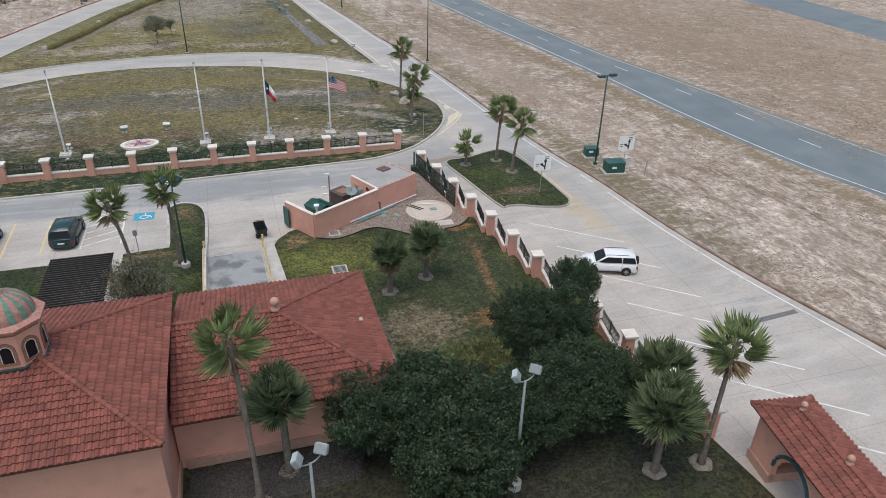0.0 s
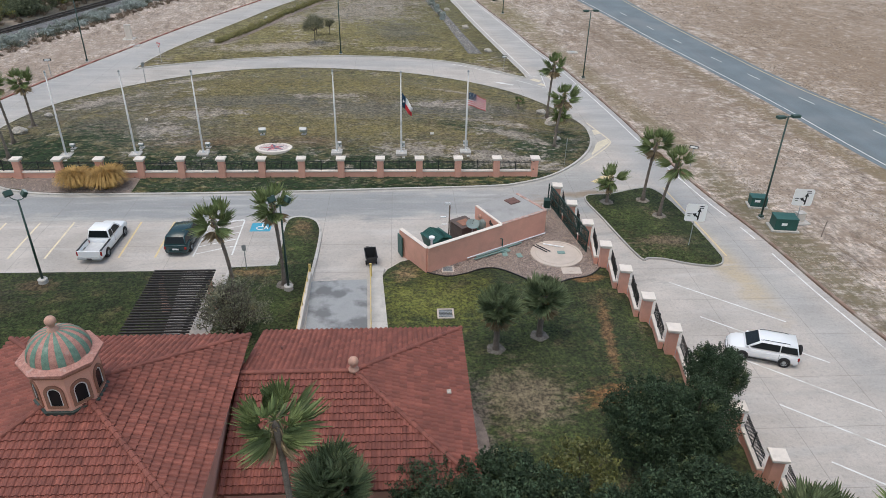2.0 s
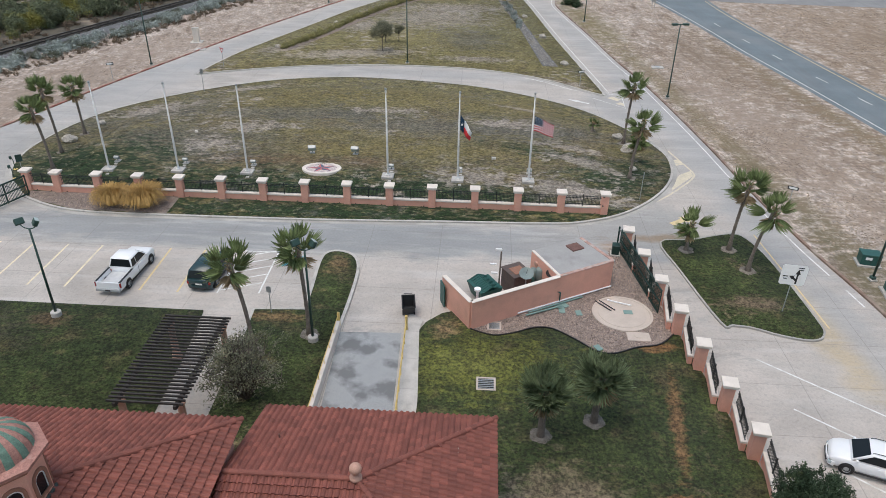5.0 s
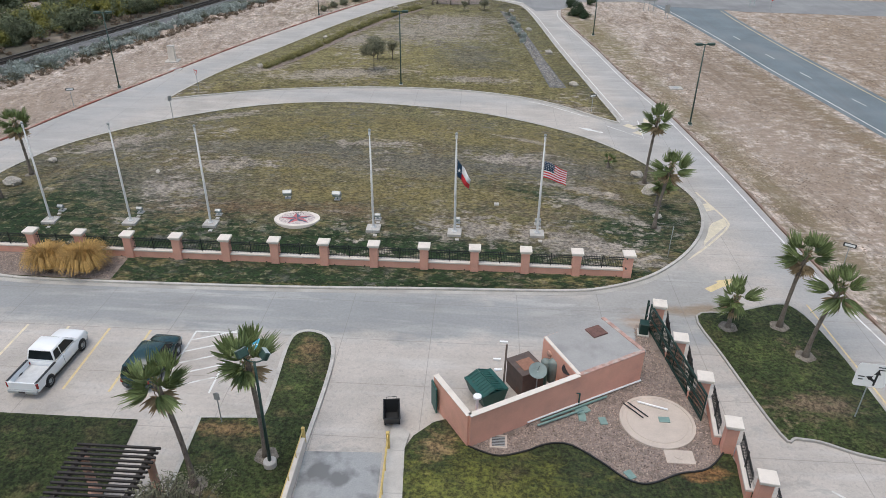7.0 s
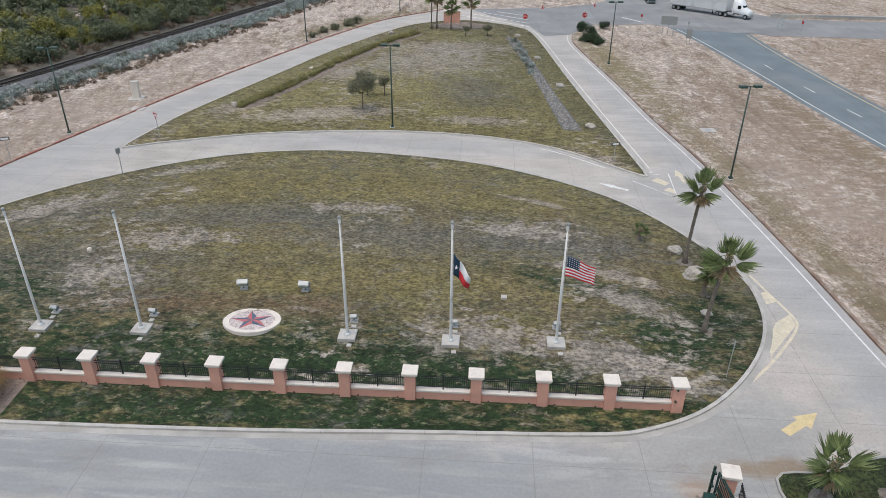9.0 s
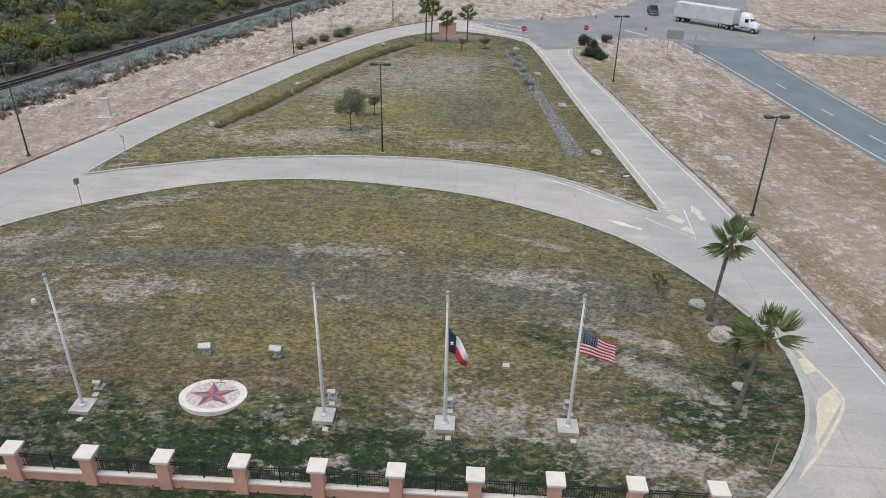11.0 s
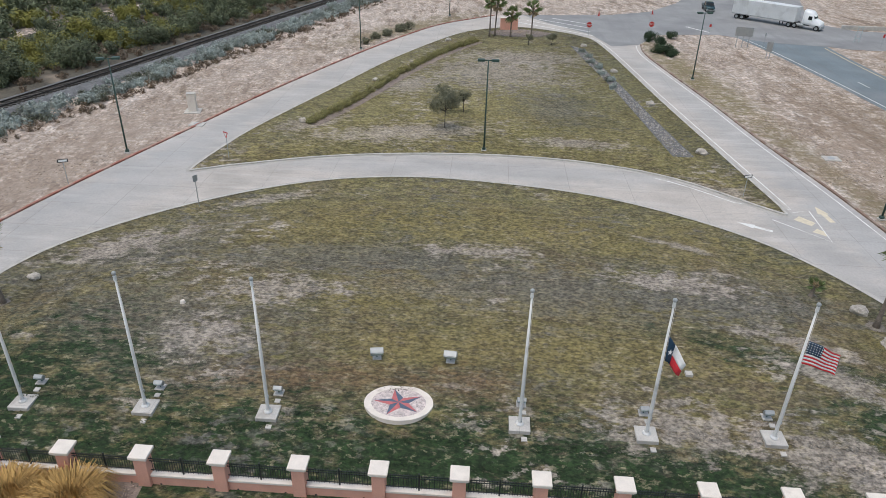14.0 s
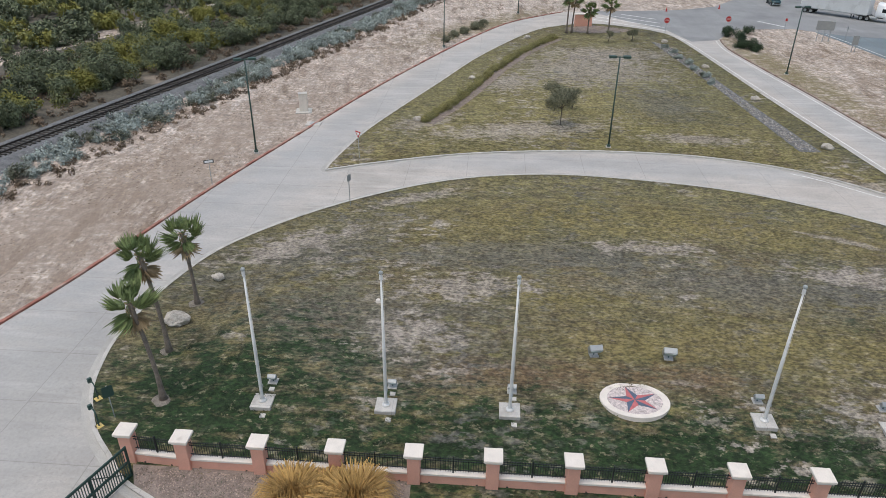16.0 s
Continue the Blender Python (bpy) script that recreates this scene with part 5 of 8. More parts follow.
# ---- scrub along the railway ----
RAIL0, RAIL1 = Vector((-80.0, 66.0)), Vector((-29.0, 236.0))
RD = (RAIL1 - RAIL0).normalized()
RN = Vector((-RD.y, RD.x))


def scatter_bushes(name, n, along, across, size, height, leaf, per, mat, label, seed, want=None):
    """A belt of bushes beside the track: along it and to its west (+) or east (-), in metres."""
    rnd = random.Random(seed)
    centres = []
    for _ in range(n):
        p = RAIL0 + RD * rnd.uniform(*along) + RN * rnd.uniform(*across)
        if want and not want(p):
            continue
        s = rnd.uniform(*size)
        h = height * s * rnd.uniform(0.5, 1.1)
        for k in range(max(3, int(4 * s))):
            centres.append(((p.x + rnd.gauss(0, 0.42 * s), p.y + rnd.gauss(0, 0.42 * s), max(0.15, h * rnd.uniform(0.15, 0.8))), s * rnd.uniform(0.28, 0.5)))
    vs, fs = leaf_cloud(centres, per, leaf, rnd, 1.0)
    me = bpy.data.meshes.new(name)
    me.from_pydata(vs, [], fs)
    me.materials.append(mat)
    return tagged(new(name, me), label, "bushes", kind="stuff")


def off_track(p):
    q = (Vector(p) - RAIL0)
    return abs(q.dot(RN) - 30 - 5 * math.sin(q.dot(RD) * 0.02)) > 3.2


scatter_bushes("scrub_trees", 620, (-20, 230), (7, 27), (1.2, 3.0), 1.5, 0.19, 170, M["brush_leaf"], "olive and yellow-green mesquite scrub", 31)
scatter_bushes("scrub_trees", 900, (-20, 230), (34, 95), (1.2, 3.0), 1.5, 0.36, 60, M["brush_leaf"], "distant olive mesquite scrub", 32)
scatter_bushes("scrub_bushes", 1300, (-20, 230), (4.2, 26), (0.5, 1.3), 0.8, 0.17, 190, M["dry_brush"], "dry brown-grey undergrowth", 33)
scatter_bushes("sage_bushes", 620, (0, 230), (-8.0, -3.6), (0.7, 1.7), 0.8, 0.15, 260, M["sage_leaf"], "grey-green sagebrush beside the track", 34)
scatter_bushes("dry_bushes", 420, (0, 200), (-10.5, -7.6), (0.4, 1.0), 0.55, 0.12, 280, M["dry_brush"], "brown dry brush on the sandy edge", 35)
sg = [RAIL0 + RD * a + RN * b for a, b in ((-120, 3.7), (300, 3.7), (300, 260), (-120, 260))]
tagged(part("scrub_ground", slab([tuple(v) for v in sg], -0.2, -0.015), M["scrub_soil"]), "dark scrubland soil with dry grass", "ground", kind="structure")
trk = [tuple(RAIL0 + RD * a + RN * (30 + 5 * math.sin(a * 0.02))) for a in range(-60, 300, 12)]
tagged(part("dirt_track", band(trk, -2.6, 2.6, -0.2, -0.004, False), M["dirt"]), "pale dirt track through the scrub", "track", kind="structure")

# ---- railway ----
rail = empty("railway_track")
L_ = (RAIL1 - RAIL0).length
yaw = math.degrees(math.atan2(RD.y, RD.x))
rail.matrix_basis = pose(RAIL0.x, RAIL0.y, 0, 0, 0, yaw)
bm = bmesh.new()
prof = [(-4.2, -0.1), (-2.0, 0.55), (2.0, 0.55), (4.2, -0.1)]
n = 90
rows = [[bm.verts.new((L_ * i / n, y + 0.15 * noise.noise(Vector((i * 0.7, y, 0))), z)) for y, z in prof] for i in range(n + 1)]
for r, s in zip(rows, rows[1:]):
    for k in range(3):
        bm.faces.new((r[k], s[k], s[k + 1], r[k + 1]))
part("ballast", bm, M["ballast"], rail, "grey crushed-stone ballast")
for y in (-0.75, 0.75):
    part("rail", boxes(((0, y - 0.04, 0.68), (L_, y + 0.04, 0.86))), M["rail_steel"], rail, "dark rusty steel rail")
tie = mesh_of(boxes(((-0.13, -1.35, 0.5), (0.13, 1.35, 0.69)), bevel=0.015), "sleeper", M["sleeper"])
for i in range(int(L_ / 0.62)):
    shared("sleeper", tie, rail, pose(0.62 * i, random.uniform(-0.05, 0.05), 0, 0, 0, random.uniform(-1, 1)))
tagged(rail, "single railway track on grey stone ballast", "railway")

# ---- island planting ----
HEDGE = curve([(-24.3, 120.8), (-20.4, 130.5), (-15.6, 146), (-10.6, 159), (-5, 169.5)], 8, False)
rnd = random.Random(8)
cs = []
for (x0, y0), (x1, y1) in zip(HEDGE, HEDGE[1:]):
    for k in range(5):
        t = rnd.random()
        cs.append(((x0 + (x1 - x0) * t + rnd.gauss(0, 0.25), y0 + (y1 - y0) * t + rnd.gauss(0, 0.25), 0.3 + rnd.uniform(0, 0.45)), rnd.uniform(0.35, 0.6)))
vs, fs = leaf_cloud(cs, 600, 0.1, rnd, 1.0)
me = bpy.data.meshes.new("hedge")
me.from_pydata(vs, [], fs)
me.materials.append(M["hedge_leaf"])
tagged(new("hedge", me), "low olive-yellow clipped hedge row", "hedge", kind="stuff")
tagged(part("hedge_bed", band(HEDGE, -0.4, -1.5, 0.05, 0.135, False), M["gravel"]), "gravel strip beside the hedge", "gravel", kind="structure")
tagged(part("gravel_bed", slab([(11.9, 168.9), (15.9, 140.1), (18.5, 115.2), (20.9, 115.2), (18.9, 129.1), (14.3, 166.2)], -0.1, 0.14), M["ballast"]), "long river-stone strip across the island", "gravel", kind="structure")
tagged(part("gravel_bed", slab(curve([(-2.6, 178), (3, 181.6), (10, 177.8), (6, 175.2), (0, 174.8)], 4), -0.1, 0.137), M["gravel"]), "gravel bed at the island's tip", "gravel", kind="structure")


def bush(x, y, s, mat, label, seed, name="bush", h=0.9):
    rnd = random.Random(seed)
    cs = [((rnd.gauss(0, 0.3 * s), rnd.gauss(0, 0.3 * s), s * h * rnd.uniform(0.15, 0.8)), s * rnd.uniform(0.25, 0.42)) for _ in range(14)]
    vs, fs = leaf_cloud(cs, 700, 0.1, rnd, 1.0)
    me = bpy.data.meshes.new(name)
    me.from_pydata(vs, [], fs)
    me.materials.append(mat)
    ob = new(name, me)
    ob.matrix_basis = pose(x, y, 0)
    return tagged(ob, label, "bush")


for i, (x, y, s) in enumerate(((27.2, 175.3, 1.8), (29.0, 172.5, 1.5), (31.8, 178.5, 1.3), (27.2, 166.2, 1.9), (28.8, 164.6, 1.9))):
    bush(x, y, s, M["oak_leaf"], "round dark green bush at the kerb", 80 + i)
for i, (x, y, s) in enumerate(((-24.3, 164.8, 1.2), (-23.2, 169.3, 1.2), (-21.6, 172.1, 1.3), (-19.8, 176.2, 1.5), (-18.6, 178.8, 1.4))):
    bush(x, y, s, M["twig_leaf"], "olive roadside bush on dry grass", 90 + i)
for i in range(7):
    t = i / 6
    bush(13.6 + 2.0 * t + 0.4 * (i % 2), 164 - 22 * t, 0.95, M["sage_leaf"], "low grey-green shrub in the stone strip", 100 + i)


def small_tree(x, y, h, r, seed, label):
    rnd = random.Random(seed)
    ob = empty("young_tree", pose(x, y, 0.1))
    bm = bmesh.new()
    tube(bm, [(0, 0, -0.1), (0.05, 0, h * 0.45), (0, 0.05, h * 0.75)], [0.07, 0.05, 0.03], 6)
    cs = []
    for k in range(12):
        a = k * 2.4
        e = (math.cos(a) * r * rnd.uniform(0.3, 0.8), math.sin(a) * r * rnd.uniform(0.3, 0.8), h * rnd.uniform(0.55, 0.9))
        tube(bm, [(0.03, 0, h * 0.45), e], [0.03, 0.01], 4)
        cs.append((e, r * rnd.uniform(0.3, 0.5)))
    part("trunk", bm, M["bark"], ob)
    vs, fs = leaf_cloud(cs, 500, 0.1, rnd, 1.0)
    me = bpy.data.meshes.new("crown")
    me.from_pydata(vs, [], fs)
    me.materials.append(M["twig_leaf"])
    c = new("crown", me)
    c.parent = ob
    return tagged(ob, label, "tree")


small_tree(-7.6, 121.5, 4.6, 2.0, 3, "young staked tree with an olive crown")
small_tree(-7.9, 127.5, 3.6, 1.5, 4, "young olive-leaved tree on the island")
small_tree(-5.6, 128.0, 3.0, 1.0, 5, "thin young tree on the island")
small_tree(4.4, 168.0, 2.0, 0.8, 6, "bare low sapling on the island")
small_tree(8.6, 168.6, 2.2, 1.1, 7, "bare low sapling on the island")


def boulder(x, y, r, seed, label, z=0.12, sq=0.7):
    bm = bmesh.new()
    bmesh.ops.create_icosphere(bm, subdivisions=3, radius=r)
    for v in bm.verts:
        r_ = r
        k = 1 + 0.33 * noise.noise(v.co * (1.1 / r) + Vector((seed, 0, 0))) + 0.2 * noise.noise(v.co * (2.6 / r)) + 0.09 * noise.noise(v.co * (6 / r))
        v.co = Vector((v.co.x * k * 1.15, v.co.y * k, v.co.z * k * sq))
    ob = part("boulder", bm, M["stone"])
    ob.matrix_basis = pose(x, y, z + r * sq * 0.55)
    return tagged(ob, label, "boulder", "boulders")


for i, (x, y, r) in enumerate(((22.0, 116.4, 0.95), (19.7, 134.6, 0.85), (17.2, 151.2, 0.8), (14.3, 168.4, 0.8), (-25.0, 121.6, 0.8), (-19.0, 141, 0.7), (26.0, 80.6, 1.25), (25.3, 84.7, 0.9), (25.5, 75.2, 0.6), (-37.0, 77.4, 1.25), (-36.3, 83.2, 0.7), (-10, 169, 0.8))):
    boulder(x, y, r * 0.6, i * 3.1, "weathered tan limestone boulder on the grass")

# ---- flagpoles, medallion, floodlights ----
def flagpole(x, y, label):
    z = mound(x, y)
    ob = empty("flagpole", pose(x, y, z))
    part("base_slab", boxes(((-0.6, -0.6, -0.2), (0.6, 0.6, 0.12)), bevel=0.02), M["curb"], ob, "square concrete pad")
    bm = bmesh.new()
    lathe(bm, [(0.0, 0.12), (0.24, 0.12), (0.22, 0.2), (0.12, 0.26), (0.12, 0.3)], 14)
    part("collar", bm, M["white_metal"], ob, "", True)
    bm = bmesh.new()
    lathe(bm, [(0.095, 0.12), (0.095, 3.4), (0.05, 8.6), (0.0, 8.6)], 14)
    part("pole", bm, M["white_metal"], ob, "", True)
    bm = bmesh.new()
    lathe(bm, [(0.0, 8.55), (0.09, 8.58), (0.09, 8.82), (0.04, 8.86)], 10)
    part("truck", bm, M["white_metal"], ob)
    bm = bmesh.new()
    lathe(bm, [(0.12 * math.sin(a), 8.98 - 0.12 * math.cos(a)) for a in [math.pi * k / 8 for k in range(9)]], 12)
    part("ball", bm, M["grey_metal"], ob, "silver ball", True)
    part("halyard", tube(bmesh.new(), [(0.12, -0.02, 1.2), (0.1, -0.02, 8.6)], 0.008, 4), M["cream"], ob)
    part("cleat", boxes(((0.09, -0.04, 1.15), (0.14, 0.04, 1.3))), M["grey_metal"], ob)
    return tagged(ob, label, "flagpole", "flagpoles")


def floodlight(x, y, turn, size=1.0, tall=0.35):
    z = mound(x, y)
    ob = empty("floodlight", pose(x, y, z, 0, 0, turn))
    part("pad", boxes(((-0.28, -0.28, -0.2), (0.28, 0.28, 0.06)), bevel=0.01), M["curb"], ob)
    part("stem", tube(bmesh.new(), [(0, 0, 0.06), (0, 0, tall)], 0.04, 8), M["green_pole"], ob)
    bm = bmesh.new()
    box(bm, (-0.3 * size, -0.14 * size, 0), (0.3 * size, 0.14 * size, 0.4 * size), pose(0, 0, tall, -38), bevel=0.03)
    hd = part("housing", bm, M["sign_back"], ob)
    bm = bmesh.new()
    box(bm, (-0.27 * size, 0.141 * size, 0.03 * size), (0.27 * size, 0.155 * size, 0.37 * size), pose(0, 0, tall, -38))
    part("lens", bm, M["lamp_glass"], hd, "pale glass lens")
    return tagged(ob, "grey floodlight on a small concrete pad", "floodlight", "floodlights")


POLES = [(-28.6, 69.4), (-21.4, 69.55), (-14.3, 69.7), (0.0, 70.0), (7.06, 69.9), (14.16, 70.2)]
for i, (x, y) in enumerate(POLES):
    flagpole(x, y, "white flagpole flying a flag at half-mast" if i > 3 else "bare white flagpole on a square concrete pad")
    floodlight(x + 0.15, y + 1.7, 180, 0.9, 0.3)
    for dy in (1.0, -0.95):
        b = tagged(part("junction_box", boxes(((-0.16, -0.16, -0.2), (0.16, 0.16, 0.05)), bevel=0.01), M["curb"]), "small square concrete junction cover", "box", "junction boxes")
        b.matrix_basis = pose(x + 0.25, y + dy, mound(x, y + dy))
floodlight(-8.9, 75.3, 190, 1.4, 0.4)
floodlight(-4.2, 75.4, 175, 1.4, 0.4)
b = tagged(part("junction_box", boxes(((-0.22, -0.22, -0.2), (0.22, 0.22, 0.18)), bevel=0.02), M["curb"]), "pale square utility box in the lawn", "box", "junction boxes")
b.matrix_basis = pose(10.7, 75.4, mound(10.7, 75.4))
b = tagged(part("sprinkler_head", lathe(bmesh.new(), [(0.0, 0.2), (0.15, 0.2), (0.2, 0.0)], 10), M["cream"]), "small pale sprinkler head in the lawn", "sprinkler")
b.matrix_basis = pose(-23.5, 80.2, mound(-23.5, 80.2))

star = empty("star_medallion", pose(-7.0, 71.15, mound(-7, 71.15) - 0.02, -3, 0, 0))
bm = bmesh.new()
lathe(bm, [(1.6, -0.35), (1.6, 0.10), (2.02, 0.10), (2.06, -0.35)], 48)
part("rim", bm, M["cream"], star, "cream concrete rim").matrix_basis = Matrix.Diagonal((1, 0.81, 1, 1))
bm = bmesh.new()
lathe(bm, [(0.0, 0.085), (1.62, 0.085)], 40)
part("pebble_field", bm, M["pebble"], star, "white pebble ground").matrix_basis = Matrix.Diagonal((1, 0.81, 1, 1))
for k in range(5):
    a = math.pi / 2 + 2 * math.pi * k / 5 + 0.25
    for s, mat in ((1, "star_red"), (-1, "star_blue")):
        b_ = a + s * math.pi / 5
        bm = bmesh.new()
        tri_ = [(0, 0), (1.52 * math.cos(a), 1.52 * math.sin(a)), (0.58 * math.cos(b_), 0.58 * math.sin(b_))]
        tri_ = ccw(tri_)
        lo = [bm.verts.new((x, y * 0.81, 0.06)) for x, y in tri_]
        hi = [bm.verts.new((x, y * 0.81, 0.11 if (x, y) == (0, 0) else 0.094)) for x, y in tri_]
        bm.faces.new(hi)
        for i in range(3):
            bm.faces.new((lo[i], lo[(i + 1) % 3], hi[(i + 1) % 3], hi[i]))
        part("star_facet", bm, M[mat], star)
tagged(star, "round medallion with a red and blue star", "medallion")


def cloth(fn, u0, u1, v0, v1, nu, nv, mat, parent, name, lift=0.0):
    bm = bmesh.new()
    g = [[bm.verts.new(fn(u0 + (u1 - u0) * i / nu, v0 + (v1 - v0) * j / nv)) for j in range(nv + 1)] for i in range(nu + 1)]
    for i in range(nu):
        for j in range(nv):
            bm.faces.new((g[i][j], g[i + 1][j], g[i + 1][j + 1], g[i][j + 1]))
    bm.normal_update()
    bmesh.ops.solidify(bm, geom=bm.faces[:], thickness=0.006 + lift)
    return part(name, bm, M[mat], parent, smooth=True)


def us_flag(u, v):
    w, h = 2.35, 1.45
    return (w * u * (0.93 - 0.1 * u), -0.12 * math.sin(5.0 * u + 1.2 * v) * u ** 0.5 + 0.1 * u, -h * v * (1 - 0.12 * u) - 1.0 * u ** 1.25 + 0.09 * math.sin(7 * u + v) * u)


def lone_flag(u, v):
    w, h = 2.3, 1.55
    return (w * u * (0.50 - 0.06 * v), -0.22 * math.sin(9 * u + 2 * v) * u ** 0.5, -h * v * (1 - 0.35 * u) - 1.75 * u ** 1.1)


fl = empty("flag", pose(14.26, 70.2, 7.45))
for k in range(13):
    cloth(us_flag, 0.42 if k < 7 else 0.0, 1, k / 13, (k + 1) / 13, 12, 1, "flag_red" if k % 2 == 0 else "flag_white", fl, "stripe")
canton = cloth(us_flag, 0, 0.42, 0, 7 / 13, 6, 4, "flag_blue", fl, "canton")
for r in range(5):
    for c in range(6):
        u, v = 0.035 + 0.07 * c, 0.05 + 0.1 * r
        cloth(lambda a, b: tuple(Vector(us_flag(a, b)) + Vector((0, -0.006, 0))), u - 0.012, u + 0.012, v - 0.018, v + 0.018, 1, 1, "flag_white", canton, "star", 0.004)
tagged(fl, "red, white and blue flag flying in the wind", "flag", "flags")
fl = empty("flag", pose(7.16, 69.9, 7.5))
blue = cloth(lone_flag, 0, 0.36, 0, 1, 6, 6, "flag_blue", fl, "blue_field")
cloth(lone_flag, 0.36, 1, 0, 0.55, 10, 4, "flag_white", fl, "white_field")
cloth(lone_flag, 0.36, 1, 0.55, 1, 10, 4, "flag_red", fl, "red_field")
bm = bmesh.new()
c0 = Vector(lone_flag(0.18, 0.5)) + Vector((0, -0.03, 0))
bm.faces.new([bm.verts.new(c0 + Vector((0.2 * (1 if k % 2 == 0 else 0.4) * math.sin(math.pi * k / 5) * 0.7, -0.01, 0.2 * (1 if k % 2 == 0 else 0.4) * math.cos(math.pi * k / 5)))) for k in range(10)])
part("star", bm, M["flag_white"], blue)
tagged(fl, "limp flag with blue, white and red fields", "flag", "flags")


# ---- lamps ----
def street_lamp(x, y, h, turn, z=0.0):
    """A green steel mast with two shoebox heads."""
    ob = empty("street_lamp", pose(x, y, z, 0, 0, turn))
    part("base_plate", boxes(((-0.28, -0.28, -0.1), (0.28, 0.28, 0.1)), bevel=0.02), M["curb"], ob)
    part("base_cover", boxes(((-0.2, -0.2, 0.1), (0.2, 0.2, 0.35)), bevel=0.05), M["green_pole"], ob)
    part("mast", tube(bmesh.new(), [(0, 0, 0.1), (0, 0, h - 0.05)], [0.10, 0.07], 8), M["green_pole"], ob, "", True)
    part("arm", boxes(((-0.5, -0.04, h - 0.16), (0.5, 0.04, h - 0.06))), M["green_pole"], ob)
    for s in (-1, 1):
        hd = part("lamp_head", boxes(((s * 0.75 - 0.4, -0.24, h - 0.22), (s * 0.75 + 0.4, 0.24, h + 0.04)), bevel=0.04), M["green_pole"], ob)
        part("lens", boxes(((s * 0.75 - 0.33, -0.18, h - 0.235), (s * 0.75 + 0.33, 0.18, h - 0.221))), M["lamp_glass"], hd)
    return tagged(ob, "tall green street lamp with two box heads", "street lamp", "street lamps")


for x, y, h, t in ((41.1, 55.0, 10.1, 10), (34.8, 101.4, 10.0, 10), (28.8, 149.0, 10.0, 10), (-41.5, 109.4, 10.3, 20), (-2.7, 114.6, 10.2, 0), (-24.6, 160.8, 9.5, 20), (-11.2, 193.1, 9.5, 20), (48.6, 10, 10, 10)):
    street_lamp(x, y, h, t, 0.1 if abs(x + 2.7) < 1 else 0.0)


def flood_mast(x, y, h, turn, mat, base=0.35, z=0.1, splay=52):
    """A mast with a curved yoke and two floodlights."""
    ob = empty("floodlight_mast", pose(x, y, z, 0, 0, turn))
    bm = bmesh.new()
    lathe(bm, [(0.36, -0.2), (0.36, base), (0.3, base + 0.05), (0, base + 0.05)], 16)
    part("footing", bm, M["curb"], ob, "round concrete footing")
    part("mast", tube(bmesh.new(), [(0, 0, base), (0, 0, h - 0.5)], [0.1, 0.065], 10), mat, ob, "", True)
    part("yoke", tube(bmesh.new(), [(0.55 * math.sin(a), 0, h - 0.12 - 0.4 * math.cos(a)) for a in [radians(-90 + 15 * k) for k in range(13)]], 0.035, 7), mat, ob)
    for s in (-1, 1):
        m = Matrix.Translation((s * 0.55, 0, h)) @ Matrix.Rotation(radians(s * -splay), 4, "Z") @ Matrix.Rotation(radians(-32), 4, "X")
        bm = bmesh.new()
        box(bm, (-0.3, -0.14, -0.22), (0.3, 0.16, 0.22), m, bevel=0.05)
        hd = part("floodlight_head", bm, mat, ob)
        bm = bmesh.new()
        box(bm, (-0.26, 0.161, -0.18), (0.26, 0.175, 0.18), m)
        part("lens", bm, M["lamp_glass"], hd, "square glass lens")
        bm = bmesh.new()
        box(bm, (-0.27, -0.13, 0.2205), (0.27, 0.14, 0.235), m)
        part("top_plate", bm, M["lamp_glass"], hd)
    return tagged(ob, "floodlight mast with two square heads on a yoke", "lamp post", "floodlight masts")


flood_mast(-1.75, 43.45, 7.7, 0, M["green_pole"])
flood_mast(-20.65, 44.85, 7.6, 0, M["green_pole"])
flood_mast(15.45, 15.1, 7.9, 12, M["galvanised"], 0.5)
flood_mast(4.75, 12.8, 7.7, 20, M["galvanised"], 0.5)


# ---- vehicles ----
def loft(sections, cap=True):
    """Skin over half sections (x, z) at stations y, mirrored."""
    bm = bmesh.new()
    rings = []
    for y, half in sections:
        ring = [bm.verts.new((x, y, z)) for x, z in half] + [bm.verts.new((-x, y, z)) for x, z in half[::-1]]
        rings.append(ring)
    n = len(rings[0])
    for a, b in zip(rings, rings[1:]):
        for k in range(n):
            try:
                bm.faces.new((a[k], a[(k + 1) % n], b[(k + 1) % n], b[k]))
            except ValueError:
                pass
    if cap:
        bm.faces.new(rings[0])
        bm.faces.new(rings[-1][::-1])
    bmesh.ops.remove_doubles(bm, verts=bm.verts, dist=0.0005)
    bmesh.ops.recalc_face_normals(bm, faces=bm.faces)
    return bm


def wheel(parent, x, y, r, w=0.24):
    m = Matrix.Translation((x, y, r)) @ Matrix.Rotation(math.pi / 2, 4, "Y")
    bm = bmesh.new()
    lathe(bm, [(r * 0.6, -w / 2), (r * 0.94, -w / 2), (r, -w * 0.35), (r, w * 0.35), (r * 0.94, w / 2), (r * 0.6, w / 2)], 20, m)
    t = part("wheel", bm, M["tyre"], parent, "black tyre with a silver rim", True)
    s = 1 if x > 0 else -1
    bm = bmesh.new()
    lathe(bm, [(0.0, s * w * 0.32), (r * 0.2, s * w * 0.36), (r * 0.55, s * w * 0.25), (r * 0.62, s * w * 0.45)], 14, m)
    part("rim", bm, M["grey_metal"], t)


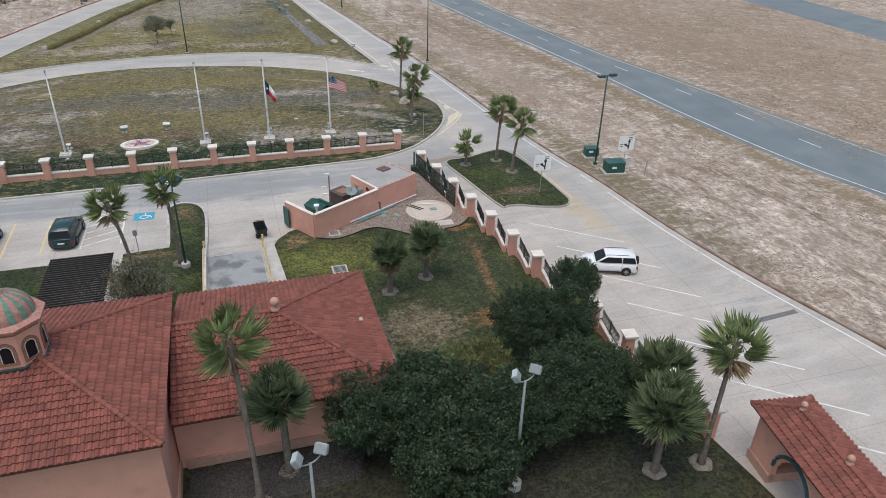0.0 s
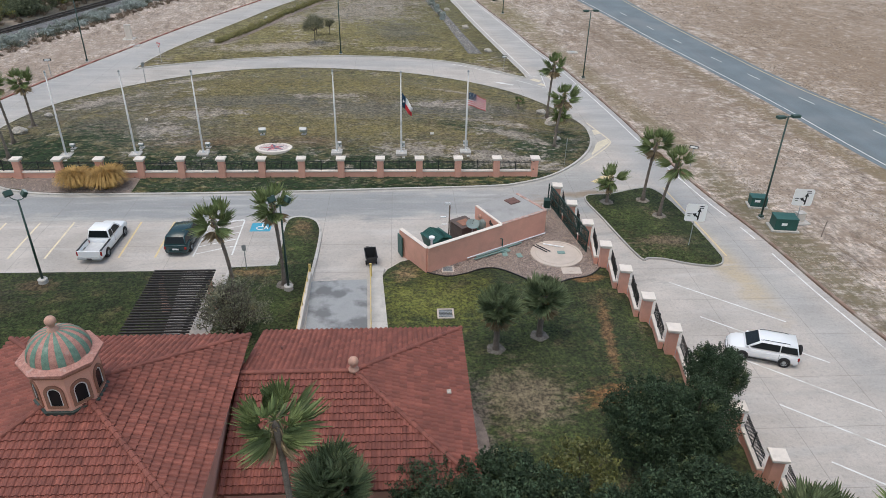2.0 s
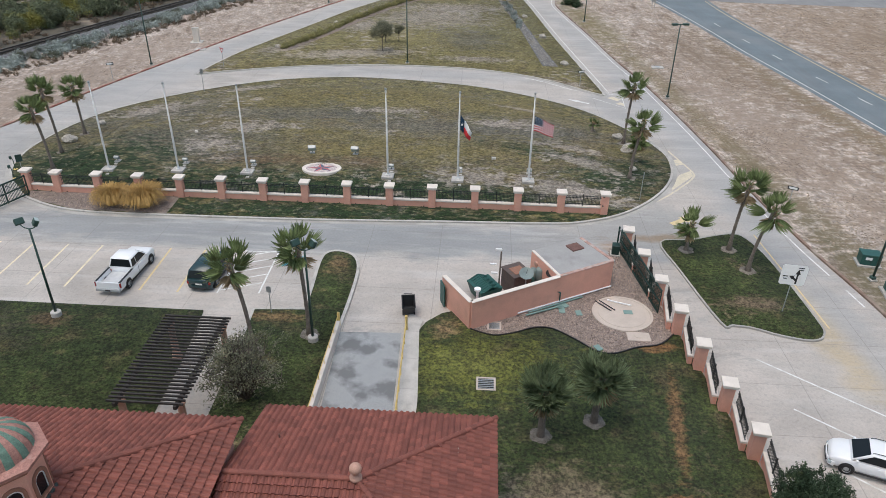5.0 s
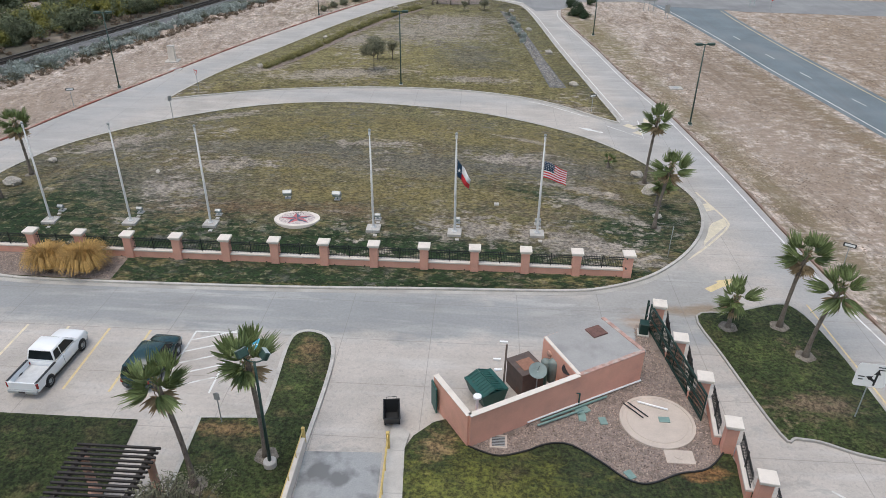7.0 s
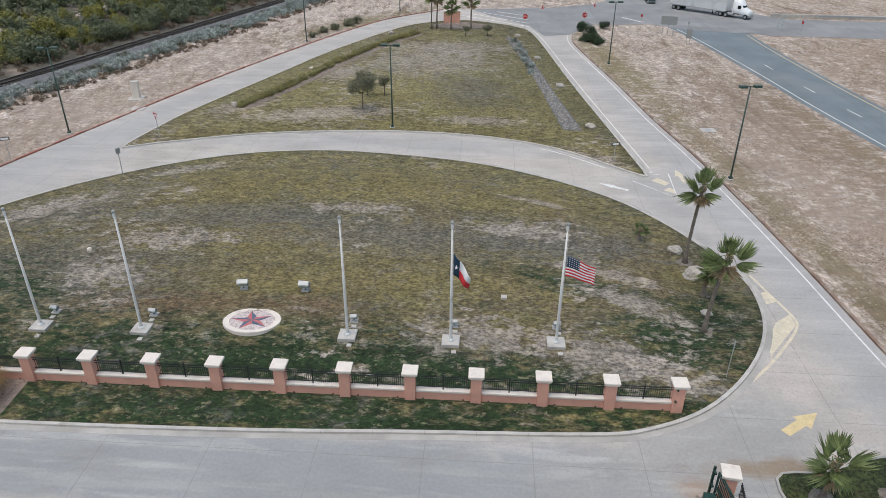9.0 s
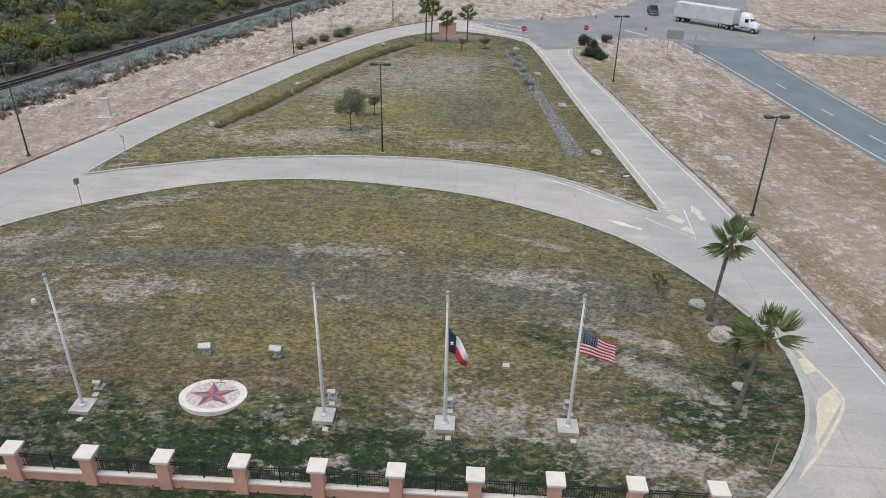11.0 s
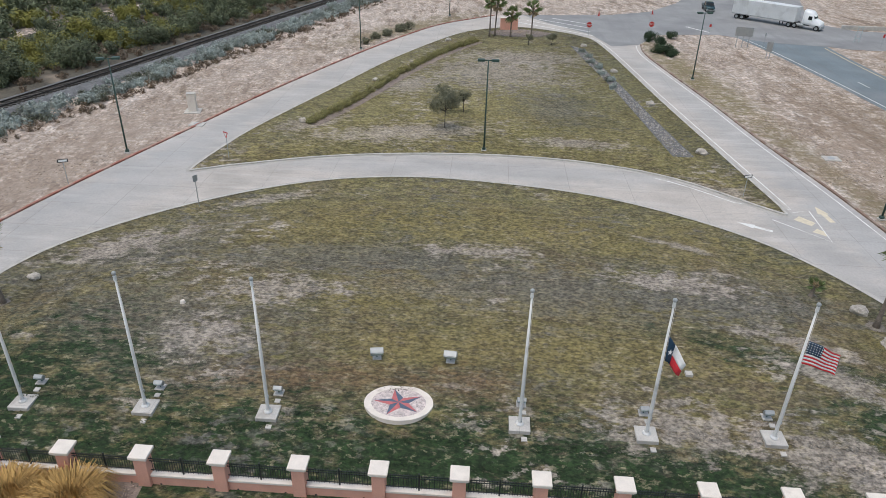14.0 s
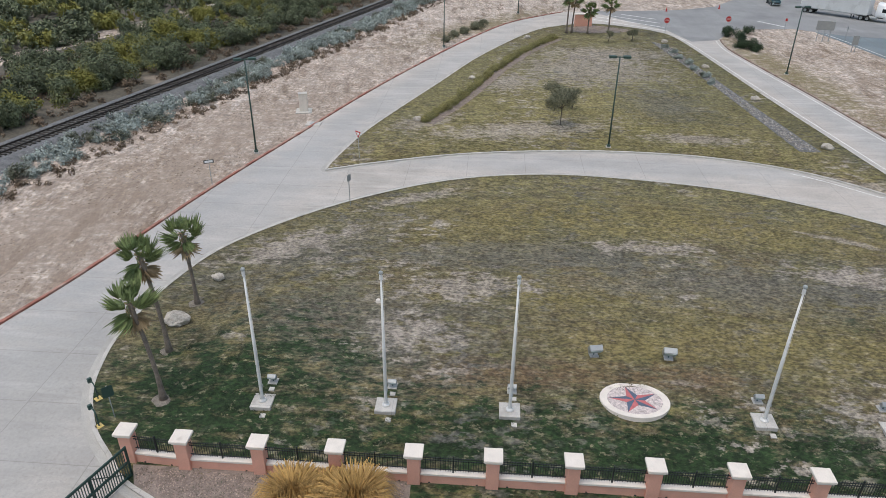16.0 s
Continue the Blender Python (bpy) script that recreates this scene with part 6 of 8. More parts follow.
def car(name, m, paint, W, Lh, body, cabin, belt, top, label, wheels, rwheel, extras=None):
    """A car, nose towards +y: a lofted lower body, a glazed cabin, wheels and lamps."""
    ob = empty(name, m)
    w = W / 2
    sec = []
    for y, zt, k in body:
        sec.append((y, [(0, 0.28), (w * 0.9 * k, 0.28), (w * k, 0.45), (w * k * 1.0, 0.72), (w * k * 0.97, zt - 0.06), (w * k * 0.90, zt), (0, zt + 0.02)]))
    bd = part("body", loft(sec), paint, ob, "", True)
    y0, y1, y2, y3 = cabin
    tw = w * 0.80
    bw = w * 0.93
    cab = [(y0, [(0, belt), (bw, belt), (bw, belt + 0.01), (0, belt + 0.02)]),
           (y1, [(0, belt), (bw, belt), (tw, top - 0.05), (tw * 0.9, top), (0, top + 0.02)]),
           (y2, [(0, belt), (bw, belt), (tw, top - 0.07), (tw * 0.9, top - 0.02), (0, top)]),
           (y3, [(0, belt), (bw, belt), (bw, belt + 0.01), (0, belt + 0.02)])]
    cab[0] = (y0, [(0, belt), (bw, belt), (bw * 0.99, belt + 0.012), (bw * 0.9, belt + 0.016), (0, belt + 0.02)])
    cab[3] = (y3, [(0, belt), (bw, belt), (bw * 0.99, belt + 0.012), (bw * 0.9, belt + 0.016), (0, belt + 0.02)])
    part("cabin", loft(cab), paint, ob, "", True)

    def pane(name_, pts):
        bm = bmesh.new()
        vs = [bm.verts.new(p) for p in pts]
        bm.faces.new(vs)
        bm.normal_update()
        bmesh.ops.solidify(bm, geom=bm.faces[:], thickness=0.012)
        part(name_, bm, M["glass"], ob, "dark tinted glass")

    o = 0.014
    def mid(p, q, t):
        return tuple(Vector(p).lerp(Vector(q), t))
    for a, b, nm in ((y3, y2, "windscreen"), (y0, y1, "rear_window")):
        s = 1 if a > b else -1
        lo, hi = Vector((0, a, belt + 0.02)), Vector((0, b, top - (0.02 if s > 0 else 0)))
        nrm = Vector((0, (hi.z - lo.z) * s, (lo.y - hi.y) * s)).normalized() * o
        p, q = lo.lerp(hi, 0.12) + nrm, lo.lerp(hi, 0.88) + nrm
        pane(nm, [(-bw * 0.9, p.y, p.z), (bw * 0.9, p.y, p.z), (tw * 0.88, q.y, q.z), (-tw * 0.88, q.y, q.z)])
    for s in (-1, 1):
        def side(y, t):
            x = bw + (tw - bw) * t
            return (s * (x + 0.012), y, belt + 0.02 + (top - 0.07 - belt) * t)
        ym = (y1 + y2) / 2 - 0.1
        for a, b, fa, fb in ((y2 - 0.03, ym + 0.04, (y3 - y2) * 0.75, 0), (ym - 0.04, y1 + 0.05, 0, (y0 - y1) * 0.7)):
            pane("side_window", [side(a + fa, 0.12), side(a, 0.9), side(b, 0.9), side(b + fb, 0.12)])
        for y in wheels:
            wheel(ob, s * (w - 0.07), y, rwheel)
            bm = bmesh.new()
            lathe(bm, [(0.0, 0.0), (rwheel + 0.045, 0.0)], 18, Matrix.Translation((s * (w * 1.0 + 0.002), y, rwheel + 0.02)) @ Matrix.Rotation(s * math.pi / 2, 4, "Y"))
            part("wheel_arch", bm, M["plastic_black"], ob)
        yf, yr = body[-1][0], body[0][0]
        zf = body[-1][1]
        bm = bmesh.new()
        box(bm, (s * w * 0.78 - 0.16, yf - 0.16, zf - 0.22), (s * w * 0.78 + 0.1, yf + 0.012, zf - 0.06), bevel=0.02)
        part("headlight", bm, M["lamp_glass"], ob)
        bm = bmesh.new()
        box(bm, (s * w * 0.86 - 0.09, yr - 0.015, body[0][1] - 0.33), (s * w * 0.86 + 0.07, yr + 0.16, body[0][1] - 0.08), bevel=0.02)
        part("tail_light", bm, M["tail_red"], ob, "red tail light")
        bm = bmesh.new()
        box(bm, (s * (w + 0.02) - 0.09, y3 - 0.35, belt), (s * (w + 0.02) + 0.09, y3 - 0.22, belt + 0.16), bevel=0.03)
        part("wing_mirror", bm, paint, ob)
        part("door_line", boxes(((s * w - 0.004, ym - 0.008, 0.5), (s * w + 0.006, ym + 0.008, belt - 0.05))), M["plastic_black"], ob)
    yf, yr = body[-1][0], body[0][0]
    for ya, s in ((yf, 1), (yr, -1)):
        bow = [(-w * 0.95, -0.30), (-w * 0.86, -0.06), (-w * 0.5, 0.06), (0, 0.09), (w * 0.5, 0.06), (w * 0.86, -0.06), (w * 0.95, -0.30)]
        bm = slab([(x, ya + s * d) for x, d in bow], 0.27, 0.56)
        bmesh.ops.recalc_face_normals(bm, faces=bm.faces)
        part("bumper", bm, paint if name == "suv" else M["grey_metal"], ob)
        part("lower_trim", boxes(((-w * 0.6, ya + s * 0.06 - 0.06, 0.3), (w * 0.6, ya + s * 0.06 + 0.045, 0.4)), bevel=0.01), M["plastic_black"], ob)
    part("grille", boxes(((-w * 0.45, yf - 0.05, 0.57), (w * 0.45, yf + 0.03, body[-1][1] - 0.03)), bevel=0.02), M["plastic_black"], ob)
    for s in (-1, 1):
        part("sill", boxes(((s * w - 0.03, wheels[0] + rwheel + 0.06, 0.26), (s * w + 0.015, wheels[1] - rwheel - 0.06, 0.38)), bevel=0.01), M["plastic_black"], ob)
        for yy in (cabin[2] - 0.55, cabin[1] + 0.75):
            part("door_handle", boxes(((s * w - 0.02, yy, belt - 0.16), (s * w + 0.025, yy + 0.18, belt - 0.12)), bevel=0.008), paint, ob)
    part("number_plate", boxes(((-0.26, yr - 0.022, 0.6), (0.26, yr - 0.008, 0.74))), M["white_metal"], ob)
    if extras:
        extras(ob, w)
    return tagged(ob, label, "car" if name != "pickup_truck" else "pickup truck")


def roof_rails(ob, w):
    for s in (-1, 1):
        part("roof_rail", tube(bmesh.new(), [(s * w * 0.66, 0.35, 1.66), (s * w * 0.68, 0.2, 1.72), (s * w * 0.68, -1.35, 1.73), (s * w * 0.66, -1.5, 1.66)], 0.02, 6), M["plastic_black"], ob)


def spare(ob, w):
    roof_rails(ob, w)
    bm = bmesh.new()
    lathe(bm, [(0, -0.1), (0.33, -0.1), (0.36, -0.02), (0.33, 0.08), (0, 0.08)], 20, Matrix.Translation((0.05, -2.32, 0.98)) @ Matrix.Rotation(math.pi / 2, 4, "X"))
    part("spare_wheel", bm, M["tyre"], ob, "spare wheel on the tailgate", True)


suv_body = [(-2.22, 0.95, 0.86), (-2.1, 1.02, 0.97), (-1.2, 1.04, 1.0), (0.9, 1.04, 1.0), (1.3, 1.03, 0.99), (1.75, 0.97, 0.96), (2.05, 0.88, 0.88), (2.2, 0.77, 0.76), (2.26, 0.62, 0.6)]
car("suv", pose(31.55, 34.5, 0.0, 0, 0, 70), M["car_white"], 1.85, 2.25, suv_body, (-2.16, -1.95, 0.3, 1.28), 1.02, 1.68, "white compact sport utility car with a rear spare wheel", (-1.33, 1.33), 0.36, spare)
big_body = [(-2.4, 0.98, 0.88), (-2.28, 1.06, 0.98), (-1.2, 1.07, 1.0), (0.7, 1.07, 1.0), (1.15, 1.06, 0.99), (1.9, 1.0, 0.97), (2.25, 0.9, 0.9), (2.4, 0.78, 0.78)]
car("suv", pose(-11.55, 51.25, 0.0, 0, 0, -3), M["car_dark"], 1.95, 2.4, big_body, (-2.34, -2.05, 0.4, 1.35), 1.05, 1.74, "dark blue-green sport utility car parked in a bay", (-1.4, 1.42), 0.38, roof_rails)
pk_body = [(-0.82, 1.08, 0.98), (-0.77, 1.1, 1.0), (1.2, 1.1, 1.0), (1.5, 1.14, 1.0), (2.2, 1.11, 0.98), (2.62, 1.05, 0.94), (2.82, 0.94, 0.86), (2.9, 0.8, 0.72)]


def bed(ob, w, y0=-2.88, y1=-0.8, paint=None):
    paint = paint or M["car_white"]
    part("bed_floor", boxes(((-w * 0.96, y0, 0.45), (w * 0.96, y1, 0.72))), paint, ob)
    part("bed_liner", boxes(((-w * 0.86, y0 + 0.1, 0.72), (w * 0.86, y1 - 0.02, 0.735))), M["bed_grey"], ob, "grey bed floor")
    for s in (-1, 1):
        part("bed_side", boxes(((min(s * w, s * (w - 0.14)), y0, 0.45), (max(s * w, s * (w - 0.14)), y1, 1.12)), bevel=0.03), paint, ob)
        part("bed_rail_cap", boxes(((min(s * (w + 0.005), s * (w - 0.15)), y0 + 0.02, 1.121), (max(s * (w + 0.005), s * (w - 0.15)), y1, 1.14))), M["plastic_black"], ob)
    part("tailgate", boxes(((-w * 0.9, y0 - 0.04, 0.5), (w * 0.9, y0 + 0.06, 1.12)), bevel=0.02), paint, ob)
    for s in (-1, 1):
        part("tail_lamp", boxes(((s * w * 0.95 - 0.07, y0 - 0.02, 0.7), (s * w * 0.95 + 0.07, y0 + 0.08, 1.08)), bevel=0.02), M["tail_red"], ob, "red tail lamp")
    part("rear_bumper", boxes(((-w * 0.95, y0 - 0.18, 0.38), (w * 0.95, y0 - 0.02, 0.6)), bevel=0.03), M["grey_metal"], ob)
    part("plate", boxes(((-0.2, y0 - 0.2, 0.45), (0.2, y0 - 0.182, 0.57))), M["plastic_black"], ob)


car("pickup_truck", pose(-18.1, 50.75, 0.0, 0, 0, -2), M["car_white"], 2.0, 2.9, pk_body, (-0.8, -0.62, 0.72, 1.62), 1.12, 1.90, "white crew-cab pickup truck parked in a bay", (-1.75, 1.9), 0.4, bed)
car("pickup_truck", pose(47.3, 211.0, 0.0, 0, 0, 176), M["car_dark"], 2.0, 2.9, pk_body, (-0.8, -0.62, 0.72, 1.62), 1.12, 1.90, "dark pickup truck on the far crossing", (-1.75, 1.9), 0.4, lambda ob, w: bed(ob, w, paint=M["car_dark"]))

# lorry on the crossing
ang = math.degrees(math.atan2(-15.3, 16.75)) - 90
lorry = empty("semi_trailer_truck", pose(64.6, 190.9, 0.0, 0, 0, ang))
tr = part("trailer", boxes(((-1.3, -18.6, 1.15), (1.3, -5.0, 4.05)), bevel=0.04), M["trailer_white"], lorry, "white ribbed box trailer")
for s in (-1, 1):
    for k in range(26):
        y = -18.3 + 13.0 * k / 25
        part("rib", boxes(((s * 1.3 - 0.02, y - 0.03, 1.25), (s * 1.3 + 0.02, y + 0.03, 3.95))), M["trailer_white"], tr)
    part("skirt_rail", boxes(((s * 1.28 - 0.03, -18.5, 1.0), (s * 1.28 + 0.03, -5.1, 1.16))), M["grey_metal"], tr)
for x in (-0.84, 0.84):
    part("landing_leg", boxes(((x - 0.06, -8.2, 0.1), (x + 0.06, -8.05, 1.15))), M["plastic_black"], tr)
part("chassis", boxes(((-0.5, -7.5, 0.7), (0.5, -0.2, 1.0)), bevel=0.03), M["plastic_black"], lorry)
cabsec = [(-3.6, [(0, 1.0), (1.15, 1.0), (1.2, 1.4), (1.2, 3.3), (0.95, 3.75), (0, 3.8)]), (-2.2, [(0, 1.0), (1.15, 1.0), (1.2, 1.4), (1.2, 3.1), (0.9, 3.55), (0, 3.6)]), (-1.7, [(0, 0.8), (1.15, 0.8), (1.2, 1.4), (1.15, 2.85), (0.8, 2.95), (0, 3.0)]), (-1.35, [(0, 0.8), (1.1, 0.8), (1.15, 1.3), (1.1, 2.1), (0.8, 2.2), (0, 2.2)]), (-0.2, [(0, 0.75), (1.05, 0.75), (1.08, 1.1), (0.85, 1.75), (0.5, 1.85), (0, 1.85)]), (0.1, [(0, 0.75), (0.95, 0.75), (0.95, 1.1), (0.75, 1.55), (0.4, 1.6), (0, 1.6)])]
part("cab", loft(cabsec), M["car_white"], lorry, "white long-nose cab", True)
bm = bmesh.new()
bm.faces.new([bm.verts.new(p) for p in ((-0.95, -1.34, 2.25), (0.95, -1.34, 2.25), (0.85, -1.68, 2.88), (-0.85, -1.68, 2.88))])
part("windscreen", bm, M["glass"], lorry)
for s in (-1, 1):
    part("side_window", boxes(((s * 1.19 - 0.03, -2.5, 2.0), (s * 1.19 + 0.035, -1.75, 2.7)), bevel=0.01), M["glass"], lorry)
    part("fuel_tank", lathe(bmesh.new(), [(0, -0.7), (0.3, -0.7), (0.3, 0.7), (0, 0.7)], 14, Matrix.Translation((s * 0.95, -3.9, 0.75)) @ Matrix.Rotation(math.pi / 2, 4, "X")), M["grey_metal"], lorry)
    for y in (-0.55, -4.9, -6.1, -16.2, -17.4):
        wheel(lorry, s * 1.05, y, 0.52, 0.36 if y > -1 else 0.55)
part("bumper", boxes(((-1.15, 0.0, 0.4), (1.15, 0.25, 0.85)), bevel=0.05), M["grey_metal"], lorry)
tagged(lorry, "white long-nose semi truck with a box trailer", "truck")


# ---- signs ----
def post_sign(name, x, y, h, turn, plates, label, category="sign", z=0.1, mat="grey_metal"):
    """A sign on a post; local -y is its face. Plates: (width, height, centre z, material, shape)."""
    ob = empty(name, pose(x, y, z, 0, 0, turn))
    part("post", boxes(((-0.03, -0.025, -0.15), (0.03, 0.025, h)), bevel=0.006), M[mat], ob)
    made = []
    for w, hh, zc, m_, shape in plates:
        bm = bmesh.new()
        if shape == "oct":
            pts = [(w / 2 * 1.08 * math.cos(math.pi / 8 + k * math.pi / 4), zc + w / 2 * 1.08 * math.sin(math.pi / 8 + k * math.pi / 4)) for k in range(8)]
        elif shape == "tri":
            pts = [(-w / 2, zc + hh / 2), (0, zc - hh / 2), (w / 2, zc + hh / 2)]
        else:
            c = min(w, hh) * 0.08
            pts = [(-w / 2 + c, zc - hh / 2), (w / 2 - c, zc - hh / 2), (w / 2, zc - hh / 2 + c), (w / 2, zc + hh / 2 - c), (w / 2 - c, zc + hh / 2), (-w / 2 + c, zc + hh / 2), (-w / 2, zc + hh / 2 - c), (-w / 2, zc - hh / 2 + c)]
        bm.faces.new([bm.verts.new((px, -0.035, pz)) for px, pz in pts])
        bm.normal_update()
        bmesh.ops.solidify(bm, geom=bm.faces[:], thickness=0.01)
        made.append(part("plate", bm, M[m_], ob))
    tagged(ob, label, category)
    return ob, made


def flat_shape(pts, mat, parent, name, y=-0.052):
    bm = bmesh.new()
    bm.faces.new([bm.verts.new((px, y, pz)) for px, pz in pts])
    bm.normal_update()
    bmesh.ops.solidify(bm, geom=bm.faces[:], thickness=0.004)
    return part(name, bm, M[mat], parent)


def bars(parent, rows, mat="plastic_black", y=-0.052):
    for x0, x1, z0, z1 in rows:
        flat_shape([(x0, z0), (x1, z0), (x1, z1), (x0, z1)], mat, parent, "letter_bar", y)


for x, y, t in ((32.1, 49.7, -8), (43.1, 52.6, -8)):
    ob, (pl,) = post_sign("direction_sign", x, y, 3.9, t, [(1.75, 1.65, 3.2, "sign_white", "rect")], "large white lane sign with a forked black arrow", "sign", 0.1)
    flat_shape([(0.2, 2.5), (0.32, 2.5), (0.34, 3.3), (0.22, 3.3)], "plastic_black", pl, "arrow_shaft")
    flat_shape([(0.1, 3.3), (0.46, 3.3), (0.28, 3.68)], "plastic_black", pl, "arrow_head")
    flat_shape([(-0.05, 2.93), (0.22, 2.72), (0.22, 2.9), (0.0, 3.08)], "plastic_black", pl, "arrow_branch")
    flat_shape([(-0.28, 3.12), (-0.05, 2.85), (0.08, 3.18)], "plastic_black", pl, "arrow_head")
    bars(pl, [(0.2, 0.6, 3.8, 3.87), (0.25, 0.6, 3.62, 3.69), (-0.7, -0.35, 3.05, 3.12), (-0.65, -0.4, 2.85, 2.92)])


def text_on(parent, body, size, x, z, mat, y=-0.056):
    cu = bpy.data.curves.new("lettering", "FONT")
    cu.body, cu.size, cu.align_x, cu.align_y, cu.extrude = body, size, "CENTER", "CENTER", 0.003
    cu.materials.append(M[mat])
    ob = new("lettering", cu)
    ob.parent = parent
    ob.matrix_basis = Matrix.Translation((x, y, z)) @ Matrix.Rotation(math.pi / 2, 4, "X")
    return ob


for x, y in ((15.9, 175.9), (27.9, 178.6)):
    ob, (pl,) = post_sign("stop_sign", x, y, 2.9, 0, [(0.95, 0.95, 2.4, "sign_red", "oct")], "red octagonal stop sign on a post", "stop sign")
    text_on(pl, "STOP", 0.34, 0, 2.4, "sign_white")
ob, (a_, b_) = post_sign("yield_sign", -30.0, 108.8, 3.0, -35, [(0.85, 0.75, 2.6, "sign_red", "tri"), (0.45, 0.4, 2.65, "sign_white", "tri")], "red and white triangular yield sign", "sign")
b_.location.y = -0.012
for x, y, t, h in ((-43.05, 100.25, 25, 2.7), (38.8, 67.3, -30, 2.4), (23.1, 104.9, 20, 2.4)):
    ob, (a_, b_) = post_sign("arrow_sign", x, y, h, t, [(0.95, 0.34, h - 0.2, "plastic_black", "rect"), (0.75, 0.2, h - 0.2, "sign_white", "rect")], "small black and white one-way arrow sign", "sign")
    b_.location.y = -0.012
post_sign("sign", -28.7, 96.8, 3.2, 60, [(0.5, 0.6, 2.85, "grey_metal", "rect")], "grey road sign seen edge-on on a post")
post_sign("sign", 24.95, 68.1, 2.9, 70, [(0.45, 0.6, 2.5, "grey_metal", "rect")], "grey road sign on a post in the lawn")
post_sign("parking_sign", -5.5, 46.5, 2.3, 0, [(0.34, 0.5, 2.0, "grey_metal", "rect")], "grey parking sign on a thin post")
post_sign("gate_sign", -36.9, 68.0, 2.3, 40, [(0.6, 0.75, 1.9, "green_pole", "rect")], "green metal sign panel by the gate")
for x, y in ((-38.6, 69.4), (-37.4, 67.2)):
    ob = empty("access_terminal", pose(x, y, 0.1, 0, 0, -35))
    part("pedestal", tube(bmesh.new(), [(0, 0, -0.1), (0, 0, 1.0), (-0.15, 0, 1.15), (-0.5, 0, 1.15)], 0.04, 7), M["green_pole"], ob)
    part("reader", boxes(((-0.62, -0.12, 0.98), (-0.45, 0.12, 1.3)), bevel=0.02), M["green_pole"], ob)
    part("foot", boxes(((-0.2, -0.2, -0.1), (0.2, 0.2, 0.05)), bevel=0.01), M["rail_yellow"], ob)
    tagged(ob, "green gooseneck gate access terminal", "access terminal")
for x0, y0, wd, h in ((43.4, 173.0, 3.0, 3.6), (45.4, 165.0, 1.0, 2.8)):
    ob = empty("sign_board", pose(x0, y0, 0, 0, 0, 165))
    for k in range(3 if wd > 2 else 2):
        x = -wd / 2 + wd * (k + 0.5) / (3 if wd > 2 else 2)
        part("post", boxes(((x - 0.06, -0.06, -0.2), (x + 0.06, 0.06, h)), bevel=0.01), M["grey_metal"], ob)
    part("panel", boxes(((-wd / 2, 0.065, h - 1.6), (wd / 2, 0.09, h)), bevel=0.01), M["sign_back"], ob)
    tagged(ob, "pale back of a roadside sign on posts", "sign")
post_sign("marker_post", 40.0, 182.4, 2.2, 0, [(0.4, 0.5, 1.9, "sign_red", "rect")], "thin post with a small red and dark sign", z=0)
post_sign("marker_post", 70.2, 177.2, 2.4, 0, [(0.35, 0.6, 2.1, "sign_red", "rect")], "thin post with a small red sign", z=0)
post_sign("marker_post", 46.9, 172.0, 3.0, 0, [(0.25, 0.5, 2.6, "grey_metal", "rect")], "slim grey sign post", z=0)
bm = tube(bmesh.new(), [(45.0, 51.2, 0), (45.25, 51.4, 1.5)], 0.04, 6)
tagged(part("stake", bm, M["trunk"]), "leaning rusty metal stake in the dirt", "stake")
guard = empty("guard_rail", pose(80, 192.6, 0, 0, 0, -3))
for k in range(9):
    part("post", boxes(((k * 2 - 0.06, -0.06, -0.1), (k * 2 + 0.06, 0.06, 0.75))), M["grey_metal"], guard)
part("beam", boxes(((-0.3, -0.12, 0.5), (16.3, -0.06, 0.8)), bevel=0.02), M["grey_metal"], guard)
tagged(guard, "grey steel guard rail along the far road", "guard rail")
gf = empty("steel_gate", pose(67.5, 181.4, 0, 0, 0, 0))
for x in (-0.4, 0.5):
    part("post", tube(bmesh.new(), [(x, 0, -0.1), (x + 0.25, 0, 2.9)], 0.06, 7), M["lamp_glass"], gf)
for z in (0.6, 1.3, 2.0, 2.7):
    part("rung", boxes(((-0.3 + z * 0.08, -0.03, z), (0.55 + z * 0.08, 0.03, z + 0.08))), M["lamp_glass"], gf)
tagged(gf, "open pale steel road gate frame", "gate")
cone = lathe(bmesh.new(), [(0.28, 0), (0.28, 0.04), (0.18, 0.05), (0.05, 0.9), (0, 0.9)], 12)
for x, y in ((20.9, 199.2), (33.2, 203.4)):
    c_ = tagged(part("traffic_barrel", cone.copy(), M["sign_red"]), "small orange-red traffic cone on the roadside", "traffic cone", "cones")
    c_.matrix_basis = pose(x, y, 0)
cone.free()

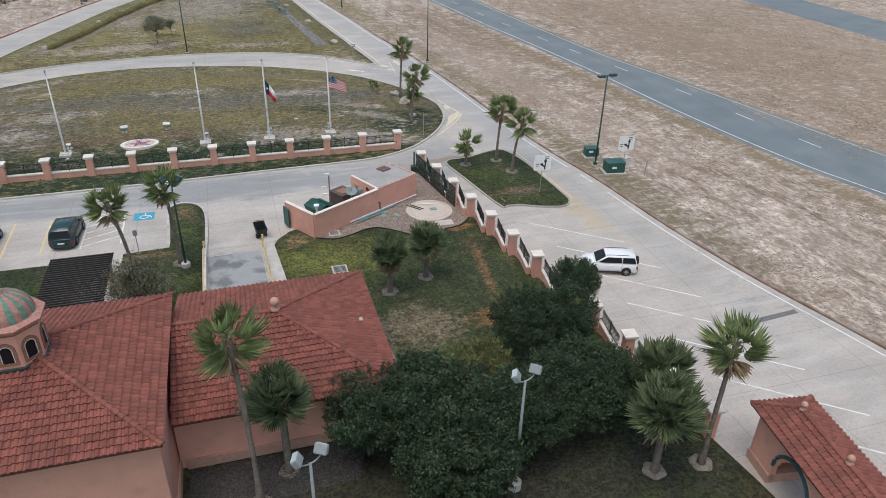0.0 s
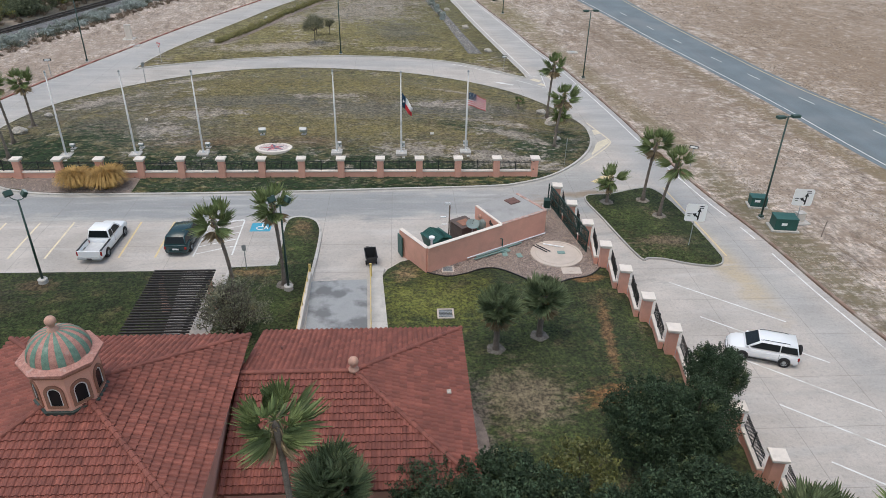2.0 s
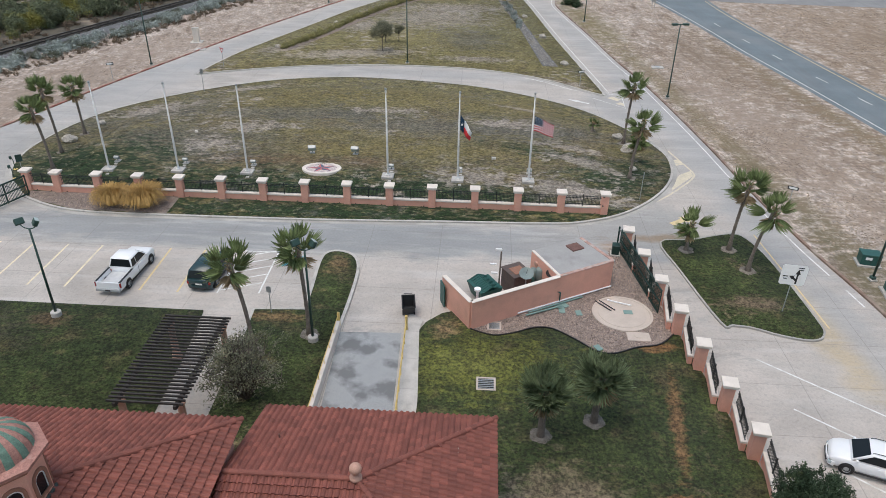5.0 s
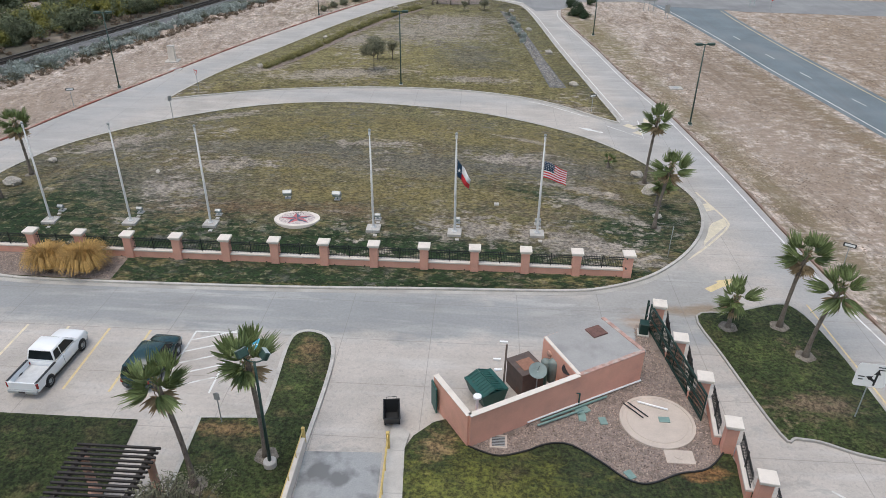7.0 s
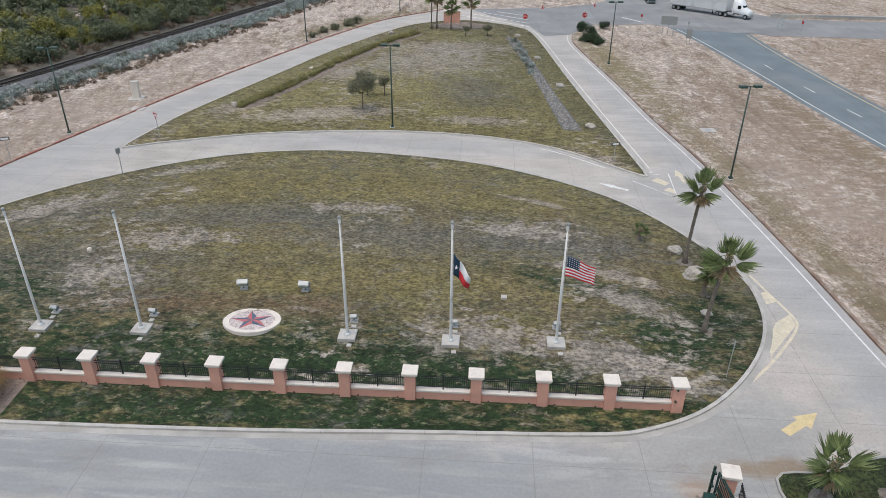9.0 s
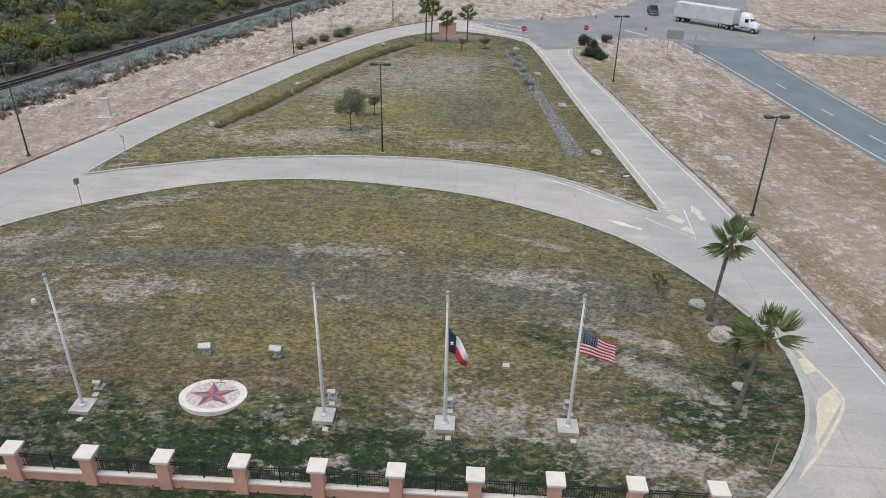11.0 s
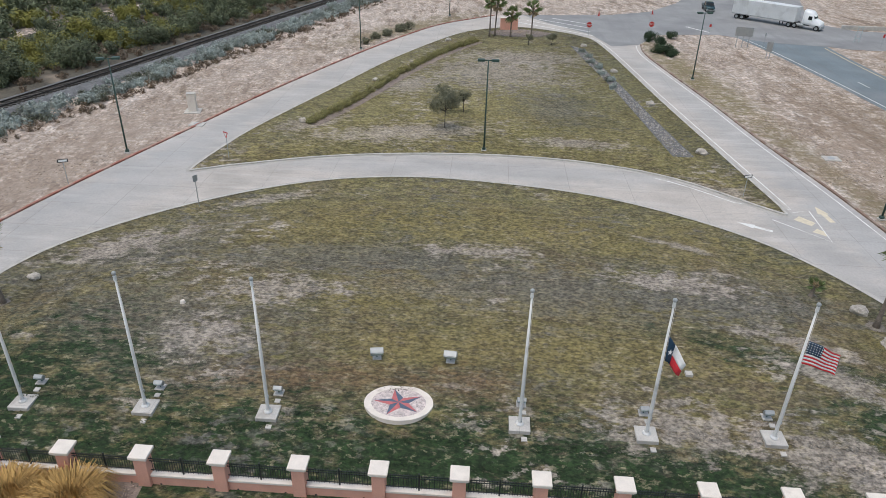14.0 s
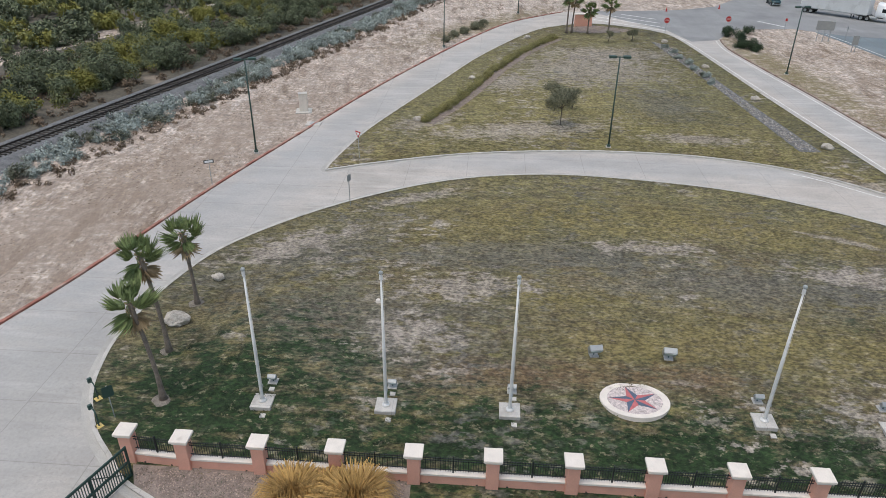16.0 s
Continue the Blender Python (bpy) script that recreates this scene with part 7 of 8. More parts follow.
# ---- utility boxes ----
for x, y, sx, sy, h, t, lab in ((41.9, 57.6, 1.5, 1.1, 1.0, -10, "dark green transformer cabinet on a concrete pad"), (42.2, 52.9, 2.0, 1.4, 1.2, -8, "green transformer cabinet with a pale label")):
    ob = empty("transformer_cabinet", pose(x, y, 0, 0, 0, t))
    part("pad", boxes(((-sx * 0.62, -sy * 0.65, -0.1), (sx * 0.62, sy * 0.65, 0.12)), bevel=0.02), M["curb"], ob)
    bd = part("cabinet", boxes(((-sx / 2, -sy / 2, 0.12), (sx / 2, sy / 2, h)), bevel=0.03), M["cabinet_green"], ob)
    part("lid", boxes(((-sx / 2 - 0.03, -sy / 2 - 0.03, h), (sx / 2 + 0.03, sy / 2 + 0.03, h + 0.07)), bevel=0.02), M["cabinet_green"], ob)
    part("door_seam", boxes(((-0.012, -sy / 2 - 0.006, 0.16), (0.012, -sy / 2 + 0.01, h - 0.03))), M["plastic_black"], bd)
    part("label_plate", boxes(((-0.45, -sy / 2 - 0.008, 0.6), (0.05, -sy / 2 + 0.01, 0.85))), M["sign_white"], bd)
    tagged(ob, lab, "utility cabinet", "utility cabinets")
for x, y, sx, h in ((44.4, 54.2, 0.8, 0.9), (-39.9, 124.2, 1.0, 2.3)):
    ob = empty("utility_pillar", pose(x, y, 0, 0, 0, 10))
    part("pad", boxes(((-sx, -sx, -0.1), (sx, sx, 0.08)), bevel=0.02), M["curb"], ob)
    part("housing", boxes(((-sx / 2, -sx / 2.6, 0.08), (sx / 2, sx / 2.6, h)), bevel=0.03), M["cream"], ob)
    part("top_cap", boxes(((-sx / 2 - 0.05, -sx / 2.6 - 0.05, h), (sx / 2 + 0.05, sx / 2.6 + 0.05, h + 0.08)), bevel=0.02), M["curb"], ob)
    tagged(ob, "pale concrete utility pillar on a pad", "utility cabinet")
ob = empty("monument_sign", pose(1.1, 180.8, 0, 0, 0, 10))
part("wall", boxes(((-1.7, -0.3, -0.1), (1.7, 0.3, 2.3)), bevel=0.03), M["pink"], ob)
part("coping", boxes(((-1.85, -0.4, 2.3), (1.85, 0.4, 2.45)), bevel=0.02), M["cream"], ob)
tagged(ob, "pink stucco monument wall at the entrance", "monument wall")
for x, y, lab in ((36.6, 117.0, "pale concrete manhole collar in the dirt"), (-37.5, 119.3, "flat pale concrete cover at the kerb")):
    ob = tagged(part("manhole_cover", boxes(((x - 0.9, y - 0.7, -0.1), (x + 0.9, y + 0.7, 0.1)), bevel=0.03), M["curb"]), lab, "manhole")
    lid_ = part("lid", lathe(bmesh.new(), [(0.42, 0.1), (0.42, 0.125), (0, 0.125)], 16, Matrix.Translation((x, y, 0))), M["grey_metal"], ob)

# ---- service yard ----
YA = math.degrees(math.atan2(6.5, 10.7))
dp = empty("dumpster", pose(9.9, 49.75, 0.0, 0, 0, YA))
sec = [(-1.1, [(0, 0.15), (0.55, 0.15), (0.95, 1.35), (0, 1.36)]), (1.0, [(0, 0.15), (0.55, 0.15), (0.95, 1.35), (0, 1.36)])]
part("bin", loft(sec), M["dumpster_green"], dp)
for s in (-1, 1):
    m = Matrix.Translation((0, 0, 1.62)) @ Matrix.Rotation(radians(s * 24), 4, "Y")
    bm = bmesh.new()
    box(bm, (0.02 if s > 0 else -1.0, -1.12, -0.03), (1.0 if s > 0 else -0.02, 1.04, 0.03), m, bevel=0.01)
    ld = part("lid", bm, M["dumpster_green"], dp, "ribbed green lid")
    for k in range(9):
        y = -1.0 + 0.24 * k
        bm = bmesh.new()
        box(bm, (0.06 if s > 0 else -0.95, y - 0.03, 0.03), (0.95 if s > 0 else -0.06, y + 0.03, 0.06), m)
        part("lid_rib", bm, M["dumpster_green"], ld)
tagged(dp, "green steel dumpster with a ribbed lid", "dumpster")
ac = empty("equipment_cabinet", pose(12.35, 51.1, 0, 0, 0, YA))
part("casing", boxes(((-0.8, -0.9, 0.0), (0.8, 0.9, 1.75)), bevel=0.03), M["cabinet_brown"], ac)
part("top", boxes(((-0.86, -0.96, 1.75), (0.86, 0.96, 1.85)), bevel=0.02), M["cabinet_brown"], ac)
part("hatch", boxes(((-0.5, -0.6, 1.85), (0.5, 0.4, 1.9)), bevel=0.02), M["trim_stone"], ac)
tagged(ac, "rusty brown metal equipment cabinet", "cabinet")
for x, y, r, h, mt in ((13.7, 52.0, 0.32, 1.5, "tank_grey"), (14.2, 51.8, 0.36, 1.7, "tank_grey"), (14.7, 51.5, 0.33, 1.4, "tank_grey"), (13.5, 51.2, 0.26, 1.2, "cabinet_green")):
    bm = bmesh.new()
    lathe(bm, [(0, 0), (r, 0), (r, h - r * 0.5), (r * 0.75, h - r * 0.15), (0, h)], 16)
    t_ = tagged(part("tank", bm, M[mt], smooth=True), "upright grey-green metal tank with a domed top" if mt == "tank_grey" else "small dark green tank", "tank", "tanks")
    t_.matrix_basis = pose(x, y, 0)
for x, y, z, r, mt in ((13.0, 50.0, 2.15, 0.55, "tank_grey"), (14.9, 50.6, 1.9, 0.4, "plastic_black")):
    ob = empty("satellite_dish", pose(x, y, 0))
    bm = bmesh.new()
    lathe(bm, [(0.02, 0.0), (r * 0.5, r * 0.07), (r, r * 0.26)], 20, Matrix.Translation((0, 0, z)) @ Matrix.Rotation(radians(25), 4, "X"))
    part("dish", bm, M[mt], ob, "", True)
    part("stand", tube(bmesh.new(), [(0, 0, 0), (0, 0, z)], 0.04, 7), M["grey_metal"], ob)
    part("feed_arm", tube(bmesh.new(), [(0, 0.1, z + 0.02), (0.05, -0.25, z + 0.6)], 0.015, 5), M["plastic_black"], ob)
    tagged(ob, "round satellite dish on a short stand", "satellite dish")
ob = empty("camera_post", pose(11.0, 50.2, 0))
part("post", tube(bmesh.new(), [(0, 0, 0), (0.05, 0, 3.9)], 0.06, 8), M["trunk"], ob)
for z, dx, dy in ((3.95, -0.1, 0.1), (2.75, -0.45, -0.05), (2.2, -0.35, -0.35)):
    bm = bmesh.new()
    box(bm, (dx - 0.28, dy - 0.07, z), (dx + 0.2, dy + 0.07, z + 0.13), bevel=0.02)
    part("box_unit", bm, M["sign_white"], ob, "white box unit")
tagged(ob, "thin post with small white box units", "post")
ob = tagged(part("vent_pipe", lathe(bmesh.new(), [(0, 0), (0.09, 0), (0.09, 2.5), (0.24, 2.52), (0.24, 2.66), (0, 2.72)], 14), M["sign_white"]), "white vent pipe with a round cap", "pipe")
ob.matrix_basis = pose(9.4, 47.0, 0)
ob = empty("wheeled_bin", pose(4.45, 47.3, 0, 0, 0, 8))
bm = bmesh.new()
rim = [(-0.47, -0.72, 0.98), (0.47, -0.72, 0.98), (0.47, 0.78, 1.12), (-0.47, 0.78, 1.12)]
foot = [(-0.36, -0.34, 0.22), (0.36, -0.34, 0.22), (0.36, 0.62, 0.22), (-0.36, 0.62, 0.22)]
outer = [[bm.verts.new(p) for p in ring] for ring in (foot, rim)]
inner = [[bm.verts.new((x * 0.92, y * 0.94, z + dz)) for x, y, z in ring] for ring, dz in ((foot, 0.05), (rim, 0.0))]
for k in range(4):
    j = (k + 1) % 4
    bm.faces.new((outer[0][k], outer[0][j], outer[1][j], outer[1][k]))
    bm.faces.new((inner[0][j], inner[0][k], inner[1][k], inner[1][j]))
    bm.faces.new((outer[1][k], outer[1][j], inner[1][j], inner[1][k]))
bm.faces.new(outer[0][::-1])
bm.faces.new(inner[0])
part("bin", bm, M["plastic_black"], ob, "hollow black plastic tub")
part("rim_lip", tube(bmesh.new(), [*rim, rim[0]], 0.035, 6), M["plastic_black"], ob)
part("push_handle", tube(bmesh.new(), [(-0.3, 0.78, 1.05), (-0.3, 0.98, 1.12), (0.3, 0.98, 1.12), (0.3, 0.78, 1.05)], 0.02, 6), M["plastic_black"], ob)
part("axle", tube(bmesh.new(), [(-0.44, -0.1, 0.2), (0.44, -0.1, 0.2)], 0.025, 6), M["grey_metal"], ob)
for x, y, r in ((-0.42, -0.1, 0.2), (0.42, -0.1, 0.2), (-0.26, 0.55, 0.11), (0.26, 0.55, 0.11)):
    part("wheel", lathe(bmesh.new(), [(0, -0.04), (r, -0.04), (r, 0.04), (0, 0.04)], 14, Matrix.Translation((x, y, r)) @ Matrix.Rotation(math.pi / 2, 4, "Y")), M["tyre"], ob)
tagged(ob, "open black plastic tilt cart on the concrete", "bin")
# round slab, covers, pipes
ob = tagged(part("tank_slab", lathe(bmesh.new(), [(0, 0.2), (1.75, 0.2), (1.78, 0.17), (2.0, 0.17), (2.02, 0.21), (2.2, 0.21), (2.25, -0.1)], 40), M["slab_pale"]), "round concrete tank lid slab in the gravel", "slab")
ob.matrix_basis = pose(20.1, 48.35, 0)
part("hatch", boxes(((0.1, -0.1, 0.2), (0.75, 0.35, 0.25)), bevel=0.01), M["slab_green"], ob, "grey-green hatch")
part("pad", boxes(((-0.1, -3.2, -0.1), (1.5, -2.2, 0.16)), bevel=0.02), M["slab_pale"], ob)
part("pad_lid", lathe(bmesh.new(), [(0.32, 0.16), (0.32, 0.19), (0, 0.19)], 14, Matrix.Translation((0.7, -2.6, 0))), M["slab_pale"], ob)
for a, b, r, mt, lab in (((19.2, 49.9), (20.9, 49.3), 0.06, "sign_white", "white plastic pipe on the slab"), ((18.6, 49.8), (19.6, 48.6), 0.04, "plastic_black", "dark steel pipe on the slab"), ((18.3, 49.7), (19.3, 48.5), 0.04, "plastic_black", "dark steel pipe on the slab"), ((12.4, 47.6), (19.8, 52.0), 0.06, "sign_white", "long white pipe along the wall"), ((13.2, 47.8), (17.4, 50.3), 0.07, "slab_green", "grey-green pipe along the wall"), ((13.0, 47.4), (15.8, 49.0), 0.07, "slab_green", "grey-green pipe along the wall")):
    tagged(part("pipe", tube(bmesh.new(), [(*a, 0.27), (*b, 0.27 if r < 0.05 or a[0] > 19 else 0.2)], r, 8), M[mt]), lab, "pipe", "loose pipes")
tagged(part("bent_pipe", tube(bmesh.new(), [(15.6, 49.5, 0), (15.6, 49.5, 1.0), (15.3, 49.45, 1.12)], 0.05, 8), M["cabinet_green"]), "bent green pipe by the wall", "pipe")
for x, y, t in ((15.6, 48.9, 20), (15.95, 49.15, 35), (15.7, 48.4, 0), (16.9, 48.2, 10), (17.8, 44.15, 30)):
    b = tagged(part("valve_cover", boxes(((-0.22, -0.3, -0.05), (0.22, 0.3, 0.17)), bevel=0.01), M["slab_green"]), "pale green plastic valve cover", "cover", "valve covers")
    b.matrix_basis = pose(x, y, 0, 0, 0, t)
for x, y, s in ((10.7, 46.1, 0.5), (10.15, 39.85, 0.62)):
    ob = tagged(part("drain_grate", boxes(((x - s, y - s, -0.1), (x + s, y - s + 0.12, 0.16)), ((x - s, y + s - 0.12, -0.1), (x + s, y + s, 0.16)), ((x - s, y - s + 0.12, -0.1), (x - s + 0.12, y + s - 0.12, 0.16)), ((x + s - 0.12, y - s + 0.12, -0.1), (x + s, y + s - 0.12, 0.16))), M["slab_pale"]), "square drain with a concrete frame and grate", "drain")
    part("well", boxes(((x - s + 0.12, y - s + 0.12, 0.08), (x + s - 0.12, y + s - 0.12, 0.13))), M["plastic_black"], ob)
    for k in range(6):
        yy = y - s + 0.2 + (2 * s - 0.4) * k / 5
        part("grate_bar", boxes(((x - s + 0.1, yy - 0.03, 0.131), (x + s - 0.1, yy + 0.03, 0.15))), M["grey_metal"], ob)
edging = band(GRAVEL_EDGE, -0.04, 0.04, 0.0, 0.2, False)
tagged(part("edging", edging, M["plastic_black"]), "black plastic lawn edging", "edging", kind="structure")

# ---- pergola ----
pg = empty("pergola", pose(-8.55, 37.3, 0.12, 0, 0, 0))
for x in (-1.7, 1.7):
    for y in (-3.4, 3.6):
        bm = bmesh.new()
        lathe(bm, [(0.34, 0), (0.34, 0.25), (0.24, 0.3), (0.2, 2.5), (0.28, 2.6), (0.28, 2.75), (0, 2.75)], 16, Matrix.Translation((x, y, 0)))
        part("column", bm, M["cast_stone"], pg, "round pinkish column", True)
    part("beam", boxes(((x - 0.1, -4.1, 2.75), (x + 0.1, 4.2, 3.0)), bevel=0.01), M["dark_wood"], pg)
for k in range(27):
    y = -3.95 + 8.0 * k / 26
    part("slat", boxes(((-2.15, y - 0.055, 3.0), (2.15, y + 0.055, 3.12)), bevel=0.008), M["dark_wood"], pg)
tagged(pg, "dark slatted timber pergola on pinkish columns", "pergola")

# ---- loading ramp ----
tagged(part("ramp", slab([(-0.15, 44.7), (4.2, 44.9), (4.75, 31.5), (0.35, 31.5)], -0.1, 0.012), M["ramp_grey"]), "damp grey concrete loading ramp", "ramp", kind="structure")
tagged(part("side_walk", slab([(4.55, 47.3), (5.6, 46.4), (5.42, 45.2), (5.95, 38), (6.0, 31.5), (4.95, 31.5), (4.4, 45)], -0.1, 0.14), M["curb"]), "narrow pale concrete walk beside the ramp", "pavement", kind="structure")
tagged(part("ramp_wall", boxes(((-0.42, 31.6, -0.1), (-0.14, 45.0, 0.75)), bevel=0.02), M["cream"]), "low cream wall along the ramp", "wall", kind="structure")
for x0, x1 in ((-0.28, -0.28), (4.5, 4.85)):
    ob = empty("handrail")
    for k in range(7):
        t = k / 6
        x, y = x0 + (x1 - x0) * t, 45.1 - 9.6 * t
        part("post", tube(bmesh.new(), [(x, y, 0.0), (x, y, 1.15)], 0.03, 7), M["rail_yellow"], ob)
    for z in (1.15, 0.65):
        part("rail", tube(bmesh.new(), [(x0, 45.2, z), (x1, 35.5, z)], 0.03, 7), M["rail_yellow"], ob)
    part("end_post", boxes(((x0 - 0.09, 45.1, 0), (x0 + 0.09, 45.3, 1.3)), bevel=0.02), M["rail_yellow"], ob)
    tagged(ob, "yellow painted steel handrail along the ramp", "handrail", "handrails")

# ---- road markings ----
def stripe(pts, w, mat, z=0.004, label="worn painted line on the pavement"):
    ob = part("road_marking", band([tuple(p) for p in pts], -w / 2, w / 2, z - 0.003, z, False), M[mat])
    return tagged(ob, label, "marking", kind="structure")


for k in range(9):
    x = -13.4 - 2.95 * k
    stripe([(x, 48.7), (x - 0.1, 55.1)], 0.17, "yellow_paint" if k in (0, 1) else "faded_paint")
for a, b in (((-10.35, 48.8), (-10.3, 55.2)), ((-7.2, 49.0), (-7.3, 55.25)), ((-10.3, 55.2), (-7.3, 55.25))):
    stripe([a, b], 0.13, "white_paint")
for k in range(5):
    y = 49.4 + 1.25 * k
    stripe([(-10.25, y - 0.2), (-7.35, y + 1.1)], 0.13, "white_paint", 0.0045)
sq = tagged(part("bay_symbol", boxes(((-6.5, 53.1, 0.0), (-4.7, 54.7, 0.004))), M["blue_paint"]), "blue painted square with a white wheelchair sign", "marking", kind="structure")
part("symbol_ring", band([(-5.6 + 0.42 * math.cos(a), 53.75 + 0.36 * math.sin(a)) for a in [2 * math.pi * k / 20 for k in range(20)]], 0, 0.1, 0.004, 0.008), M["white_paint"], sq)
part("symbol_bar", band([(-5.6, 54.55), (-5.55, 54.0), (-5.2, 53.95), (-5.0, 53.5)], 0, 0.12, 0.004, 0.0085, False), M["white_paint"], sq)
for k in range(7):
    x, y = 28.4 + 0.72 * k, 43.9 - 4.76 * k
    stripe([(x, y), (x + 6.9, y - 5.6)], 0.13, "white_paint")
WL = offset(EAST_CURB, 0.72, False)
for lo, hi in ((-60, 49.2), (50.5, 54.2), (55.2, 171)):
    stripe([p for p in WL if lo < p[1] < hi], 0.14, "white_paint")
side = [p for p in offset(ccw(ISLAND), -0.95) if p[0] > 15 and 102.5 < p[1] < 177]
stripe(side, 0.14, "white_paint")
stripe([(33.95, 61.9), (34.6, 52), (34.85, 47.9)], 0.13, "yellow_paint")
stripe(curve([(30.6, 81.5), (31.2, 78.8), (31.9, 75.6), (31.6, 74.1), (29.8, 71.6), (27.6, 69.0), (25.6, 67.1)], 5, False), 0.2, "cream_paint")


def patch(pts, mat, z=0.005, label="worn painted road marking"):
    return tagged(part("road_marking", slab(pts, 0.001, z), M[mat]), label, "marking", kind="structure")


patch([(31.75, 75.9), (31.75, 74.6), (28.9, 71.0), (28.6, 70.4), (28.9, 72.2), (30.4, 74.8)], "cream_paint")
patch([(31.2, 79.0), (31.4, 77.6), (30.1, 77.0), (30.2, 78.7)], "cream_paint")
ad = Vector((29.5 - 27.1, 65.1 - 63.3)).normalized()
an = Vector((-ad.y, ad.x))


def arrow(base, d, length, mat, s=1.0):
    d = Vector(d).normalized()
    n_ = Vector((-d.y, d.x))
    b = Vector(base)
    h = b + d * length * 0.5
    patch([tuple(v) for v in (b - n_ * 0.3 * s, h - n_ * 0.3 * s, h - n_ * 0.62 * s, b + d * length, h + n_ * 0.62 * s, h + n_ * 0.3 * s, b + n_ * 0.3 * s)], mat, 0.005, "worn painted lane arrow")


arrow((27.0, 63.3), (2.4, 1.8), 3.2, "yellow_paint")
arrow((23.6, 97.7), (-2.5, 1.5), 3.2, "white_paint", 0.7)
arrow((29.9, 100.2), (-0.3, 3.1), 3.4, "cream_paint", 0.9)
stripe([(24.4, 100.2), (28.2, 96.2), (28.6, 102.5), (26.9, 102.0)], 0.13, "white_paint")
patch([(26.4, 100.4), (27.6, 99.2), (28.2, 99.9), (27.2, 101.2)], "cream_paint")
patch([(27.2, 98.0), (28.2, 97.2), (28.3, 98.2), (27.9, 98.7)], "cream_paint")
for a, b in (((2.8, 189.3), (17.1, 178.6)), ((5.0, 191.2), (17.0, 182.0)), ((7.5, 193.1), (16.9, 186.0)), ((10.5, 194.6), (17, 190))):
    stripe([a, b], 0.3, "white_paint", 0.006)
stripe(offset(HWY_W, -0.9, False)[:-6], 0.16, "white_paint", -0.006)
stripe(offset(HWY_E, 0.9, False), 0.16, "yellow_paint", -0.006)
CENTRE = curve([(102, -60), (83, 10), (72.6, 42), (66.8, 79.5), (64.2, 92.1), (60.0, 114.7), (56.5, 136.8), (53.8, 160)], 12, False)
acc = 0.0
for a, b in zip(CENTRE, CENTRE[1:]):
    seg = math.dist(a, b)
    if int(acc / 12.0) != int((acc + seg) / 12.0):
        d = (Vector(b) - Vector(a)).normalized() * 1.6
        stripe([Vector(a) - d, Vector(a) + d], 0.16, "white_paint", -0.006)
    acc += seg
stripe([(37.5, 190.5), (41.0, 185.5)], 0.4, "white_paint", 0.003)
tagged(part("tar_strip", slab([(37.6, 25.1), (42.6, 25.5), (42.6, 25.0), (37.7, 24.6)], 0.0, 0.004), M["tar"]), "dark tar repair across the pavement", "marking", kind="structure")

# ---- loose gravel, tufts of grass ----
def fill(outline, n, seed, height, keep=None):
    """n random points inside an outline, as rows (x, y, z)."""
    rs = np.random.RandomState(seed)
    q = np.array(outline)
    lo, hi = q.min(0), q.max(0)
    p = rs.uniform(lo, hi, (n * 4, 2))
    hit = np.zeros(len(p), bool)
    for (x0, y0), (x1, y1) in zip(q, np.roll(q, 1, 0)):
        if y0 != y1:
            hit ^= ((y0 > p[:, 1]) != (y1 > p[:, 1])) & (p[:, 0] < (x1 - x0) * (p[:, 1] - y0) / (y1 - y0) + x0)
    p = p[hit]
    if keep:
        p = p[[keep(x, y, r) for (x, y), r in zip(p, rs.rand(len(p)))]]
    p = p[:n]
    return np.column_stack((p, [height(x, y) for x, y in p]))


def clumpy(scale, lo, hi, off=0.0):
    return lambda x, y, r: r < smoothstep(lo, hi, noise.noise(Vector((x * scale, y * scale, off))))


def heap(name, vs, fs, mat, label, category):
    me = bpy.data.meshes.new(name)
    me.from_pydata(vs.reshape(-1, 3).tolist(), [], fs.tolist())
    me.materials.append(mat)
    return tagged(new(name, me), label, category, kind="stuff")


def stones(name, p, lo, hi, mat, label, category, seed, flat_=(0.5, 0.8)):
    """A four-sided pebble or clod at each point."""
    rs = np.random.RandomState(seed)
    n = len(p)
    r, a = rs.uniform(lo, hi, n), rs.uniform(0, 6.3, n)
    corners = [np.column_stack((p[:, 0] + r * rs.uniform(0.6, 1.1, n) * np.cos(a + k * 1.57), p[:, 1] + r * rs.uniform(0.6, 1.1, n) * np.sin(a + k * 1.57), p[:, 2] - 0.005)) for k in range(4)]
    tip = np.column_stack((p[:, 0] + 0.3 * r * np.cos(a), p[:, 1] + 0.3 * r * np.sin(a), p[:, 2] + r * rs.uniform(*flat_, n)))
    vs = np.stack(corners + [tip], 1)
    base = (np.arange(n) * 5)[:, None]
    fs = np.concatenate([base + np.array((k, (k + 1) % 4, 4)) for k in range(4)])
    return heap(name, vs, fs, mat, label, category)


def tufts(p, lo, hi, mat, label, seed, blades_=3):
    """Short leaning blades at each point."""
    rs = np.random.RandomState(seed)
    p = np.repeat(p, blades_, 0)
    n = len(p)
    h, a = rs.uniform(lo, hi, n), rs.uniform(0, 6.3, n)
    u = np.column_stack((np.cos(a), np.sin(a), np.zeros(n)))
    v = np.column_stack((-np.sin(a), np.cos(a), np.zeros(n)))
    low = p - (0, 0, 0.008)
    w = (h * rs.uniform(0.5, 0.9, n))[:, None]
    tip = p + u * (h * rs.uniform(0.9, 2.4, n))[:, None] + np.column_stack((np.zeros(n), np.zeros(n), h * rs.uniform(0.35, 0.9, n)))
    vs = np.stack((low + v * w, low - v * w, tip), 1)
    return heap("grass_tufts", vs, np.arange(n * 3).reshape(-1, 3), mat, label, "grass")


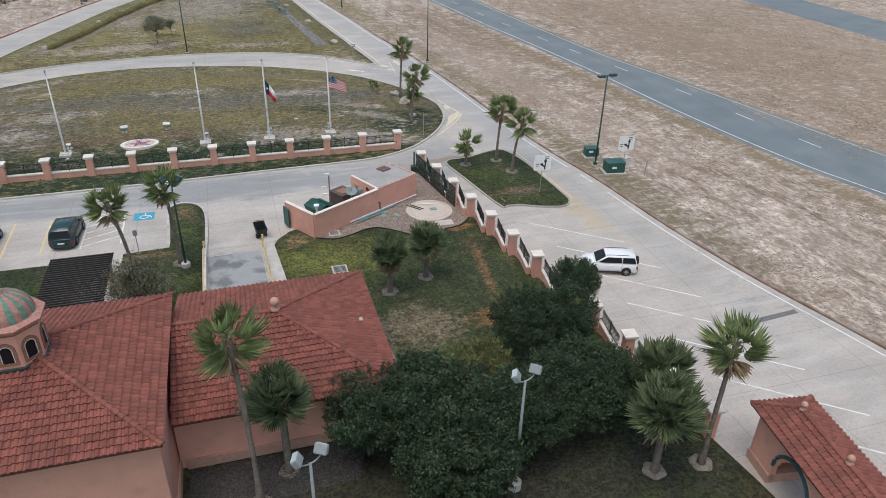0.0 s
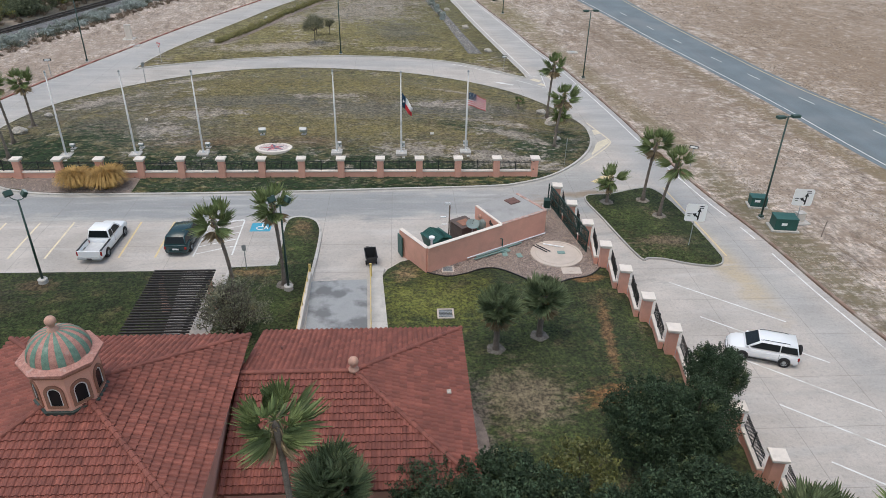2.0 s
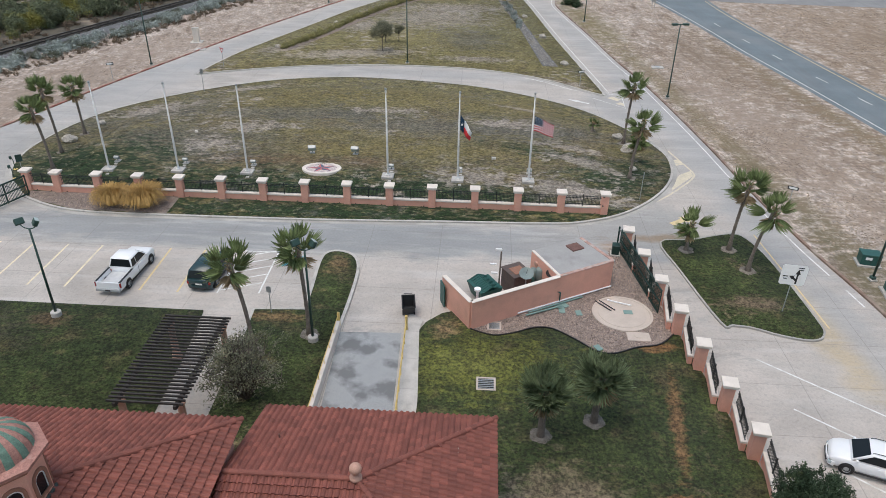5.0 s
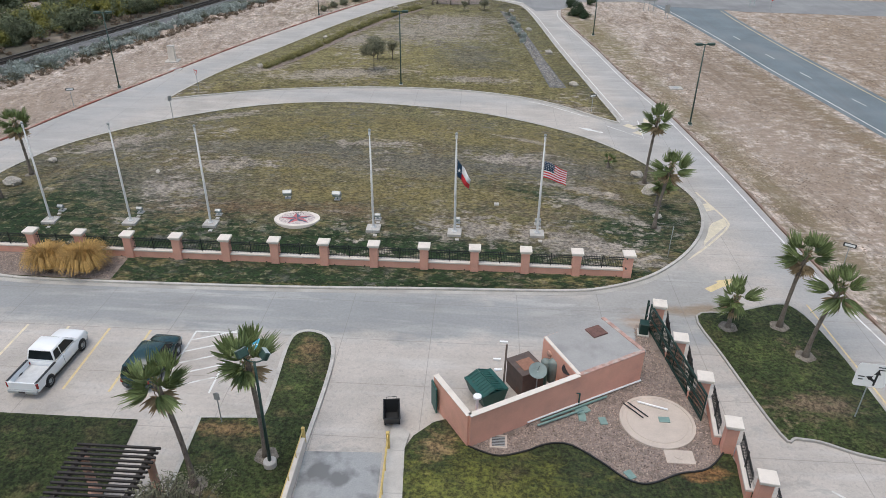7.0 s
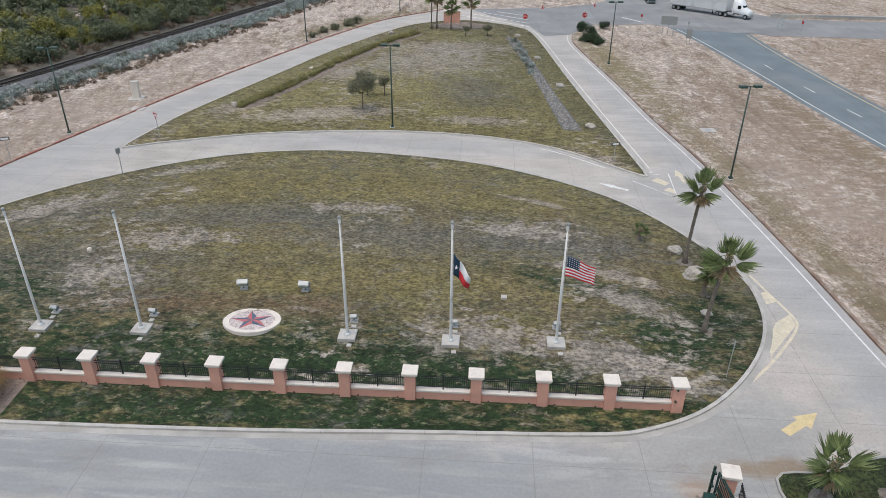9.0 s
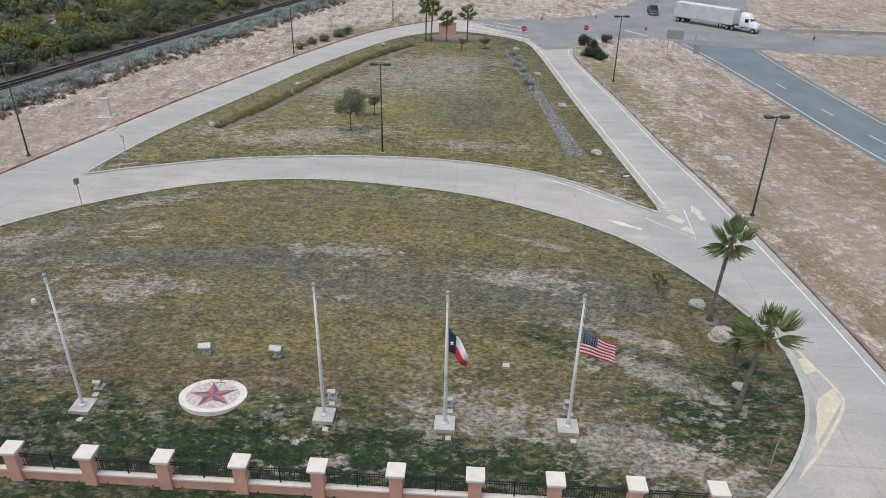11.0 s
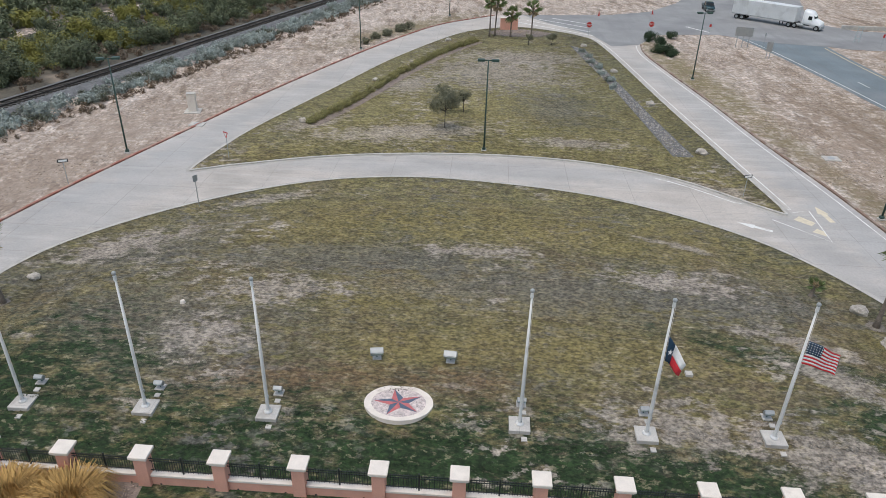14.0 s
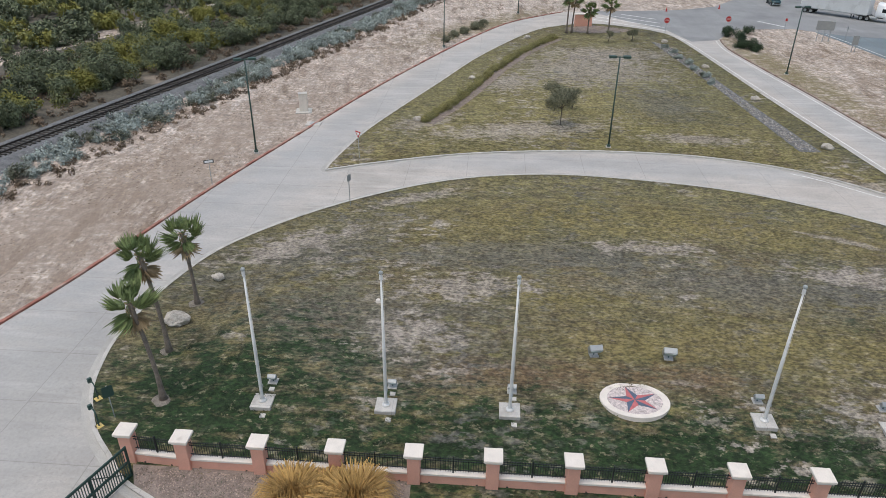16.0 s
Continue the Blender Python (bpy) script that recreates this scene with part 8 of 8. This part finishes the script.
hcache = {}


def mound_fast(x, y):
    k = (round(x / 1.5), round(y / 1.5))
    if k not in hcache:
        hcache[k] = mound(k[0] * 1.5, k[1] * 1.5)
    return hcache[k]


low_ground = lambda x, y: -0.03
bed1 = GRAVEL_EDGE + [(WALL_E(50) - 0.4, 50), (21.0, 57.0), (20.4, 57.8), (19.8, 52.2), (9.2, 45.9)]
stones("gravel_stones", fill(bed1, 9000, 1, lambda x, y: 0.1), 0.035, 0.085, M["gravel_stone"], "loose tan and brown river stones", "gravel", 1)
stones("gravel_stones", fill([(-34.0, 64.4), (-33.2, 63.2), (-28, 61.5), (-19.6, 61.3), (-19.6, 64.4)], 4000, 2, lambda x, y: 0.135), 0.03, 0.07, M["gravel_stone"], "loose grey and brown gravel stones", "gravel", 2)
stones("gravel_stones", fill([(12.1, 168.6), (15.9, 140.4), (18.7, 115.5), (20.7, 115.5), (18.7, 129.1), (14.1, 166)], 3000, 3, lambda x, y: 0.14), 0.06, 0.16, M["grey_stone"], "pale loose river stones", "gravel", 3)
stones("gravel_stones", fill(COURT_BED, 6000, 13, lambda x, y: 0.14), 0.035, 0.08, M["dark_stone"], "dark wet-looking gravel by the building", "gravel", 13)
tufts(fill(LAWN, 85000, 4, mound_fast, clumpy(0.35, -0.6, 0.25)), 0.02, 0.065, M["lawn"], "short dry and olive lawn grass tufts", 4)
tufts(fill(ISLAND, 35000, 5, flat, clumpy(0.25, -0.4, 0.35)), 0.04, 0.10, M["lawn"], "thin dry island grass tufts", 5)
near_garden = [(6.0, 31), (5.95, 38), (5.4, 45.2), (6.9, 47.2)] + GRAVEL_EDGE + [(WALL_E(40) - 0.4, 40), (WALL_E(14) - 0.4, 14), (6, 12), (10.8, 20), (10.8, 33)]
tufts(fill(near_garden, 30000, 6, flat, clumpy(0.3, -0.6, 0.2)), 0.02, 0.06, M["green_lawn"], "short green garden grass tufts", 6)
tufts(np.concatenate((fill(LOT_PLOT, 9000, 7, flat), fill(PLOT, 7000, 8, flat), fill([(-36, 46.2), (-10.6, 46.2), (-9.9, 40.7), (-9.6, 32), (-30, 32)], 20000, 9, flat))), 0.02, 0.06, M["green_lawn"], "short green grass tufts", 7)
east_dirt = [(47, 20), (41.6, 40), (38.4, 62), (36.2, 84), (33.4, 108), (29, 138), (26, 160), (30, 172), (44, 172), (49, 150), (53, 122), (57.5, 88), (61, 60), (66, 36), (70, 20)]
stones("dry_clods", fill(east_dirt, 26000, 10, low_ground, clumpy(0.12, -0.3, 0.5, 3.0)), 0.05, 0.16, M["dirt_tuft"], "scattered brown clods and dry weeds on the sand", "weeds", 10, (0.15, 0.5))
stones("dry_clods", fill([(-75, 60), (-52, 75), (-40, 112), (-27, 155), (-14, 186), (-24, 190), (-47, 150), (-59, 108)], 14000, 11, low_ground, clumpy(0.14, -0.3, 0.5, 7.0)), 0.05, 0.17, M["dirt_tuft"], "scattered brown clods and dry weeds by the kerb", "weeds", 11, (0.15, 0.5))
stones("dry_clods", fill([(72, 40), (68, 90), (63, 140), (62, 168), (120, 168), (124, 40)], 26000, 12, low_ground, clumpy(0.1, -0.3, 0.4, 9.0)), 0.08, 0.26, M["dirt_tuft"], "scattered brown clods on the far sand", "weeds", 12, (0.15, 0.45))
